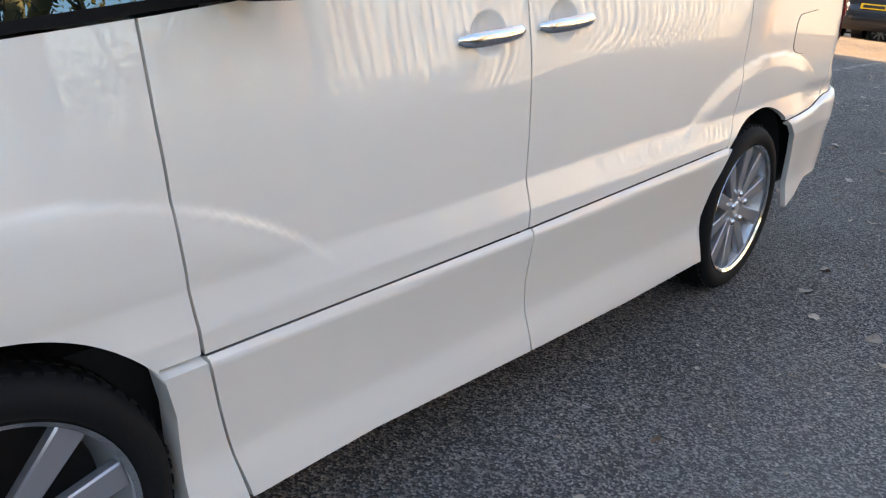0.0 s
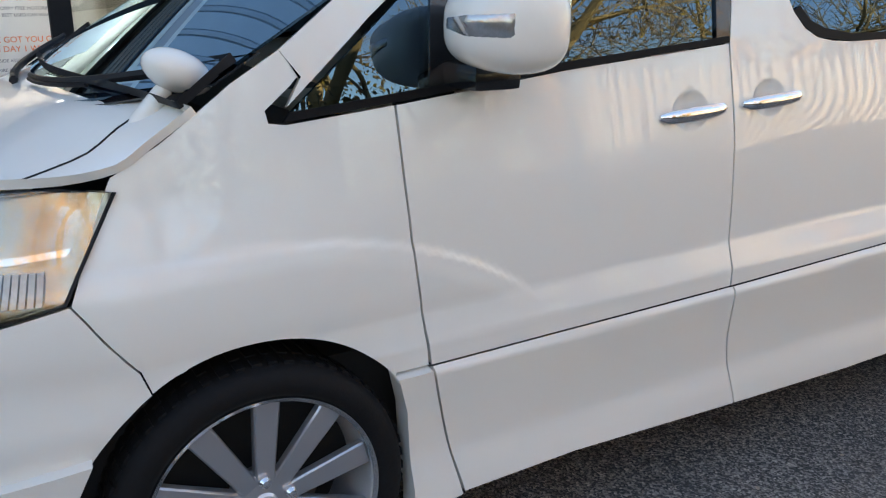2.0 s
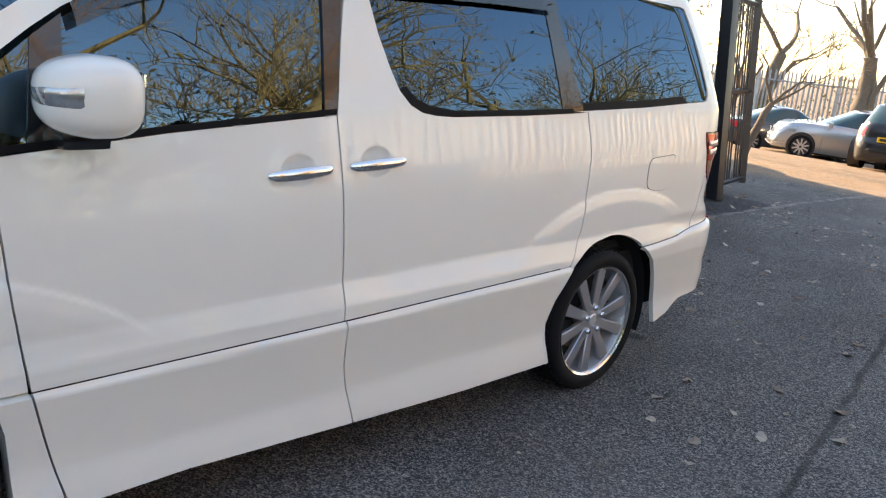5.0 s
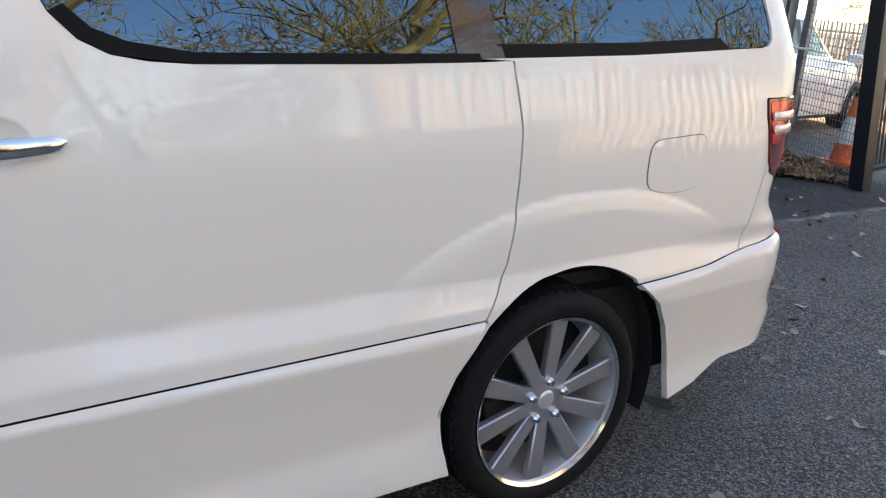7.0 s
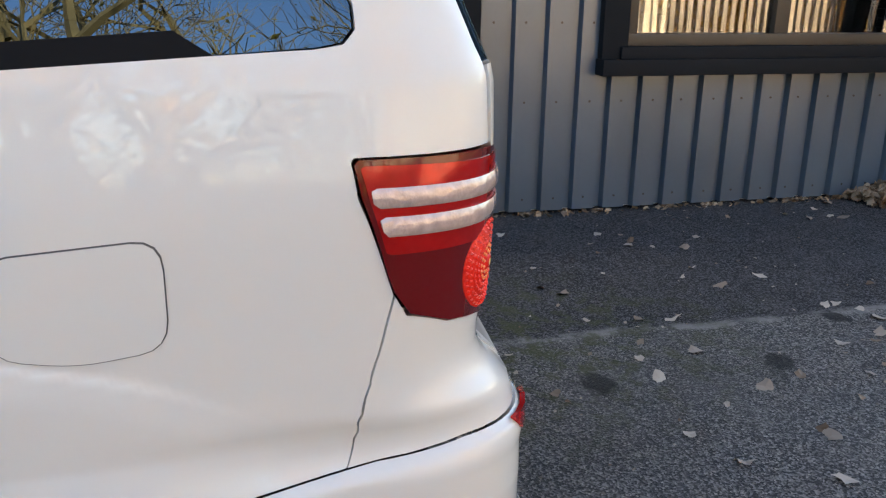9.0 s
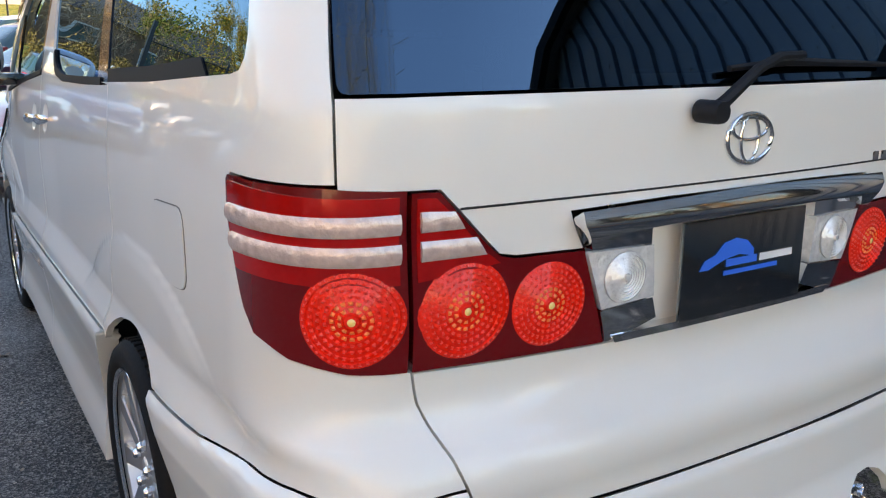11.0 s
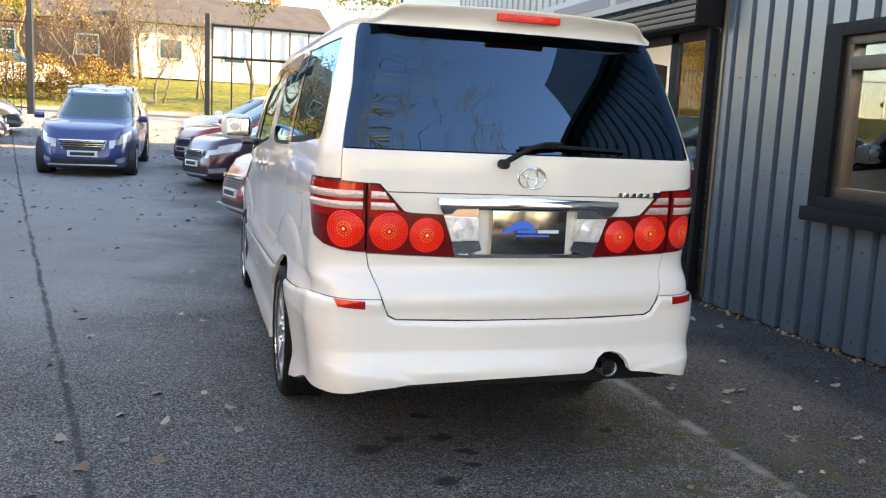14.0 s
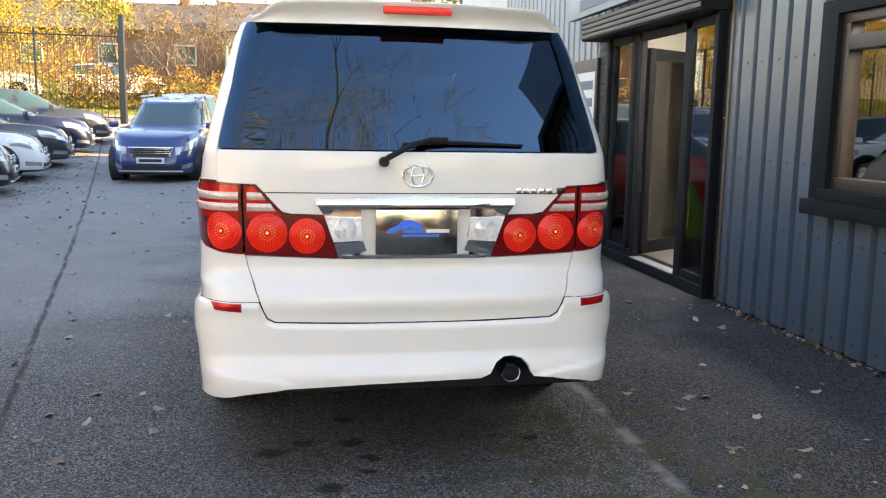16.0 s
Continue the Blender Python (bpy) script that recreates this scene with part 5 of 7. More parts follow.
def build_van_details(v, pan):
    P = M["pearl"]
    # wheels and dark wheel houses
    for yw, nm in ((0.0, "rear_wheel"), (2.9, "front_wheel")):
        w = van_wheel(nm)
        w.parent = v
        w.location = (-0.884, yw, WHEEL_Z)
        r = copy_thing(w, pose(0.884, yw, WHEEL_Z, 0, 0, 180))
        r.parent = v
        for s in (-1, 1):
            vv, ff = [], []
            pts = arc(yw, 0.335, 0.45, -18, 198, 26)
            for y, z in pts:
                vv += [(s * 0.862, y, z), (s * 0.55, y, z)]
            for k in range(len(pts) - 1):
                ff.append((2 * k, 2 * k + 1, 2 * k + 3, 2 * k + 2))
            n = len(vv)
            vv.append((s * 0.55, yw, 0.3))
            for k in range(len(pts) - 1):
                ff.append((2 * k + 1, n, 2 * k + 3))
            link("wheel_house", vv, ff, M["dark_shell"], v)
    # door handles with their cups
    for y0, y1, z0, z1 in HANDLES:
        yc, zc = (y0 + y1) / 2, (z0 + z1) / 2
        for s in (-1, 1):
            x = -side_w(yc + 0.1, zc)
            bm = bmesh.new()
            n = 14
            rings = []
            for i in range(n + 1):
                t = i / n
                bulge = math.sin(math.pi * min(1, max(0, t))) ** 0.3
                c = Vector((x - 0.004 - 0.020 * bulge, y0 + (y1 - y0) * t, z0 + (z1 - z0) * t))
                hz, hx = 0.007 + 0.013 * bulge, 0.005 + 0.009 * bulge
                rings.append([bm.verts.new((s * -1 * (c.x + hx * math.cos(a)) * 1.0, c.y, c.z + hz * math.sin(a))) for a in [2 * math.pi * k / 10 for k in range(10)]])
            for i in range(n):
                for k in range(10):
                    bm.faces.new((rings[i][k], rings[i][(k + 1) % 10], rings[i + 1][(k + 1) % 10], rings[i + 1][k]))
            bm.faces.new(rings[0])
            bm.faces.new(rings[-1][::-1])
            part("door_handle", bm, M["chrome"], v, "chrome door handle")
    # door mirrors: a rounded housing, its indicator let in flush
    def shell(x, y, z, grow=1.0):
        k = 0.64
        c = Vector((x, y, z)).normalized()
        x, y, z = [math.copysign(abs(q) ** k, q) for q in c]
        return Vector((0.114 * x * (1 - 0.12 * max(0, y)), 0.120 * y, 0.096 * z * (1 - 0.18 * max(0, y)))) * grow
    for s in (-1, 1):
        place = pose(s * 1.005, 2.382, 1.352, 0, 0, s * 12)
        bm = bmesh.new()
        bmesh.ops.create_uvsphere(bm, u_segments=36, v_segments=20, radius=1.0)
        for q in bm.verts:
            q.co = shell(*q.co)
        bmesh.ops.transform(bm, matrix=place, verts=bm.verts)
        mir = part("door_mirror", bm, P, v, "white door mirror with indicator", sharp=60)
        vv, ff = [], []
        n = 20
        for i in range(n + 1):
            a = radians(MIRROR_A0 + (MIRROR_A1 - MIRROR_A0) * i / n)
            taper = 0.35 + 0.65 * min(1, i / 8)
            for j in range(5):
                h = 0.03 + (j - 2) / 2 * 0.15 * taper
                g = 1.012 if 0 < j < 4 and 0 < i < n else 0.985
                vv.append(place @ shell(s * math.cos(a), math.sin(a), h, g))
        for i in range(n):
            for j in range(4):
                ff.append((i * 5 + j, i * 5 + j + 1, i * 5 + j + 6, i * 5 + j + 5))
        link("indicator", vv, ff, M["indicator"], mir, "clear indicator lens", sharp=60)
        bm = boxed(-0.086, 0.086, -0.002, 0.05, -0.068, 0.068, 0.02, pose(s * 1.005, 2.270, 1.352, 0, 0, s * 12))
        part("mirror_rim", bm, M["black_plastic"], mir)
        bm = boxed(-0.078, 0.078, -0.006, 0.0, -0.060, 0.060, 0.002, pose(s * 1.005, 2.267, 1.352, 0, 0, s * 12))
        part("mirror_glass", bm, M["mirror"], mir)
        bm = boxed(min(s * 0.82, s * 0.97), max(s * 0.82, s * 0.97), 2.31, 2.43, 1.215, 1.272, 0.02)
        part("mirror_arm", bm, M["black_gloss"], mir)
    # wing-mounted parking mirror on the left shoulder
    bm = bmesh.new()
    bmesh.ops.create_uvsphere(bm, u_segments=20, v_segments=12, radius=1.0)
    for q in bm.verts:
        c = q.co
        q.co = Vector((0.055 * c.x, 0.075 * c.y, 0.042 * c.z))
    bmesh.ops.transform(bm, matrix=pose(-0.735, 2.975, 1.262, 25, 0, 15), verts=bm.verts)
    pm = part("parking_mirror", bm, P, v, "small white wing mirror")
    tube("stalk", [(-0.71, 3.05, 1.155), (-0.72, 3.02, 1.205), (-0.735, 2.99, 1.245)], [0.030, 0.020, 0.017], P, pm, 12)
    # tail lamps: outer piece on the corner, inner piece on the tailgate
    left_o = S((-0.798, 1.198), (-0.792, 1.191), (-0.801, 1.145), (-0.840, 1.02), (-0.8485, 0.996)) + R((-0.862, 0.960), (-0.835, 0.934), (-0.77, 0.917), (-0.686, 0.911), (-0.688, 1.190), (-0.80, 1.199))
    left_i = R((-0.680, 1.186), (-0.634, 1.184), (-0.602, 1.150), (-0.552, 1.096), (-0.530, 1.076), (-0.50, 1.069), (-0.368, 1.066), (-0.345, 0.99), (-0.312, 0.895), (-0.53, 0.903), (-0.678, 0.910))
    for s in (1, -1):
        f = (lambda u: u) if s == 1 else (lambda u: 2 * U_MID - u)
        for poly, nm, rounds, strips, panels in (
            (left_o, "tail_lamp", [(-0.766, 1.003, 0.077)], [S((-0.822, 1.154), (-0.814, 1.150), (-0.816, 1.139), (-0.826, 1.134)) + R((-0.70, 1.132), (-0.70, 1.154)), S((-0.834, 1.112), (-0.826, 1.108), (-0.830, 1.096), (-0.838, 1.092)) + R((-0.70, 1.088), (-0.70, 1.110))], [S((-0.806, 1.190), (-0.80, 1.186), (-0.812, 1.140), (-0.835, 1.062), (-0.842, 1.058)) + R((-0.70, 1.052), (-0.70, 1.182))]),
            (left_i, "tailgate_lamp", [(-0.590, 0.997, 0.079), (-0.435, 0.984, 0.072)], [R((-0.668, 1.154), (-0.612, 1.150), (-0.594, 1.131), (-0.668, 1.132)), R((-0.668, 1.110), (-0.576, 1.108), (-0.556, 1.087), (-0.668, 1.088))], [R((-0.672, 1.178), (-0.640, 1.176), (-0.612, 1.148), (-0.556, 1.086), (-0.53, 1.066), (-0.672, 1.052))])):
            lamp = sheet(nm, [(f(u), z) for u, z in poly], van, M["red_lens"], v, "red tail lamp with clear stripes", 0.006, 0.03, 0.03)
            for st in panels:
                sheet("red_panel", [(f(u), z) for u, z in st], van, M["red_panel"], lamp, "bright red lens", 0.008, 0.006, 0.02)
            for x, z, r in rounds:
                tail_reflector(f(ru(x, z)), z, r, lamp)
            for st in strips:
                sheet("clear_strip", [(f(u), z) for u, z in st], rolled_strip(st), M["strip_lens"], lamp, "clear lens stripe", 0.0105, 0.006, 0.007)
        # clear lamp with chrome edge beside the plate
        rl = [(f(ru(x, z)), z) for x, z in ((-0.366, 1.062), (-0.222, 1.060), (-0.214, 0.968), (-0.330, 0.960))]
        lamp = sheet("reversing_lamp", rl, van, M["clear_lens"], v, "clear reversing lamp", 0.012, 0.03, 0.03)
        lens_round("reflector", f(ru(-0.285, 1.012)), 1.012, 0.045, M["clear_lens"], lamp, 0.0195)
        sheet("chrome_corner", [(f(ru(x, z)), z) for x, z in ((-0.330, 0.956), (-0.214, 0.964), (-0.20, 0.925), (-0.275, 0.903), (-0.312, 0.897))], van, M["chrome"], v, "chrome trim", 0.010, 0.02, 0.03)
        rf = [(f(ru(x, z)), z) for x, z in ((-0.795, 0.7245), (-0.690, 0.7235), (-0.690, 0.697), (-0.783, 0.699))]
        sheet("bumper_reflector", rf, van, M["red_panel"], v, "red bumper reflector", 0.024, 0.01, 0.03)
    # chrome bar over the plate, plate recess, plate
    def bar_skin(u, z):
        t = (z - 1.112) / 0.036
        p = van(u, z)
        return p + Vector((0, -0.030 - 0.014 * (1 - min(1.0, t * t)), 0))
    up = R(*[(-0.400 + 0.080 * k, 1.146 - 0.008 * abs(k - 5) / 5) for k in range(11)])
    down = R((0.400, 1.118), (0.372, 1.072), (0.345, 1.074), (0.325, 1.096), (0.20, 1.101), (0.0, 1.102), (-0.20, 1.101), (-0.325, 1.096), (-0.345, 1.074), (-0.372, 1.072), (-0.400, 1.118))
    sheet("chrome_bar", up + down, bar_skin, M["chrome"], v, "chrome tailgate bar", 0.0, 0.028, 0.012)
    # shut line of the tailgate panel over the bar
    tube("tailgate_seam", [van(ru(x, 1.156), 1.156) + Vector((0, -0.0035, 0)) for x in [-0.60 + 0.06 * k for k in range(21)]], 0.0022, M["gap"], v, 5)
    for s in (1, -1):
        fill = [(ru(s * x, z), z) for x, z in ((-0.384, 1.112), (-0.222, 1.112), (-0.222, 1.060), (-0.366, 1.062))]
        sheet("chrome_cheek", fill, van, M["chrome"], v, "", 0.006, 0.02, 0.03)
    sheet("plate_recess", R((-0.225, 1.09), (0.225, 1.09), (0.225, 0.905), (-0.225, 0.905)), van, P, v, "", -0.012, 0.01, 0.05)
    sheet("chrome_lower_strip", R((-0.30, 0.908), (0.30, 0.908), (0.29, 0.893), (-0.29, 0.893)), van, M["chrome"], v, "", 0.012, 0.02, 0.05)
    bm = boxed(-0.166, 0.166, -1.080, -1.072, 0.912, 1.092, 0.003)
    plate = part("show_plate", bm, M["plate_black"], v, "black dealer show plate with a blue car drawing")
    plate.location.y = -0.012
    pv, pf = [], []
    # plain car shape and bars in place of the dealer's mark
    prof = [(-0.125, 1.000), (-0.112, 1.018), (-0.085, 1.026), (-0.062, 1.046), (-0.030, 1.052), (0.0, 1.044), (0.02, 1.026), (0.02, 1.012), (-0.02, 1.020), (-0.06, 1.014), (-0.10, 1.000)]
    link("plate_mark", [(x, -1.0935, z) for x, z in prof], [tuple(range(len(prof)))], M["plate_blue"], plate, smooth=False).location.y = 0.012
    for x0, x1, z0, z1, m in ((-0.055, 0.03, 1.000, 1.014, "plate_blue"), (0.037, 0.132, 1.000, 1.014, "plate_white"), (-0.06, 0.09, 0.984, 0.993, "plate_blue")):
        link("plate_bar", [(x0, -1.0935, z0), (x1, -1.0935, z0), (x1, -1.0935, z1), (x0, -1.0935, z1)], [(0, 1, 2, 3)], M[m], plate, smooth=False).location.y = 0.012
    # oval badge as plain rings, and bars for the model's name
    n = 40
    def ring(rx, rz, cx, cz, tr):
        pts = [(cx + rx * math.cos(2 * math.pi * k / n), -1.076, cz + rz * math.sin(2 * math.pi * k / n)) for k in range(n + 1)]
        vv, ff = [], []
        tube_verts(pts, [tr] * len(pts), 6, vv, ff, False)
        return vv, ff
    vv, ff = ring(0.060, 0.044, 0.003, 1.228, 0.0055)
    badge = link("badge", vv, ff, M["chrome"], v, "oval chrome badge")
    vv, ff = ring(0.024, 0.042, 0.003, 1.228, 0.004)
    link("badge_ring", vv, ff, M["chrome"], badge)
    vv, ff = ring(0.046, 0.020, 0.003, 1.246, 0.004)
    link("badge_ring", vv, ff, M["chrome"], badge)
    for k in range(7):
        x = 0.345 + k * 0.033
        bm = boxed(x, x + 0.025, -1.062, -1.048, 1.156, 1.176, 0.002)
        part("name_bar", bm, M["chrome"], v)
    bm = boxed(0.590, 0.620, -1.056, -1.040, 1.154, 1.180, 0.003)
    part("name_block", bm, M["black_gloss"], v)
    # wiper
    wip = tube("rear_wiper", [(-0.135, -1.110, 1.285), (-0.12, -1.118, 1.30), (-0.02, -1.102, 1.352), (0.05, -1.090, 1.372), (0.12, -1.086, 1.374)], [0.013, 0.012, 0.010, 0.009, 0.008], M["black_plastic"], v, 8)
    tube("blade", [(-0.06, -1.072, 1.352), (0.1, -1.068, 1.362), (0.44, -1.052, 1.352)], [0.006, 0.009, 0.005], M["black_plastic"], wip, 6)
    vv, ff = lathe([(0.0, -0.03), (0.018, -0.03), (0.020, -0.02), (0.020, 0.02)], 20, "y")
    ob = link("pivot", vv, ff, M["black_plastic"], wip, sharp=30)
    ob.location = (-0.135, -1.10, 1.283)
    # roof spoiler with the high stop lamp
    def spoiler(a, b):
        # a: across -1..1, b: 0 front to 1 trailing edge, 1..2 round the edge, 2..3 down to the glass
        x = 0.652 * a
        k = abs(a)
        z = 1.926 - 0.016 * k ** 2 - 0.060 * smooth(0.80, 1.0, k) ** 1.3
        tail = -0.900 + 0.040 * k * k + 0.055 * smooth(0.80, 1.0, k)
        foot = Vector((abs(x) * (1 if a > 0 else -1), -0.864 + 0.056 * k * k, 1.832))
        if b <= 1:
            front = roof_z(-0.50) - 0.075 * k ** 2.6
            return Vector((x, -0.50 + (tail + 0.50) * b, front + (z - front) * b + 0.010 * math.sin(b * math.pi)))
        edge = Vector((x, tail + 0.004, z - 0.016))
        if b <= 2:
            t = (b - 1) * math.pi / 2
            return Vector((x, tail + 0.004 - 0.006 * math.sin(2 * t), z - 0.016 * (1 - math.cos(t))))
        t = b - 2
        q = edge.lerp(foot, t)
        q.y += 0.012 * math.sin(t * math.pi)
        return q
    vv, ff = [], []
    na, nb = 32, 24
    for i in range(na + 1):
        for j in range(nb + 1):
            vv.append(spoiler(-1 + 2 * i / na, 3 * j / nb))
    for i in range(na):
        for j in range(nb):
            ff.append((i * (nb + 1) + j, i * (nb + 1) + j + 1, (i + 1) * (nb + 1) + j + 1, (i + 1) * (nb + 1) + j))
    sp = link("roof_spoiler", vv, ff, P, v, "white roof spoiler", sharp=50)
    bm = boxed(-0.122, 0.162, -0.908, -0.880, 1.874, 1.906, 0.010)
    part("stop_lamp", bm, M["red_bright"], sp, "red high-level stop lamp")
    # exhaust
    vv, ff = lathe([(0.030, 0.16), (0.031, 0.0), (0.036, -0.010), (0.041, -0.003), (0.041, 0.16)], 36, "y")
    ob = link("exhaust_tip", vv, ff, M["chrome"], v, "chrome exhaust tip", sharp=40)
    ob.location = (0.402, -1.115, 0.412)
    vv, ff = lathe([(0.0, 0.05), (0.0305, 0.05)], 24, "y")
    ob = link("exhaust_bore", vv, ff, M["dark_shell"], v)
    ob.location = (0.402, -1.115, 0.412)
    build_van_front(v, pan)


def build_van_front(v, pan):
    P = M["pearl"]
    hl = [(3.103, 1.060), (3.163, 0.872), (3.25, 0.842), (3.35, 0.824), (3.44, 0.820), (3.505, 0.835), (3.500, 0.90), (3.475, 1.00), (3.445, 1.040), (3.36, 1.060), (3.28, 1.066), (3.18, 1.070)]
    lamp = sheet("headlamp", hl, van, M["lamp_bowl"], v, "hazy headlamp with a dark edge", -0.035, 0.02, 0.04)
    sheet("headlamp_lens", rounded(hl, 0.01, 2), van, M["lamp_lens"], lamp, "hazy clear lens", 0.006, 0.004, 0.03)
    lens_round("lamp_reflector", 3.425, 0.94, 0.040, M["orange_lens"], lamp, -0.028)
    for k in range(22):
        u0 = 3.19 + 0.0105 * k
        sheet("lamp_flute", [(u0, 0.872), (u0 + 0.008, 0.871), (u0 + 0.006, 0.93), (u0 - 0.002, 0.931)], van, M["clear_lens"], lamp, "", -0.022, 0.004, 0.03)
    sheet("lamp_shelf", [(3.16, 0.955), (3.40, 0.925), (3.41, 0.938), (3.155, 0.968)], van, M["chrome"], lamp, "", -0.018, 0.012, 0.03)
    edge = [hl[k] for k in (8, 9, 10, 11, 0, 1, 2, 3, 4, 5)]
    tube("lamp_seal", [van(u, z) + Vector((-0.004, 0, 0)) for u, z in edge], 0.0042, M["black_plastic"], lamp, 6)
    sheet("headlamp", hl, van, M["lamp_bowl"], v, "hazy headlamp with a dark edge", -0.01, 0.02, 0.05, mirror=True)
    # bumper wraps the nose below the lamps
    half = S((3.1335, 0.7165), (3.2185, 0.8365), (3.2395, 0.8665)) + [(3.25, 0.835), (3.35, 0.817), (3.44, 0.812), (3.515, 0.828), (3.60, 0.80), (3.75, 0.77), (3.95, 0.76)]
    other = [(2 * U_NOSE - u, z) for u, z in half]
    arch = arc(2.90, 0.335, 0.398, 57.0, 0.0, 14)
    low = S(*arch) + [(3.20, 0.22), (3.30, 0.19), (3.5, 0.165), (3.75, 0.155), (4.0, 0.155)]
    pan("front_bumper", half + other[::-1] + [(2 * U_NOSE - u, z) for u, z in low] + low[::-1], off=0.004, both=False, thick=0.03)
    # body-kit lip: a ledge line over the lower bumper
    lip = S((3.235, 0.558), (3.292, 0.42), (3.302, 0.34)) + [(3.20, 0.215), (3.30, 0.185), (3.5, 0.160), (3.75, 0.150), (3.95, 0.150), (3.95, 0.28), (3.60, 0.300), (3.50, 0.325), (3.42, 0.335), (3.375, 0.355), (3.345, 0.42), (3.315, 0.49), (3.30, 0.512)]
    sheet("front_lip", lip, van, P, v, "", 0.030, 0.05, 0.03)
    sheet("fog_recess", rounded([(3.325, 0.505), (3.43, 0.50), (3.55, 0.46), (3.50, 0.40), (3.385, 0.405)], 0.03), van, P, v, "", 0.006, 0.01, 0.03)
    rim = [(3.325, 0.505), (3.36, 0.512), (3.43, 0.508), (3.55, 0.47), (3.56, 0.45), (3.50, 0.40), (3.44, 0.392), (3.385, 0.40), (3.345, 0.45), (3.325, 0.505)]
    tube("fog_rim", [van(u, z) + (van(u, z + 0.004) - van(u, z - 0.004)).cross(van(u + 0.004, z) - van(u - 0.004, z)).normalized() * 0.012 for u, z in rim], 0.014, P, v, 8)
    sheet("bumper_vent", rounded([(3.365, 0.385), (3.42, 0.375), (3.50, 0.372), (3.51, 0.340), (3.42, 0.335), (3.38, 0.345)], 0.01), van, M["black_plastic"], v, "", 0.034, 0.01, 0.03)
    lens_round("fog_lamp", 3.405, 0.462, 0.034, M["clear_lens"], v, 0.012)
    # grille with chrome bars
    g0 = 2 * U_NOSE
    sheet("grille", [(3.522, 0.835), (3.515, 0.90), (3.49, 0.985), (3.65, 0.985), (g0 - 3.65, 0.985), (g0 - 3.49, 0.985), (g0 - 3.515, 0.90), (g0 - 3.522, 0.835)], van, M["black_plastic"], v, "dark grille with chrome bars", -0.02, 0.02, 0.05)
    for z0, u0 in ((0.845, 3.525), (0.900, 3.52), (0.955, 3.508)):
        sheet("grille_bar", [(u0, z0), (3.75, z0 - 0.01), (g0 - 3.75, z0 - 0.01), (g0 - u0, z0), (g0 - u0 + 0.01, z0 + 0.036), (g0 - 3.75, z0 + 0.026), (3.75, z0 + 0.026), (u0 - 0.01, z0 + 0.036)], van, M["chrome"], v, "chrome grille bar", 0.014, 0.04, 0.04)


M["mirror"] = mat("mirror_glass", (0.85, 0.87, 0.88), 0.01, 1.0)
build_van()


# ---- by the entrance ----
def word(name, text, size, m, material, parent):
    cu = bpy.data.curves.new(name, "FONT")
    cu.body, cu.size, cu.extrude = text, size, 0.0005
    ob = bpy.data.objects.new(name, cu)
    scene.collection.objects.link(ob)
    dg = bpy.context.evaluated_depsgraph_get()
    me = bpy.data.meshes.new_from_object(ob.evaluated_get(dg))
    bpy.data.objects.remove(ob)
    me.materials.clear()
    me.materials.append(material)
    o = new(name, me)
    o.parent = parent
    o.matrix_basis = m
    return o


ban = tagged(empty("banner_stand"), "white roll-up banner with orange and grey print", "banner")
ban.matrix_basis = pose(3.45, 2.80, 0.03, 0, 0, 94)
part("panel", boxed(-0.38, 0.38, -0.006, 0.006, 0.06, 2.02, 0.002), M["sign_white"], ban)
part("base", boxed(-0.40, 0.40, -0.07, 0.07, 0.0, 0.06, 0.012), M["chrome"], ban)
FACE = pose(0, 0.0075, 0, 90, 0, 180)
rows = [("FOR THE", 0.088, 1.63, "sign_orange"), ("UNEXPECTED", 0.088, 1.54, "sign_orange"), ("ENJOY WORRY FREE MOTORING WITH", 0.025, 1.49, "sign_grey"), ("THE UK'S BEST USED CAR WARRANTY", 0.025, 1.455, "sign_grey"), ("WE'VE GOT YOU COVERED", 0.044, 1.32, "sign_orange"), ("FROM DAY 1 WITH...", 0.044, 1.27, "sign_orange"), ("ROADSIDE ASSISTANCE & RECOVERY", 0.024, 1.215, "sign_grey"), ("CAR HIRE & ONWARD TRAVEL", 0.024, 1.165, "sign_grey"), ("UNLIMITED REPAIRS", 0.024, 1.115, "sign_grey"), ("OUR DEDICATED CUSTOMER CARE", 0.024, 1.065, "sign_grey"), ("INCLUDED AS STANDARD", 0.026, 1.015, "sign_orange")]
for text, size, z, mm in rows:
    word("print", text, size * 1.12, Matrix.Translation((0.33 if size > 0.03 else 0.29, 0.0075, 1.30 + (z - 1.54) * 1.12)) @ pose(0, 0, 0, 90, 0, 180), M[mm], ban)
side = tagged(empty("wall_sign"), "framed white sign with dark bars on the wall", "sign")
part("frame", boxed(2.905, 2.945, 4.95, 5.75, 1.25, 2.2, 0.01), M["frame_brown"], side)
part("sheet", boxed(2.90, 2.906, 5.0, 5.70, 1.3, 2.05), M["sign_white"], side)
for z in (1.9, 1.7, 1.5):
    part("bar", boxed(2.895, 2.90, 5.06, 5.64, z - 0.05, z + 0.05), M["sign_grey"], side)

M["conifer"] = random_tint(mat("conifer_green", (0.06, 0.15, 0.02), 0.6), (0.03, 0.10, 0.01), (0.12, 0.26, 0.03))
M["pot"] = mat("dark_grey_pot", (0.03, 0.032, 0.036), 0.5, grain=0.1, scale=40)
M["terracotta_grey"] = mat("grey_concrete_pot", (0.25, 0.25, 0.24), 0.8, grain=0.15, scale=60)
M["leaf_green"] = random_tint(mat("house_plant_green", (0.05, 0.14, 0.03), 0.4), (0.03, 0.09, 0.015), (0.10, 0.22, 0.05))


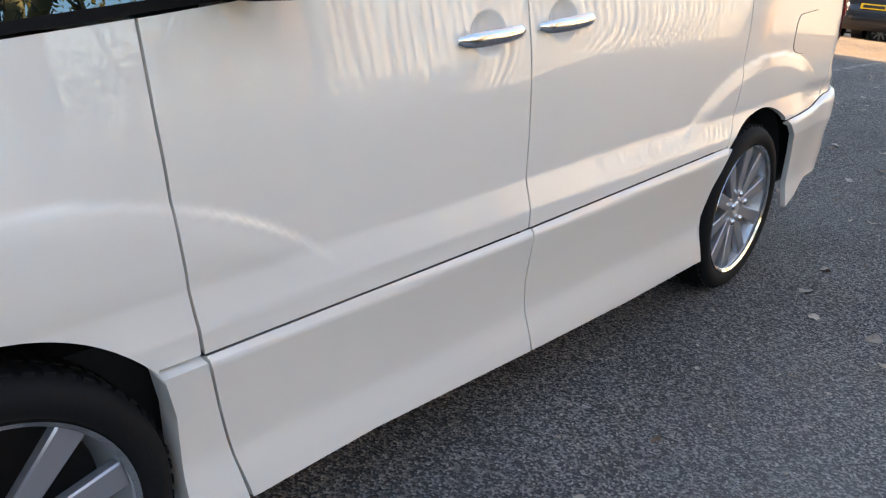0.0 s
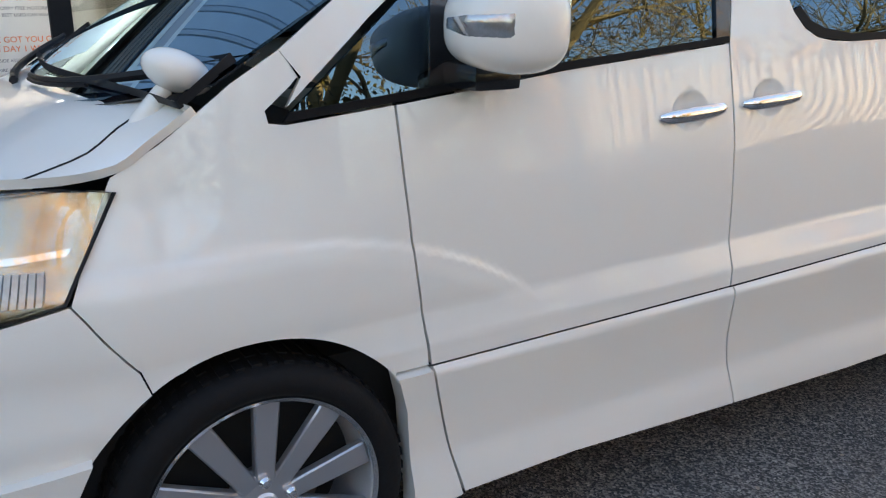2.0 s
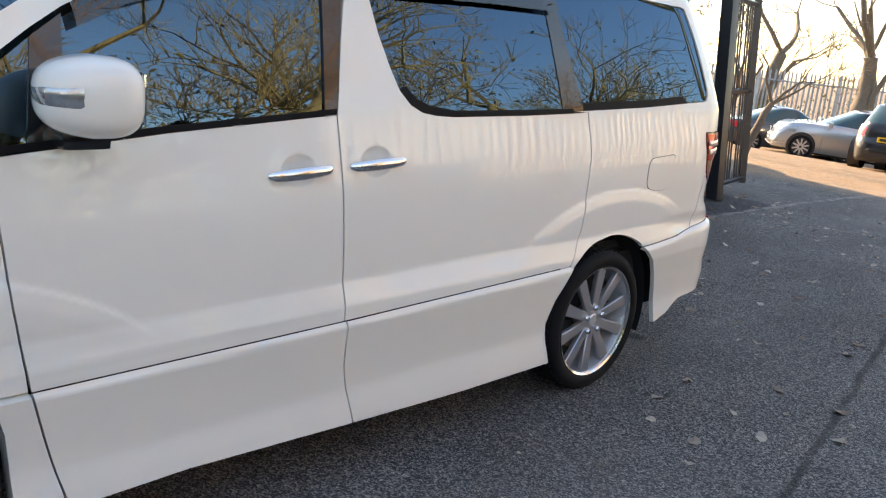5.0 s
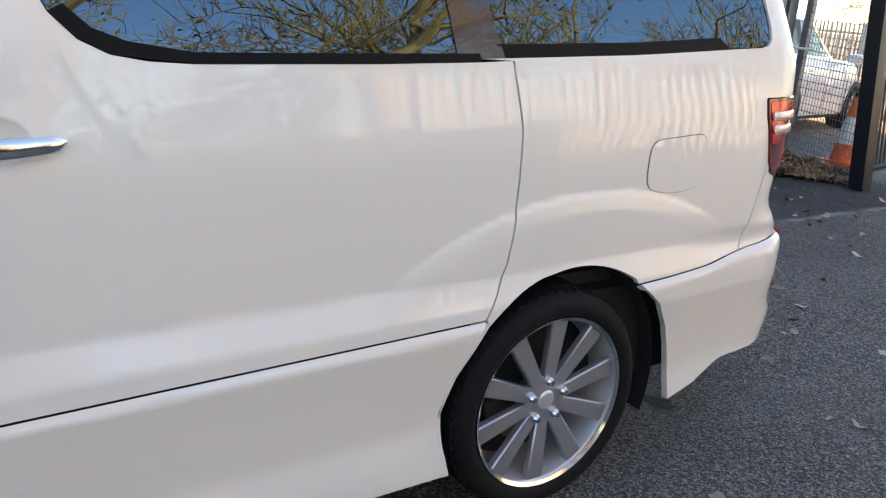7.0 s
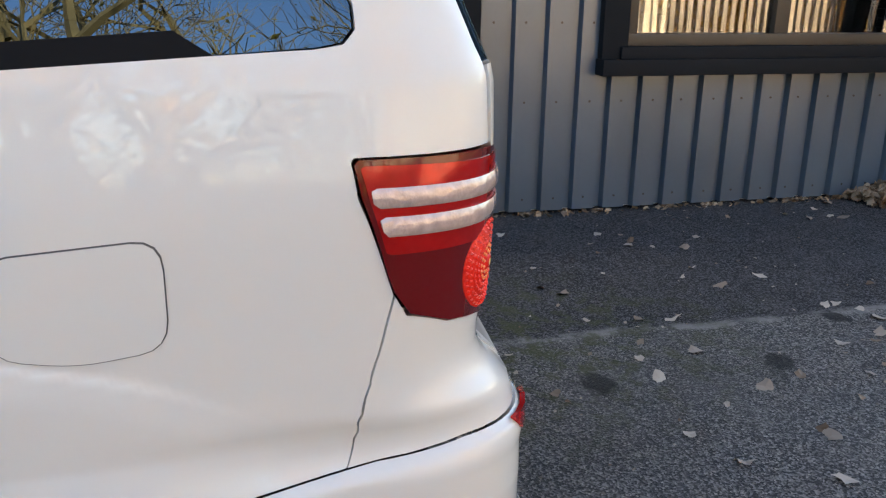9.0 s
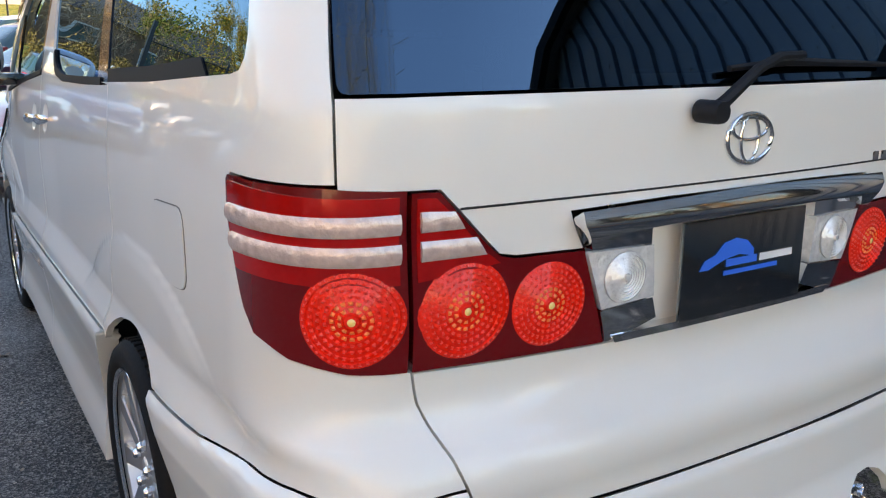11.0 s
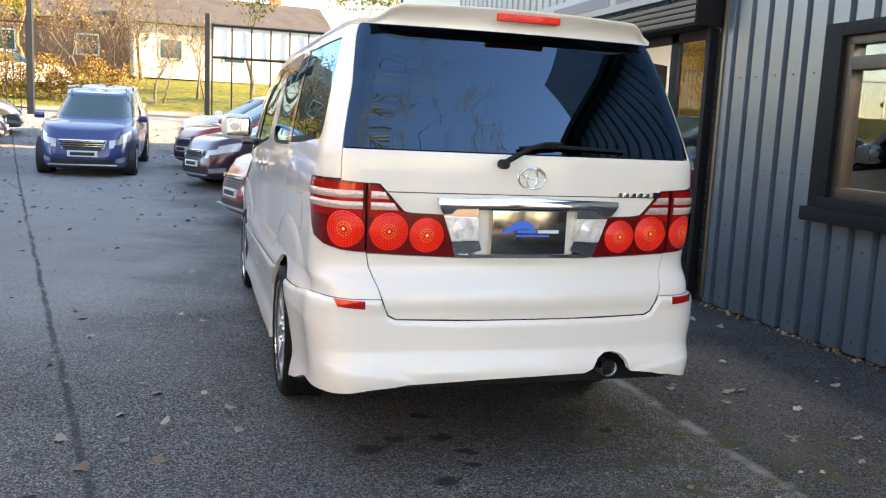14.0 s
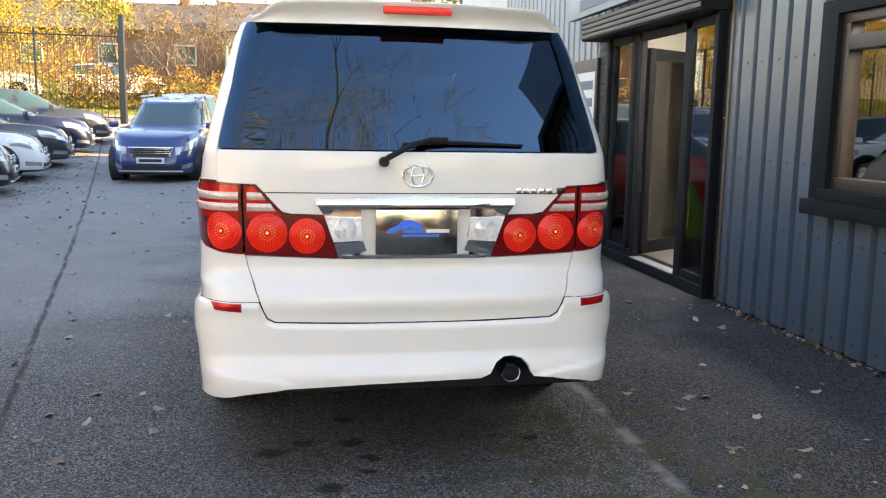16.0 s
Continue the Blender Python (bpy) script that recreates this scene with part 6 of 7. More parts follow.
def leaf_card(vv, ff, p, n, size, rnd):
    """A small folded leaf."""
    n = n.normalized()
    s = n.cross(Vector((rnd.uniform(-1, 1), rnd.uniform(-1, 1), rnd.uniform(-1, 1)))).normalized()
    t = n.cross(s)
    b = len(vv)
    vv += [p - s * size, p - t * size * 0.45 + n * size * 0.12, p + s * size, p + t * size * 0.45 + n * size * 0.12]
    ff += [(b, b + 1, b + 2), (b, b + 2, b + 3)]


def conifer(x, y, h, r, seed):
    rnd = random.Random(seed)
    t = tagged(empty("conifer"), "bright green clipped conifer in a dark pot", "shrub")
    t.matrix_basis = pose(x, y, 0)
    vv, ff = lathe([(0.0, 0.0), (0.17, 0.0), (0.20, 0.14), (0.215, 0.30), (0.20, 0.30), (0.19, 0.26), (0.0, 0.26)], 28, "z")
    link("pot", vv, ff, M["pot"], t, "dark grey planter", sharp=30)
    tube("trunk", [(0, 0, 0.25), (0, 0, h * 0.9)], [0.03, 0.01], M["bark"], t, 6)
    vv, ff = [], []
    for _ in range(4200):
        z = rnd.random() ** 1.15
        rr = r * (1 - z ** 2.2) * (0.55 + 0.45 * min(1, z * 8)) * (0.75 + 0.25 * rnd.random())
        a = rnd.uniform(0, 2 * math.pi)
        p = Vector((rr * math.cos(a), rr * math.sin(a), 0.26 + z * (h - 0.26)))
        leaf_card(vv, ff, p, Vector((math.cos(a), math.sin(a), rnd.uniform(-0.6, 0.9))) + Vector((rnd.uniform(-1, 1), rnd.uniform(-1, 1), rnd.uniform(-1, 1))) * 0.7, rnd.uniform(0.012, 0.026), rnd)
    link("foliage", vv, ff, M["conifer"], t, smooth=False)
    return t


M["bark"] = mat("grey_brown_bark", (0.13, 0.105, 0.08), 0.9, grain=0.35, scale=18, bump=0.6, stain=0.25)
conifer(2.30, 3.86, 0.84, 0.20, 3)
# plant pot just inside the door
pl = tagged(empty("potted_plant"), "green house plant in a grey pot inside the door", "plant")
pl.matrix_basis = pose(3.42, 4.62, 0.03)
vv, ff = lathe([(0.0, 0.0), (0.13, 0.0), (0.16, 0.25), (0.15, 0.25), (0.14, 0.22), (0.0, 0.22)], 24, "z")
link("pot", vv, ff, M["terracotta_grey"], pl, "grey pot", sharp=30)
rnd = random.Random(8)
vv, ff = [], []
for _ in range(220):
    a = rnd.uniform(0, 2 * math.pi)
    rr = 0.22 * rnd.random() ** 0.6
    leaf_card(vv, ff, Vector((rr * math.cos(a), rr * math.sin(a), 0.26 + 0.2 * rnd.random() * (1 - rr * 2))), Vector((math.cos(a), math.sin(a), 1.2)), rnd.uniform(0.03, 0.06), rnd)
link("foliage", vv, ff, M["leaf_green"], pl, smooth=False)

# ---- gate, mesh fence and cone behind the van ----
M["black_steel"] = mat("black_painted_steel", (0.014, 0.016, 0.02), 0.35, grain=0.15, scale=40, stain=0.25)
M["galvanised"] = mat("galvanised_steel", (0.24, 0.25, 0.26), 0.5, 0.6, grain=0.1, scale=30, stain=0.15)


def bar_between(name, a, c, r, parent, material, square=True):
    return tube(name, [a, c], r, material, parent, 4 if square else 8)


gp = tagged(empty("gate_post"), "tall black steel gate post", "gate post")
bm = boxed(1.50, 1.64, -5.82, -5.68, 0, 2.30, 0.006)
for q in bm.verts:
    q.co.x += 0.10 * q.co.z
part("post", bm, M["black_steel"], gp)
gl = tagged(empty("steel_gate"), "open black steel gate with upright bars", "gate")
g0, g1 = Vector((1.63, -5.95, 0)), Vector((1.80, -6.86, 0))
way = (g1 - g0)
for t in (0, 1):
    p = g0 + way * t
    bar_between("gate_stile", p + Vector((0.008, 0, 0.08)), p + Vector((0.22, 0, 2.28)), 0.05, gl, M["black_steel"])
for z in (0.15, 1.2, 2.22):
    bar_between("gate_rail", g0 + Vector((0.1 * z, 0, z)), g1 + Vector((0.1 * z, 0, z)), 0.035, gl, M["black_steel"])
for k in range(1, 10):
    if k != 5:
        p = g0 + way * (k / 10)
        bar_between("gate_bar", p + Vector((0.015, 0, 0.15)), p + Vector((0.222, 0, 2.22)), 0.012, gl, M["black_steel"])
mf = tagged(empty("mesh_fence"), "grey wire mesh fence panel with a steel post", "fence")
f0, f1 = Vector((2.86, -6.42, 0)), Vector((1.66, -5.80, 0))
part("post", boxed(2.83, 2.90, -6.48, -6.41, 0, 2.4, 0.005), M["galvanised"], mf)
wire = tube("upright_wire", [f0 + Vector((0, 0, 0.05)), f0 + Vector((0, 0, 2.2))], 0.0025, M["galvanised"], mf, 4)
for k in range(1, 26):
    w = new("upright_wire", wire.data)
    w.parent = mf
    w.location = (f1 - f0) * (k / 25)
wire = tube("cross_wire", [f0 + Vector((0, 0, 0.08)), f1 + Vector((0, 0, 0.08))], 0.0035, M["galvanised"], mf, 4)
for k in range(1, 30):
    w = new("cross_wire", wire.data)
    w.parent = mf
    w.location = (0, 0, k * 0.0735)

# outdoor tap at the corner of the wall
tap = tagged(empty("tap"), "white outdoor tap with an orange valve on the wall", "tap")
tube("pipe", [(2.95, -6.18, 1.12), (2.86, -6.20, 1.12), (2.80, -6.24, 1.125), (2.70, -6.34, 1.12)], 0.012, M["plate_white"], tap, 8)
tube("valve", [(2.83, -6.22, 1.085), (2.83, -6.22, 1.12), (2.84, -6.22, 1.15)], [0.022, 0.024, 0.016], M["orange_lens"], tap, 10)
M["cone_orange"] = mat("orange_cone_plastic", (0.80, 0.13, 0.03), 0.5, grain=0.08, scale=30, stain=0.2)
M["cone_white"] = mat("white_cone_sleeve", (0.70, 0.70, 0.68), 0.4, grain=0.05, scale=30, stain=0.2)
cone = tagged(empty("traffic_cone"), "orange and white traffic cone behind the mesh fence", "traffic cone")
cone.matrix_basis = pose(2.42, -6.85, -0.01)
part("base", boxed(-0.19, 0.19, -0.19, 0.19, 0.0, 0.04, 0.01), M["cone_orange"], cone)
for nm, r0, z0, r1, z1, mm in (("lower_band", 0.145, 0.04, 0.112, 0.22, "cone_orange"), ("white_sleeve", 0.112, 0.22, 0.062, 0.50, "cone_white"), ("top_band", 0.062, 0.50, 0.030, 0.70, "cone_orange")):
    vv, ff = lathe([(r0, z0), (r1, z1)], 28, "z")
    link(nm, vv, ff, M[mm], cone)
vv, ff = lathe([(0.030, 0.70), (0.026, 0.74), (0.0, 0.74)], 20, "z")
link("tip", vv, ff, M["black_plastic"], cone, sharp=30)

# ---- fallen leaves ----
M["dead_leaf"] = random_tint(mat("fallen_leaf", (0.3, 0.2, 0.1), 0.7), (0.09, 0.045, 0.02), (0.40, 0.29, 0.19))
M["pale_leaf"] = random_tint(mat("pale_fallen_leaf", (0.4, 0.35, 0.3), 0.65), (0.13, 0.075, 0.04), (0.44, 0.385, 0.32))


def fallen(vv, ff, p, size, rnd, tilt=0.3):
    """A curled leaf with a ragged outline lying on the ground."""
    a0 = rnd.uniform(0, 2 * math.pi)
    q = Euler((rnd.gauss(0, tilt), rnd.gauss(0, tilt), a0)).to_matrix()
    b = len(vv)
    n = 10
    vv.append(p + q @ Vector((0, 0, 0.004)))
    for k in range(n):
        a = 2 * math.pi * k / n
        r = size * rnd.uniform(0.62, 1.08) * (1 + 0.12 * math.cos(5 * a))
        vv.append(p + q @ Vector((r * math.cos(a), r * 0.8 * math.sin(a), 0.012 * math.cos(2 * a) * rnd.uniform(0, 0.9) * size / 0.04)) + Vector((0, 0, 0.006)))
    for k in range(n):
        ff.append((b, b + 1 + k, b + 1 + (k + 1) % n))


rnd = random.Random(21)
vv, ff = [], []
for _ in range(1000):
    x, y = rnd.uniform(-7, 2.9), rnd.uniform(-9.5, 12)
    if abs(x) < 1.0 and -1.2 < y < 3.8:
        continue
    if y > -1.5 and x < 1.0 and rnd.random() < 0.45:
        continue
    fallen(vv, ff, Vector((x, y, gz(y) + 0.002)), rnd.uniform(0.016, 0.046), rnd, 0.22)
for _ in range(150):
    # paler ones behind the van
    x, y = rnd.uniform(-2.6, 1.6), rnd.uniform(-6.5, 0.6)
    if x > -1.05 and y > -1.3:
        continue
    fallen(vv, ff, Vector((x, y, 0.003)), rnd.uniform(0.022, 0.048), rnd, 0.2)
for _ in range(900):
    # crumbs of broken leaf
    x, y = rnd.uniform(-4.5, 2.9), rnd.uniform(-7.0, 6.0)
    if abs(x) < 0.95 and -1.2 < y < 3.8:
        continue
    fallen(vv, ff, Vector((x, y, gz(y) + 0.002)), rnd.uniform(0.005, 0.013), rnd, 0.25)
for _ in range(2600):
    # frosty litter far up the yard
    x, y = rnd.uniform(-9, -0.5), rnd.uniform(7, 24)
    if rnd.random() < 0.75 and x > -4.6 and y < 16:
        continue
    fallen(vv, ff, Vector((x, y, gz(y) + 0.002)), rnd.uniform(0.025, 0.05), rnd, 0.2)
tagged(link("fallen_leaves", vv, ff, M["pale_leaf"], smooth=False), "curled brown leaves scattered over the tarmac", "leaves", kind="stuff")
vv, ff = [], []
for _ in range(2600):
    t = rnd.random()
    c = Vector((2.85, -4.95, 0)).lerp(Vector((1.95, -5.85, 0)), t)
    h = 0.20 * (1 - abs(2 * t - 0.9) ** 2.0 * 0.8)
    a, r = rnd.uniform(0, 2 * math.pi), 0.34 * rnd.random() ** 0.5
    z = max(0.0, h * (1 - (r / 0.40) ** 2)) * rnd.random() ** 0.25
    x = c.x + r * math.cos(a) * 1.0 + 0.05
    if x > 2.93:
        x = 2.93 - rnd.random() * 0.1
    fallen(vv, ff, Vector((x, c.y + r * math.sin(a) * 1.1 - 0.15, z + 0.004)), rnd.uniform(0.03, 0.055), rnd, 0.7)
for _ in range(700):
    # thin drift along the foot of the wall
    y = -5.2 + 7.15 * rnd.random()
    if rnd.random() > 0.35 + 0.6 * math.sin(3.1 * y) ** 2:
        continue
    fallen(vv, ff, Vector((2.95 - abs(rnd.gauss(0, 0.035)), y, 0.006)), rnd.uniform(0.006, 0.030), rnd, 0.5)
tagged(link("leaf_pile", vv, ff, M["dead_leaf"], smooth=False), "heap of dead brown leaves against the fence", "leaf pile", kind="stuff")


# ---- parked cars ----
def paint(name, color, metal=0.3):
    return mat(name, color, 0.3, metal, coat=1.0, grain=0.03, scale=200, stain=0.05)


M["car_rim"] = mat("car_alloy", (0.55, 0.56, 0.58), 0.3, 0.8)
M["car_trim"] = mat("dark_car_trim", (0.02, 0.02, 0.022), 0.5)
M["car_lamp"] = mat("car_headlamp", (0.42, 0.43, 0.42), 0.14, 0.5, coat=1.0, grain=0.4, scale=30)
M["rail_silver"] = mat("silver_rail", (0.65, 0.65, 0.66), 0.3, 0.8)
M["car_glass"] = mat("car_window", (0.035, 0.075, 0.085), 0.05, coat=0.35, spec=0.35)
M["car_tail"] = mat("car_tail_lamp", (0.55, 0.012, 0.01), 0.2, coat=0.6)

# cowl, roof front, roof rear and glass base rear as fractions of the half length; bonnet and tail height
SHAPES = {
    "hatch": (0.44, 0.02, -0.74, -0.93, 0.51, 0.65, 0.72),
    "suv": (0.44, -0.02, -0.78, -0.94, 0.52, 0.65, 0.72),
    "estate": (0.44, 0.06, -0.82, -0.95, 0.49, 0.62, 0.75),
    "coupe": (0.40, 0.02, -0.36, -0.74, 0.50, 0.64, 0.71),
}


def ring(hw, y0, y1, n, count):
    """A rounded-rectangle outline between y0 and y1."""
    out = []
    for k in range(count):
        a = 2 * math.pi * (k + 0.5) / count
        c, s = math.cos(a), math.sin(a)
        x = hw * math.copysign(abs(c) ** (2 / n), c)
        y = (y0 + y1) / 2 + (y1 - y0) / 2 * math.copysign(abs(s) ** (2 / n), s)
        out.append((x, y))
    return out


def parked_car(label, at, heading, size, color_mat, shape="hatch", rails=False, wheel_r=0.315, plate_rear="plate_yellow"):
    """A parked car of given length, width and height; its nose points along heading (degrees, 0 is +y)."""
    L, W, H = size
    c = tagged(empty("car"), label, "car", "parked cars")
    c.matrix_basis = pose(at[0], at[1], gz(at[1]), math.degrees(math.atan((gz(at[1] + 1) - gz(at[1] - 1)) / 2)) * math.cos(radians(heading)), 0, heading)
    cowl, rf, rr, gr, hn, ht, rw = SHAPES[shape]
    hl, hw, N = L / 2, W / 2, 96

    def top(y):
        q = y / hl
        return H * curve_at((-1.0, -0.8, 0.0, cowl, 0.75, 0.92, 1.0), (ht - 0.015, ht, 0.635, 0.64, 0.605, hn + 0.02, hn - 0.03), q)
    ks = [i / 16 for i in range(17)]
    verts, info = [], []
    for k in ks:
        w = hw * curve_at((0, 0.08, 0.3, 0.62, 0.80, 0.93, 1.0), (0.90, 0.955, 0.985, 1.0, 0.985, 0.955, 0.925), k)
        yf = hl * curve_at((0, 0.12, 0.35, 0.6, 0.85, 1.0), (0.95, 0.995, 1.0, 0.985, 0.945, 0.90), k)
        yr = -hl * curve_at((0, 0.12, 0.35, 0.55, 0.62, 0.8, 1.0), (0.96, 0.995, 1.0, 0.99, 0.97, 0.962, 0.945), k)
        for x, y in ring(w, yr, yf, 5.2, N):
            taper = 1 - 0.07 * smooth(0.55, 1.0, y / hl) - 0.05 * smooth(-0.6, -1.0, y / hl)
            verts.append(Vector((x * taper, y, 0.17 + (top(y) - 0.17) * k)))
            info.append((k, x / w, y / hl))
    groups = {}

    def put(name, f):
        groups.setdefault(name, []).append(f)
    for i in range(16):
        for j in range(N):
            f = (i * N + j, i * N + (j + 1) % N, (i + 1) * N + (j + 1) % N, (i + 1) * N + j)
            k = (ks[i] + ks[i + 1]) / 2
            x = sum(info[q][1] for q in f) / 4
            y = sum(info[q][2] for q in f) / 4
            side = "left" if x < 0 else "right"
            if y > 0.72 and 0.52 + 0.20 * abs(x) < k < 0.72 + 0.16 * abs(x) and abs(x) > 0.56:
                put("headlamp " + side, f)
            elif y > 0.9 and 0.58 < k < 0.80 and abs(x) < 0.44:
                put("grille", f)
            elif y > 0.9 and 0.10 < k < 0.30 and abs(x) < 0.66:
                put("front_intake", f)
            elif y > 0.85 and 0.16 < k < 0.30 and 0.72 < abs(x) < 0.9:
                put("fog_lamp " + side, f)
            elif y < -0.80 and 0.66 < k < 0.94 and abs(x) > 0.66:
                put("tail_lamp " + side, f)
            elif y < -0.9 and 0.02 < k < 0.16 and abs(x) < 0.75:
                put("rear_diffuser", f)
            elif k < 0.07:
                put("sill_trim", f)
            else:
                put("body", f)
    # deck from the shoulder inwards
    base = len(verts)
    for q in (0.96, 0.90, 0.6, 0.25):
        for v in verts[16 * N:17 * N]:
            y = v.y * (q if q < 0.9 else q)
            verts.append(Vector((v.x * q, y, max(top(y), v.z) + 0.025 * (1 - q) ** 0.5)))
    rows = [16 * N] + [base + i * N for i in range(4)]
    for a, b in zip(rows[:-1], rows[1:]):
        for j in range(N):
            put("body", (a + j, a + (j + 1) % N, b + (j + 1) % N, b + j))
    put("body", tuple(rows[-1] + j for j in range(N)))
    put("body", tuple(j for j in range(N))[::-1])
    # glasshouse
    gs = [0, 0.10, 0.3, 0.5, 0.7, 0.86, 0.93, 1.0]
    gbase = len(verts)
    ginfo = {}
    for i, k in enumerate(gs):
        w = hw * (0.905 + (rw * 1.02 - 0.905) * k) * (1.0 if k < 0.95 else 0.965)
        y0 = hl * (gr + (rr - gr) * k ** 1.25)
        y1 = hl * (cowl + (rf - cowl) * k ** 0.93)
        for j, (x, y) in enumerate(ring(w, y0, y1, 4.6, N)):
            zb = top(y) - 0.01
            zr = H * (0.985 - 0.035 * smooth(0.3, 1.0, abs(y / hl - (rf + rr) / 2) / ((rf - rr) / 2) * 0.9))
            x *= 1 - 0.10 * smooth(0.15, 0.9, abs(y - (y0 + y1) / 2) / (y1 - y0) * 2) * (0.4 + 0.6 * k)
            verts.append(Vector((x, y, zb + (zr - zb) * (k ** 0.92))))
            ginfo[gbase + i * N + j] = (k, x / w, (y - y0) / (y1 - y0), y / hl)
    for i in range(len(gs) - 1):
        for j in range(N):
            f = tuple(gbase + q for q in (i * N + j, i * N + (j + 1) % N, (i + 1) * N + (j + 1) % N, (i + 1) * N + j))
            k = sum(ginfo[q][0] for q in f) / 4
            x = sum(ginfo[q][1] for q in f) / 4
            t = sum(ginfo[q][2] for q in f) / 4
            y = sum(ginfo[q][3] for q in f) / 4
            if not 0.09 < k < 0.90:
                put("body", f)
            elif t > 0.93 and abs(x) < 0.86:
                put("windscreen", f)
            elif t < 0.07 and abs(x) < 0.84:
                put("rear_window", f)
            elif abs(x) > 0.6 and 0.05 < t < 0.955:
                if abs(y + 0.06) < 0.022 or (shape != "coupe" and abs(y + 0.50) < 0.03):
                    put("pillar %d%d" % (x < 0, y < -0.3), f)
                else:
                    put("side_window " + ("left" if x < 0 else "right"), f)
            else:
                put("body", f)
    roof0 = gbase + (len(gs) - 1) * N
    last = roof0
    for q, up in ((0.92, 0.012), (0.6, 0.028), (0.2, 0.034)):
        b = len(verts)
        cy = hl * (rf + rr) / 2
        for v in verts[roof0:roof0 + N]:
            verts.append(Vector((v.x * q, cy + (v.y - cy) * q, v.z + up)))
        for j in range(N):
            put("body", (last + j, last + (j + 1) % N, b + (j + 1) % N, b + j))
        last = b
    put("body", tuple(last + j for j in range(N)))
    look_of = {"body": color_mat, "headlamp": M["car_lamp"], "grille": M["car_trim"], "front_intake": M["car_trim"], "fog_lamp": M["car_lamp"], "tail_lamp": M["car_tail"], "rear_diffuser": M["car_trim"], "sill_trim": M["car_trim"], "pillar": M["car_trim"]}
    for key, fs in groups.items():
        name = key.split()[0]
        used = sorted({k for f in fs for k in f})
        idx = {k: i for i, k in enumerate(used)}
        link(name, [verts[k] for k in used], [tuple(idx[k] for k in f) for f in fs], look_of.get(name, M["car_glass"]), c, sharp=42)
    # wheels in dark arches
    for yf in (-0.62, 0.63):
        for s in (-1, 1):
            y = yf * hl
            vv, ff = lathe([(0.0, 0.004), (wheel_r + 0.045, 0.004), (wheel_r + 0.045, -0.25)], 28)
            ob = link("wheel_arch", vv, ff, M["car_trim"], c, sharp=30)
            ob.matrix_basis = pose(s * (hw - 0.004), y, wheel_r + 0.02, 0, 0, 0 if s > 0 else 180)
            w = empty("wheel")
            w.parent = c
            w.matrix_basis = pose(s * (hw - 0.02), y, wheel_r, 0, 0, 0 if s > 0 else 180)
            vv, ff = lathe([(wheel_r * 0.70, 0.02), (wheel_r * 0.8, 0.035), (wheel_r * 0.95, 0.03), (wheel_r, 0.0), (wheel_r, -0.16), (wheel_r * 0.9, -0.19)], 28)
            link("tyre", vv, ff, M["rubber"], w, sharp=50)
            vv, ff = lathe([(wheel_r * 0.72, 0.026), (wheel_r * 0.67, 0.030), (wheel_r * 0.64, 0.022), (wheel_r * 0.62, 0.012), (0.0, 0.012)], 28)
            rim = link("rim", vv, ff, M["car_trim"], w, sharp=40)
            for k in range(10):
                bm = boxed(0.012, 0.03, -0.020, 0.020, 0.03, wheel_r * 0.68, 0.005, Matrix.Rotation(2 * math.pi * k / 10, 4, "X"))
                part("spoke", bm, M["car_rim"], rim)
    # grille bars, plates and badges of the nose and tail
    for q in range(3):
        z = 0.17 + (top(hl * 0.95) - 0.17) * (0.64 + 0.06 * q)
        part("grille_bar", boxed(-W * 0.21, W * 0.21, hl * 0.955, hl * 0.99, z, z + 0.012, 0.003), M["chrome"], c)
    zg = 0.17 + (top(hl * 0.95) - 0.17) * 0.70
    hg = (top(hl * 0.95) - 0.17) * 0.115
    gy = hl * 0.985
    loop = [(-W * 0.24, zg + hg), (W * 0.24, zg + hg), (W * 0.205, zg - hg), (-W * 0.205, zg - hg), (-W * 0.24, zg + hg)]
    tube("grille_surround", [(x, gy - 0.12 * (x / hw) ** 2, z) for x, z in loop], 0.014, M["chrome"], c, 6)
    part("bumper_strip", boxed(-W * 0.34, W * 0.34, hl - 0.05, hl + 0.008, 0.235, 0.262, 0.008), M["car_rim"], c)
    zp = 0.29 * H
    pf = part("front_plate", boxed(-0.26, 0.26, hl - 0.03, hl + 0.012, zp - 0.055, zp + 0.055, 0.004), M["plate_white"], c, "white number plate with a plain bar")
    part("plate_bar", boxed(-0.21, 0.21, hl + 0.012, hl + 0.015, zp - 0.03, zp + 0.03), M["bar_dark"], pf)
    zp = (0.44 if shape != "suv" else 0.40) * H
    pr = part("rear_plate", boxed(-0.26, 0.26, -hl - 0.006, -hl + 0.06, zp - 0.055, zp + 0.055, 0.004), M[plate_rear], c, "yellow number plate with a plain bar")
    part("plate_bar", boxed(-0.21, 0.21, -hl - 0.009, -hl - 0.006, zp - 0.03, zp + 0.03), M["bar_dark"], pr)
    for s in (-1, 1):
        bm = boxed(-0.095, 0.095, -0.05, 0.06, -0.065, 0.065, 0.045, pose(s * (hw + 0.09), 0.34 * hl, 0.675 * H, 0, 0, s * 10))
        part("wing_mirror", bm, color_mat, c)
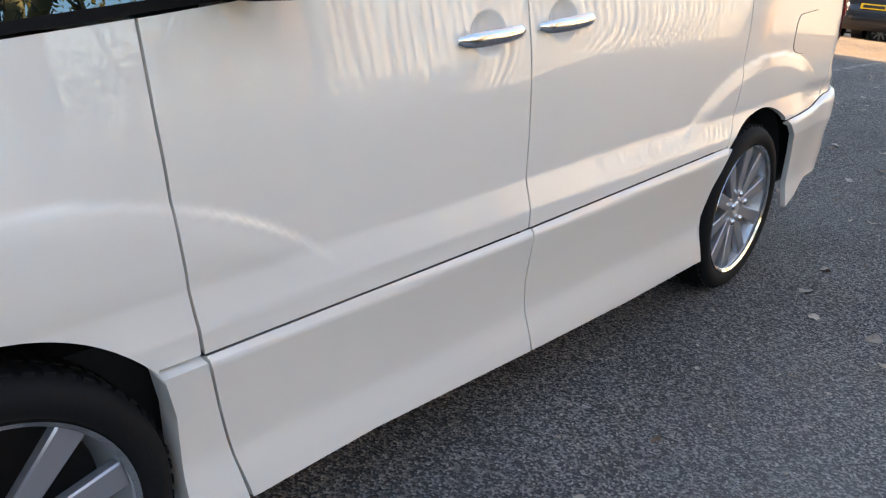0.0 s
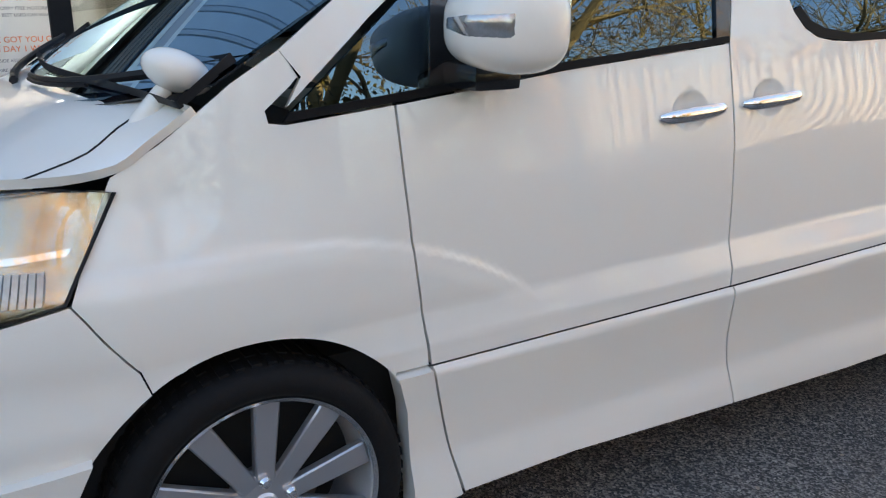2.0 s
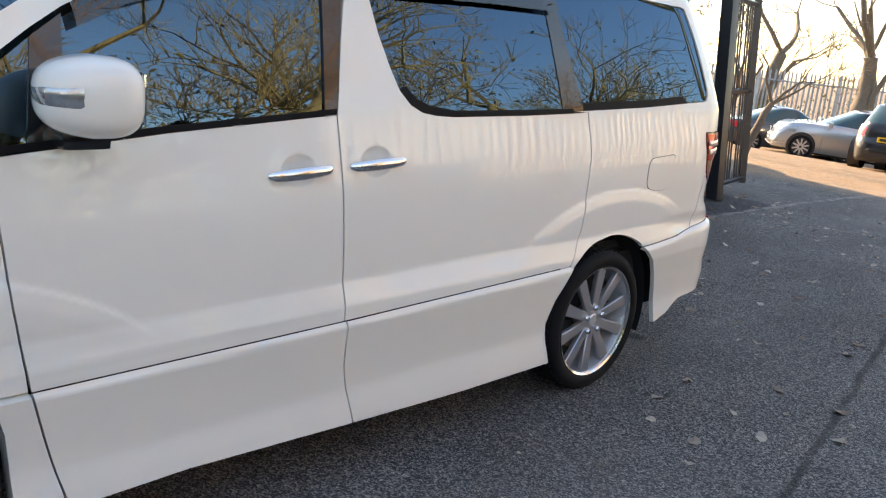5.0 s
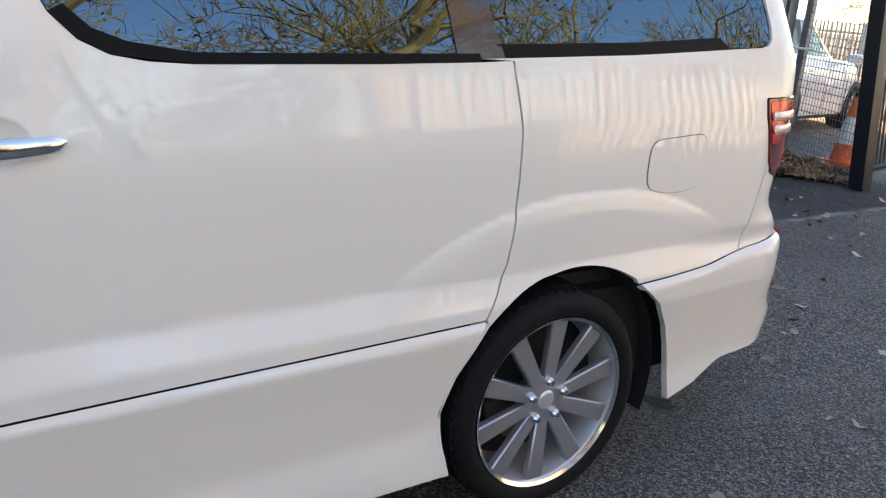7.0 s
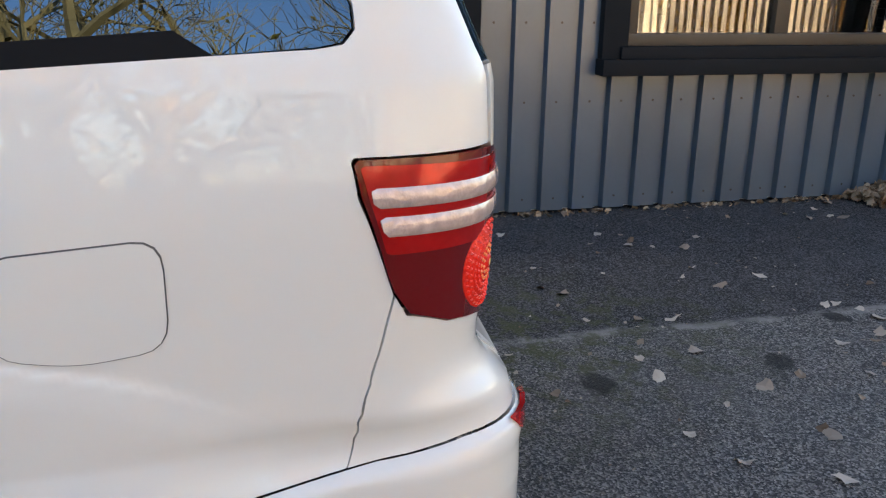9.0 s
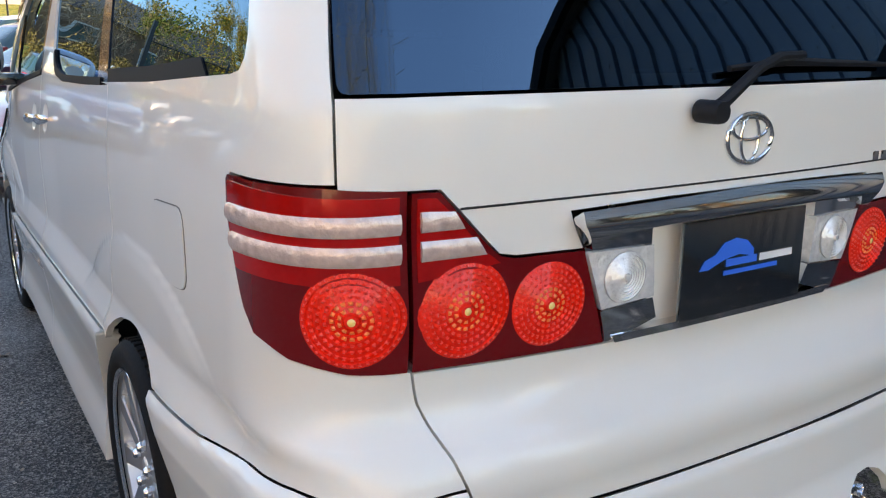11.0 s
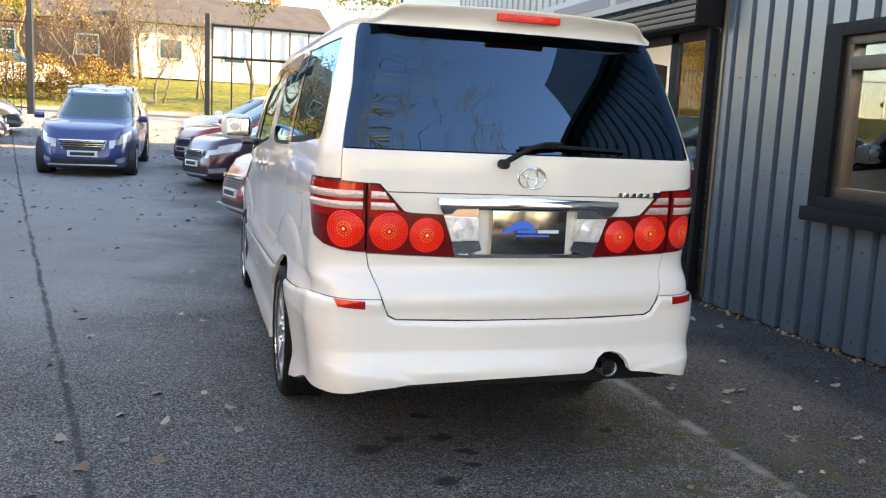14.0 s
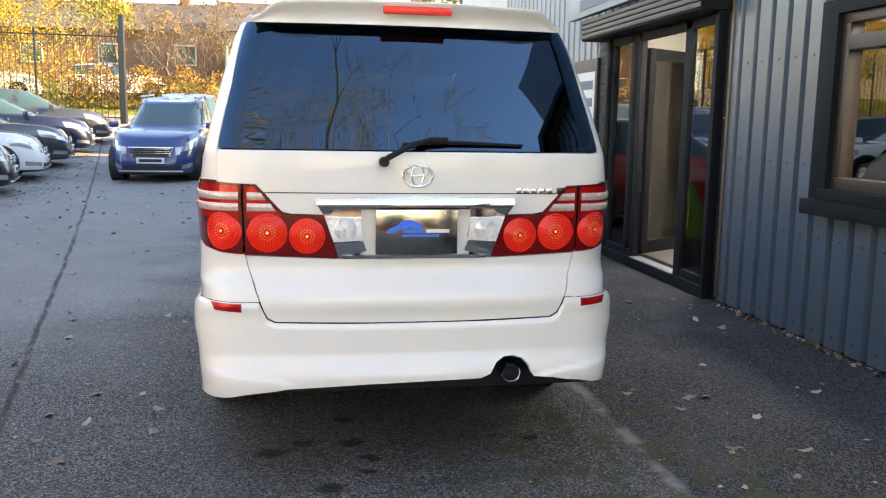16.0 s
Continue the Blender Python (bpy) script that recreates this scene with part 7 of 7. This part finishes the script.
    # door shut lines and handles
    for q in (-0.38, -0.02, 0.40):
        for s in (-1, 1):
            tube("door_gap", [(s * hw * (0.986 - 0.0), q * hl, 0.30), (s * (hw + 0.0005), q * hl, 0.17 + (top(q * hl) - 0.17) * 0.62), (s * hw * 0.956, q * hl, 0.17 + (top(q * hl) - 0.17) * 0.93)], 0.003, M["gap"], c, 4)
            if q < 0.3:
                z = 0.17 + (top(q * hl) - 0.17) * 0.80
                part("handle", boxed(s * hw * 0.985 - 0.012, s * hw * 0.985 + 0.014, q * hl + 0.05, q * hl + 0.2, z, z + 0.025, 0.006), color_mat, c)
    tube("wiper", [(-0.02, gr * hl - 0.03, top(gr * hl) + 0.05), (0.28, (gr + 0.015) * hl - 0.02, top(gr * hl) + 0.09)], 0.009, M["car_trim"], c, 5)
    if rails:
        for s in (-1, 1):
            x = s * hw * rw * 0.90
            tube("roof_rail", [(x, rr * hl + 0.10, 0.95 * H), (x, rr * hl + 0.2, H + 0.03), (x, 0.0, H + 0.03), (x, rf * hl - 0.12, 0.975 * H)], 0.02, M["rail_silver"], c, 8)
    return c


blue = paint("deep_blue_paint", (0.012, 0.038, 0.17), 0.05)
silver = paint("silver_paint", (0.42, 0.44, 0.46), 0.7)
black = paint("black_paint", (0.012, 0.013, 0.016))
grey = paint("dark_grey_paint", (0.05, 0.055, 0.065))
silver_grey = paint("silver_grey_paint", (0.09, 0.10, 0.115), 0.3)
white = paint("white_paint", (0.78, 0.79, 0.80), 0.0)
red = paint("dark_red_paint", (0.30, 0.012, 0.015))
plum = paint("plum_paint", (0.05, 0.012, 0.03))
navy = paint("navy_paint", (0.015, 0.02, 0.05))
# ahead of the van
parked_car("deep blue crossover with silver roof rails", (-3.15, 14.6), 178, (4.16, 1.74, 1.56), blue, "suv", True)
parked_car("silver hatchback parked behind the blue crossover", (-3.3, 20.0), 2, (4.4, 1.78, 1.5), silver_grey, "hatch")
for k, (label, mt, shape, y) in enumerate((("black hatchback with its nose to the lane", black, "hatch", 10.5), ("white saloon with frost on its bonnet", white, "coupe", 12.9), ("black car with frosted bonnet", grey, "hatch", 15.3), ("dark grey hatchback in the row", navy, "hatch", 17.9), ("dark grey estate car in the row", grey, "estate", 20.6))):
    parked_car(label, (-7.25 - 0.12 * k, y), -78 - k, (4.3, 1.78, 1.46), mt, shape)
for label, mt, shape, x, y, hd in (("dark red hatchback beyond the van", red, "hatch", 0.95, 7.35, 104), ("plum coloured crossover in the row", plum, "suv", 0.62, 12.3, 112), ("red hatchback in the row", red, "hatch", 0.42, 15.2, 112), ("white hatchback in the row", white, "hatch", 0.45, 18.2, 112)):
    parked_car(label, (x, y), hd, (4.15 if y > 8 else 3.7, 1.74, 1.50), mt, shape)
# up by the road
parked_car("white estate car beyond the railings", (-13.0, 33.0), -80, (4.6, 1.85, 1.65), white, "suv")
parked_car("white saloon beyond the railings", (-8.2, 34.5), -70, (4.4, 1.8, 1.45), white, "hatch")
# behind the van
parked_car("black hatchback seen from behind in the sun", (3.4, -18.2), 186, (4.2, 1.76, 1.48), black, "hatch")
parked_car("black estate car seen from behind", (0.3, -12.7), 184, (4.7, 1.78, 1.50), black, "estate")
parked_car("dark coupe standing beside the steel gate", (7.9, -22.2), 128, (4.3, 1.84, 1.36), grey, "coupe")
parked_car("white hatchback behind the mesh fence", (5.24, -9.19), 194, (4.0, 1.74, 1.50), white, "hatch")
parked_car("pale hatchback in the far row", (5.6, -20.5), -60, (4.1, 1.75, 1.48), silver, "hatch")
parked_car("dark saloon in the far row", (0.4, -24.5), 85, (4.5, 1.8, 1.42), grey, "coupe")
parked_car("red hatchback in the far row", (-3.4, -24.0), 80, (4.1, 1.75, 1.45), red, "hatch")


# ---- fences, trees and the far side ----
M["palisade"] = mat("weathered_palisade", (0.62, 0.58, 0.48), 0.6, grain=0.1, scale=20, stain=0.2)
M["palisade_grey"] = mat("grey_palisade", (0.30, 0.33, 0.36), 0.5, 0.4, grain=0.1, scale=20, stain=0.15)


def palisade(name, label, a, c, h, pitch, material, width=0.065):
    """Upright pales with split pointed tops on two rails between posts."""
    f = tagged(empty(name), label, "fence")
    a, c = Vector(a), Vector(c)
    d = (c - a)
    n = int(d.length / pitch)
    side = Vector((-d.y, d.x, 0)).normalized()
    along = d.normalized()
    w, t = along * width / 2, side * 0.012
    vv, ff = [], []
    for q in (-t, t):
        vv += [q - w, q + w, q + w + Vector((0, 0, h - 0.15)), q + Vector((0, 0, h - 0.05)), q - w + Vector((0, 0, h - 0.15))]
    ff = [(0, 1, 2, 3, 4), (9, 8, 7, 6, 5)] + [(i, 5 + i, 5 + (i + 1) % 5, (i + 1) % 5) for i in range(5)]
    pale = None
    for k in range(n + 1):
        p = a + d * (k / n)
        if pale is None:
            pale = ob = link("pale", vv, ff, material, f, smooth=False)
        else:
            ob = new("pale", pale.data)
            ob.parent = f
        ob.matrix_basis = Matrix.Translation((p.x, p.y, gz(p.y) + 0.05 + random.uniform(-0.02, 0.02))) @ Euler((random.gauss(0, 0.006), random.gauss(0, 0.006), random.gauss(0, 0.04))).to_matrix().to_4x4()
    for z in (0.45, h - 0.4):
        pts = [a + d * (k / 12) + side * 0.03 + Vector((0, 0, gz((a + d * (k / 12)).y) + z)) for k in range(13)]
        tube("rail", pts, 0.03, material, f, 4)
    m = max(2, int(d.length / 2.75))
    for k in range(m + 1):
        p = a + d * (k / m) + side * 0.08
        tube("post", [p + Vector((0, 0, gz(p.y))), p + Vector((0, 0, gz(p.y) + h))], 0.05, material, f, 4)
    return f


palisade("palisade_fence", "sunlit cream palisade fence along the yard", (-5.6, -22.0, 0), (-5.81, -2.0, 0), 2.2, 0.165, M["palisade"], 0.085)
palisade("palisade_fence", "grey steel palisade fence behind the parked cars", (-14, -30, 0), (26, -26, 0), 2.4, 0.16, M["palisade_grey"])


def railing(label, a, c, h, pitch):
    f = tagged(empty("railing_fence"), label, "fence")
    a, c = Vector(a), Vector(c)
    d = c - a
    n = int(d.length / pitch)
    first = None
    for k in range(n + 1):
        p = a + d * (k / n)
        if first is None:
            first = ob = tube("bar", [Vector((0, 0, 0.1)), Vector((0, 0, h))], 0.012, M["black_steel"], f, 4)
        else:
            ob = new("bar", first.data)
            ob.parent = f
        ob.location = (p.x, p.y, gz(p.y))
    for z in (0.2, h - 0.12):
        pts = [a + d * (k / 10) + Vector((0, 0, gz((a + d * (k / 10)).y) + z)) for k in range(11)]
        tube("rail", pts, 0.022, M["black_steel"], f, 4)
    m = max(1, int(d.length / 2.6))
    for k in range(m + 1):
        p = a + d * (k / m)
        tube("post", [p + Vector((0, 0, gz(p.y))), p + Vector((0, 0, gz(p.y) + h + 0.1))], 0.045, M["black_steel"], f, 4)
    return f


railing("black steel railings along the yard's upper edge", (-26, 30.0, 0), (-6.3, 26.0, 0), 3.0, 0.22)
gpost = tagged(empty("gate_post"), "tall black steel gate post", "gate post")
for x, y in ((-6.2, 26.0), (-0.75, 25.6)):
    tube("post", [(x, y, gz(y)), (x, y, gz(y) + 3.6)], 0.11, M["black_steel"], gpost, 4)
# sheeted gate panel
sg = tagged(empty("sheeted_gate"), "tall steel gate with a white sheet behind its bars", "gate")
for z in (0.1, 2.2, 3.25):
    tube("rail", [(-0.6, 25.6, gz(25.6) + z), (4.5, 25.6, gz(25.6) + z)], 0.05, M["black_steel"], sg, 4)
for k in range(9):
    x = -0.6 + k * 0.64
    tube("upright", [(x, 25.6, gz(25.6) + 0.05), (x, 25.6, gz(25.6) + 3.3)], 0.035, M["black_steel"], sg, 4)
part("white_sheet", boxed(-0.55, 4.5, 25.66, 25.69, gz(25.6) + 2.2, gz(25.6) + 3.2), M["sign_white"], sg)

M["autumn_leaf"] = random_tint(mat("autumn_leaf", (0.4, 0.25, 0.05), 0.8, spec=0.1), (0.16, 0.13, 0.02), (0.62, 0.36, 0.06))
M["green_leaf"] = random_tint(mat("late_green_leaf", (0.1, 0.15, 0.03), 0.8, spec=0.1), (0.05, 0.09, 0.015), (0.26, 0.24, 0.05))
M["hedge_leaf"] = random_tint(mat("brown_hedge_leaf", (0.2, 0.14, 0.05), 0.85, spec=0.08), (0.09, 0.06, 0.02), (0.42, 0.26, 0.08))
# darker copy of the hedge leaf, with shade put into its colour
M["shade_leaf"] = random_tint(mat("shade_tinted_leaf", (0.06, 0.05, 0.03), 0.9, spec=0.05), (0.035, 0.032, 0.018), (0.11, 0.085, 0.04))
# brighter golden copy of the bark: low sun put into the colour
M["sunlit_bark"] = mat("sunny_bark", (0.44, 0.28, 0.12), 0.9, grain=0.3, scale=14, bump=0.6, stain=0.3)


def tree(label, x, y, h, seed, leaves=0, leaf_mat=None, trunk_r=0.18, bark=None, fork=0.3, depth=4, leaf=0.07, spread=0.62, stout=0.5):
    """A tapered trunk, forking limbs and twigs, and a crown of loose leaves."""
    rnd = random.Random(seed)
    t = tagged(empty("tree"), label, "tree", "trees")
    t.matrix_basis = pose(x, y, gz(y) - 0.05)
    vv, ff, tips = [], [], []

    def grow(p, d, length, r, level):
        n = 5 if level < 2 else 3
        pts, rad = [p], [r]
        q, v = p.copy(), d.copy()
        for k in range(n):
            v = (v + Vector((rnd.gauss(0, 0.13), rnd.gauss(0, 0.13), rnd.gauss(0.05, 0.09)))).normalized()
            q = q + v * (length / n)
            pts.append(q.copy())
            rad.append(r * (1 - 0.42 * (k + 1) / n))
        tube_verts(pts, rad, 8 if level == 0 else 6 if level == 1 else 4 if level < 3 else 3, vv, ff, level == 0)
        if level >= depth:
            tips.extend(pts[1:])
            return
        if level >= depth - 1:
            tips.extend(pts[2:])
        kids = 3 if level < 2 else rnd.choice((3, 4))
        for k in range(kids):
            at = pts[-1] if k < 2 else pts[rnd.randint(2, n)]
            a = rnd.uniform(0, 2 * math.pi)
            side = v.cross(Vector((math.cos(a), math.sin(a), 0.2))).normalized()
            w = (v * rnd.uniform(0.55, 0.95) + side * rnd.uniform(spread * 0.6, spread * 1.25) + Vector((0, 0, 0.12))).normalized()
            grow(at, w, length * rnd.uniform(0.58, 0.82), max(0.006, rad[-1] * rnd.uniform(stout, stout + 0.25)), level + 1)
    grow(Vector((0, 0, 0)), Vector((rnd.uniform(-0.06, 0.06), rnd.uniform(-0.06, 0.06), 1)), h * fork, trunk_r, 0)
    link("trunk", vv, ff, bark or M["bark"], t, sharp=60)
    if leaves:
        lv, lf = [], []
        for _ in range(leaves):
            p = rnd.choice(tips) + Vector((rnd.gauss(0, 0.25), rnd.gauss(0, 0.25), rnd.gauss(0, 0.22)))
            leaf_card(lv, lf, p, Vector((rnd.gauss(0, 1), rnd.gauss(0, 1), rnd.gauss(0.6, 1))), rnd.uniform(0.6, 1.4) * leaf, rnd)
        link("crown", lv, lf, leaf_mat, t, smooth=False)
    return t


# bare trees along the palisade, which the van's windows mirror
PB = M["sunlit_bark"]
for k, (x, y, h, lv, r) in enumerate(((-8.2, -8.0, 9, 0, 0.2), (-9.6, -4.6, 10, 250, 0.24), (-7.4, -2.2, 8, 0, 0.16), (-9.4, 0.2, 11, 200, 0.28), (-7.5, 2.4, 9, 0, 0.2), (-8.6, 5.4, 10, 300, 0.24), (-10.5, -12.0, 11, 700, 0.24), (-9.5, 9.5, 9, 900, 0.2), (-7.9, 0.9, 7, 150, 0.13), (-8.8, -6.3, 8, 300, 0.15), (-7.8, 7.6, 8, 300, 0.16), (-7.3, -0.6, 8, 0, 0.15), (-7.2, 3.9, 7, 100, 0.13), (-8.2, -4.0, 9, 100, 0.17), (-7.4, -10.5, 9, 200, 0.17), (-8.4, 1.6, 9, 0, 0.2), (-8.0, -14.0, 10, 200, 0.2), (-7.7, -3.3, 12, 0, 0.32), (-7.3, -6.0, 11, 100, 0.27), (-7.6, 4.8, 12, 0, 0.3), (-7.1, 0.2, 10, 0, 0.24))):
    tree("bare tree behind the palisade with low golden sun in its bark colour", x, y, h, 40 + k, lv, M["autumn_leaf"], r, PB, 0.22, 5, 0.05, 0.75, 0.64)
# close behind the yard, which the rear glass mirrors
for k, (x, y, h) in enumerate(((-5.4, -11.5, 27), (-6.6, -12.5, 25), (-3.0, -12.0, 23), (-2.4, -12.6, 22))):
    tree("tall twiggy tree at the edge of the yard", x, y, h, 170 + k, 0, None, 0.24, M["sunlit_bark"], 0.24, 6, 0.08, 0.5, 0.55)
# behind the van, beyond the far fence
for k, (x, y, h) in enumerate(((7.0, -24.5, 12), (1.5, -29.0, 13), (-4.5, -31.5, 12), (12.5, -29.0, 12), (-11.5, -30.0, 12), (9.5, -33.0, 13))):
    tree("bare winter tree behind the car park fence", x, y, h, 70 + k, 0, None, 0.34, M["bark"], 0.26, 5, 0.07, 0.7, 0.45)
for k, (x, y, h) in enumerate(((4.6, -12.5, 6), (6.0, -14.0, 7))):
    tree("twiggy bare tree beside the building", x, y, h, 90 + k, 0, None, 0.10, M["bark"], 0.20, 5, 0.07, 0.7, 0.5)
# up the hill
for k, (x, y, h, lv, mt) in enumerate(((-14, 36, 9, 5200, "autumn_leaf"), (-18, 33, 10, 6000, "autumn_leaf"), (-10.5, 40, 9, 4400, "autumn_leaf"), (-5.6, 33, 6.5, 350, "hedge_leaf"), (-8.0, 36, 9, 3000, "green_leaf"), (1.5, 37, 10, 5000, "green_leaf"), (6.0, 35, 10, 5000, "green_leaf"), (-3.6, 41, 8, 500, "hedge_leaf"), (-22, 38, 11, 3000, "autumn_leaf"), (10, 30, 9, 2200, "green_leaf"), (-16, 24, 9, 5200, "autumn_leaf"), (-19, 17, 10, 2600, "autumn_leaf"))):
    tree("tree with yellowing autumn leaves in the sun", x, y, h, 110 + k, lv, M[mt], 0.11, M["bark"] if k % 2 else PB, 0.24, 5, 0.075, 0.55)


def hedge(label, a, c, h, depth, count, seed, mt):
    rnd = random.Random(seed)
    vv, ff = [], []
    a, c = Vector(a), Vector(c)
    for _ in range(count):
        p = a.lerp(c, rnd.random()) + Vector((rnd.gauss(0, depth), rnd.gauss(0, depth), 0))
        p.z = gz(p.y) + h * rnd.random() ** 0.8 * (0.7 + 0.3 * math.sin(p.x * 2.1 + p.y) ** 2)
        leaf_card(vv, ff, p, Vector((rnd.gauss(0, 1), rnd.gauss(0, 1), rnd.gauss(0.4, 1))), rnd.uniform(0.03, 0.075), rnd)
    return tagged(link("hedge", vv, ff, mt, smooth=False), label, "hedge", kind="stuff")


hedge("scrubby brown hedge on the bank", (-9.5, 31.0, 0), (-3.4, 30.2, 0), 1.7, 0.35, 9000, 5, M["hedge_leaf"])
hedge("golden undergrowth beyond the railings", (-26, 34.0, 0), (-9, 31.5, 0), 4.2, 0.9, 22000, 6, M["autumn_leaf"])
hedge("dark undergrowth behind the palisade", (-7.0, -16.0, 0), (-7.2, 8.0, 0), 2.9, 0.30, 12000, 7, M["hedge_leaf"])
# added hedge that stands for the shaded stretch of fence
hedge("dense added hedge with the building's shade in its leaf colour", (-6.1, -1.7, 0), (-6.3, 8.5, 0), 2.3, 0.16, 16000, 27, M["shade_leaf"])
hedge("golden bushes behind the palisade", (-8.2, -16.0, 0), (-8.4, 8.0, 0), 4.2, 0.5, 7000, 17, M["autumn_leaf"])
hedge("evergreen scrub behind the car park fence", (-14, -31, 0), (26, -27.5, 0), 1.8, 0.5, 7000, 9, M["green_leaf"])

hedge("yellow-green foliage hanging over the railings", (-20, 30.5, 0), (-8.0, 29.0, 0), 6.5, 0.7, 9000, 19, M["green_leaf"])
# thin many-stemmed bare trees on the bank
for k, (x, y, h) in enumerate(((-6.4, 31.5, 6.5), (-4.4, 32.5, 7.5), (-2.6, 31.0, 6.0), (-1.0, 33.5, 7.0), (-5.4, 34.5, 7.5), (-8.4, 32.0, 7.0))):
    tree("slender bare tree with many stems on the bank", x, y, h, 210 + k, 0, None, 0.07, M["bark"], 0.16, 5, 0.06, 0.5, 0.55)
    tree("slender bare tree with many stems on the bank", x + 0.3, y + 0.2, h * 0.9, 230 + k, 120, M["hedge_leaf"], 0.05, M["bark"], 0.20, 5, 0.06, 0.45, 0.55)

# house up the hill
M["render_white"] = mat("cream_render", (0.52, 0.49, 0.43), 0.8, grain=0.05, scale=12, stain=0.1)
M["house_brick"] = mat("brown_brick", (0.24, 0.13, 0.08), 0.85, grain=0.2, scale=30, stain=0.15)
M["house_roof"] = mat("grey_tile_roof", (0.09, 0.085, 0.085), 0.9, spec=0.1, grain=0.2, scale=20, stain=0.15)


def house(label, at, turn, w, d, h, wall):
    o = tagged(empty("house"), label, "house")
    o.matrix_basis = pose(at[0], at[1], gz(at[1]) - 0.2, 0, 0, turn)
    part("wall", boxed(-w / 2, w / 2, -d / 2, d / 2, 0, h), wall, o, smooth=False)
    vv = [(-w / 2 - 0.4, -d / 2 - 0.4, h), (w / 2 + 0.4, -d / 2 - 0.4, h), (w / 2 + 0.4, d / 2 + 0.4, h), (-w / 2 - 0.4, d / 2 + 0.4, h), (-w / 2 - 0.4, 0, h + d * 0.28), (w / 2 + 0.4, 0, h + d * 0.28)]
    roof = link("roof", vv, [(0, 1, 5, 4), (2, 3, 4, 5), (0, 4, 3), (1, 2, 5), (0, 3, 2, 1)], M["house_roof"], o, smooth=False)
    part("chimney", boxed(w * 0.25, w * 0.25 + 0.6, -0.3, 0.3, h + d * 0.1, h + d * 0.28 + 0.8, 0.02), M["house_brick"], roof)
    for k in range(3):
        x = -w * 0.32 + k * w * 0.32
        win = part("window", boxed(x - 0.6, x + 0.6, -d / 2 - 0.04, -d / 2 + 0.02, h * 0.35, h * 0.75, 0.01), M["sign_white"], o)
        part("pane", boxed(x - 0.52, x + 0.52, -d / 2 - 0.05, -d / 2 - 0.03, h * 0.38, h * 0.72), M["car_glass"], win)
    return o


house("low cream bungalow up the bank in the sun", (0.6, 46.0), 6, 10, 7, 2.7, M["render_white"])
house("long brown brick house up the hill", (-10.5, 50.0), -4, 13, 7, 2.9, M["house_brick"])
house("white rendered house beyond the trees", (-26, 48.0), 12, 10, 7, 3.4, M["render_white"])
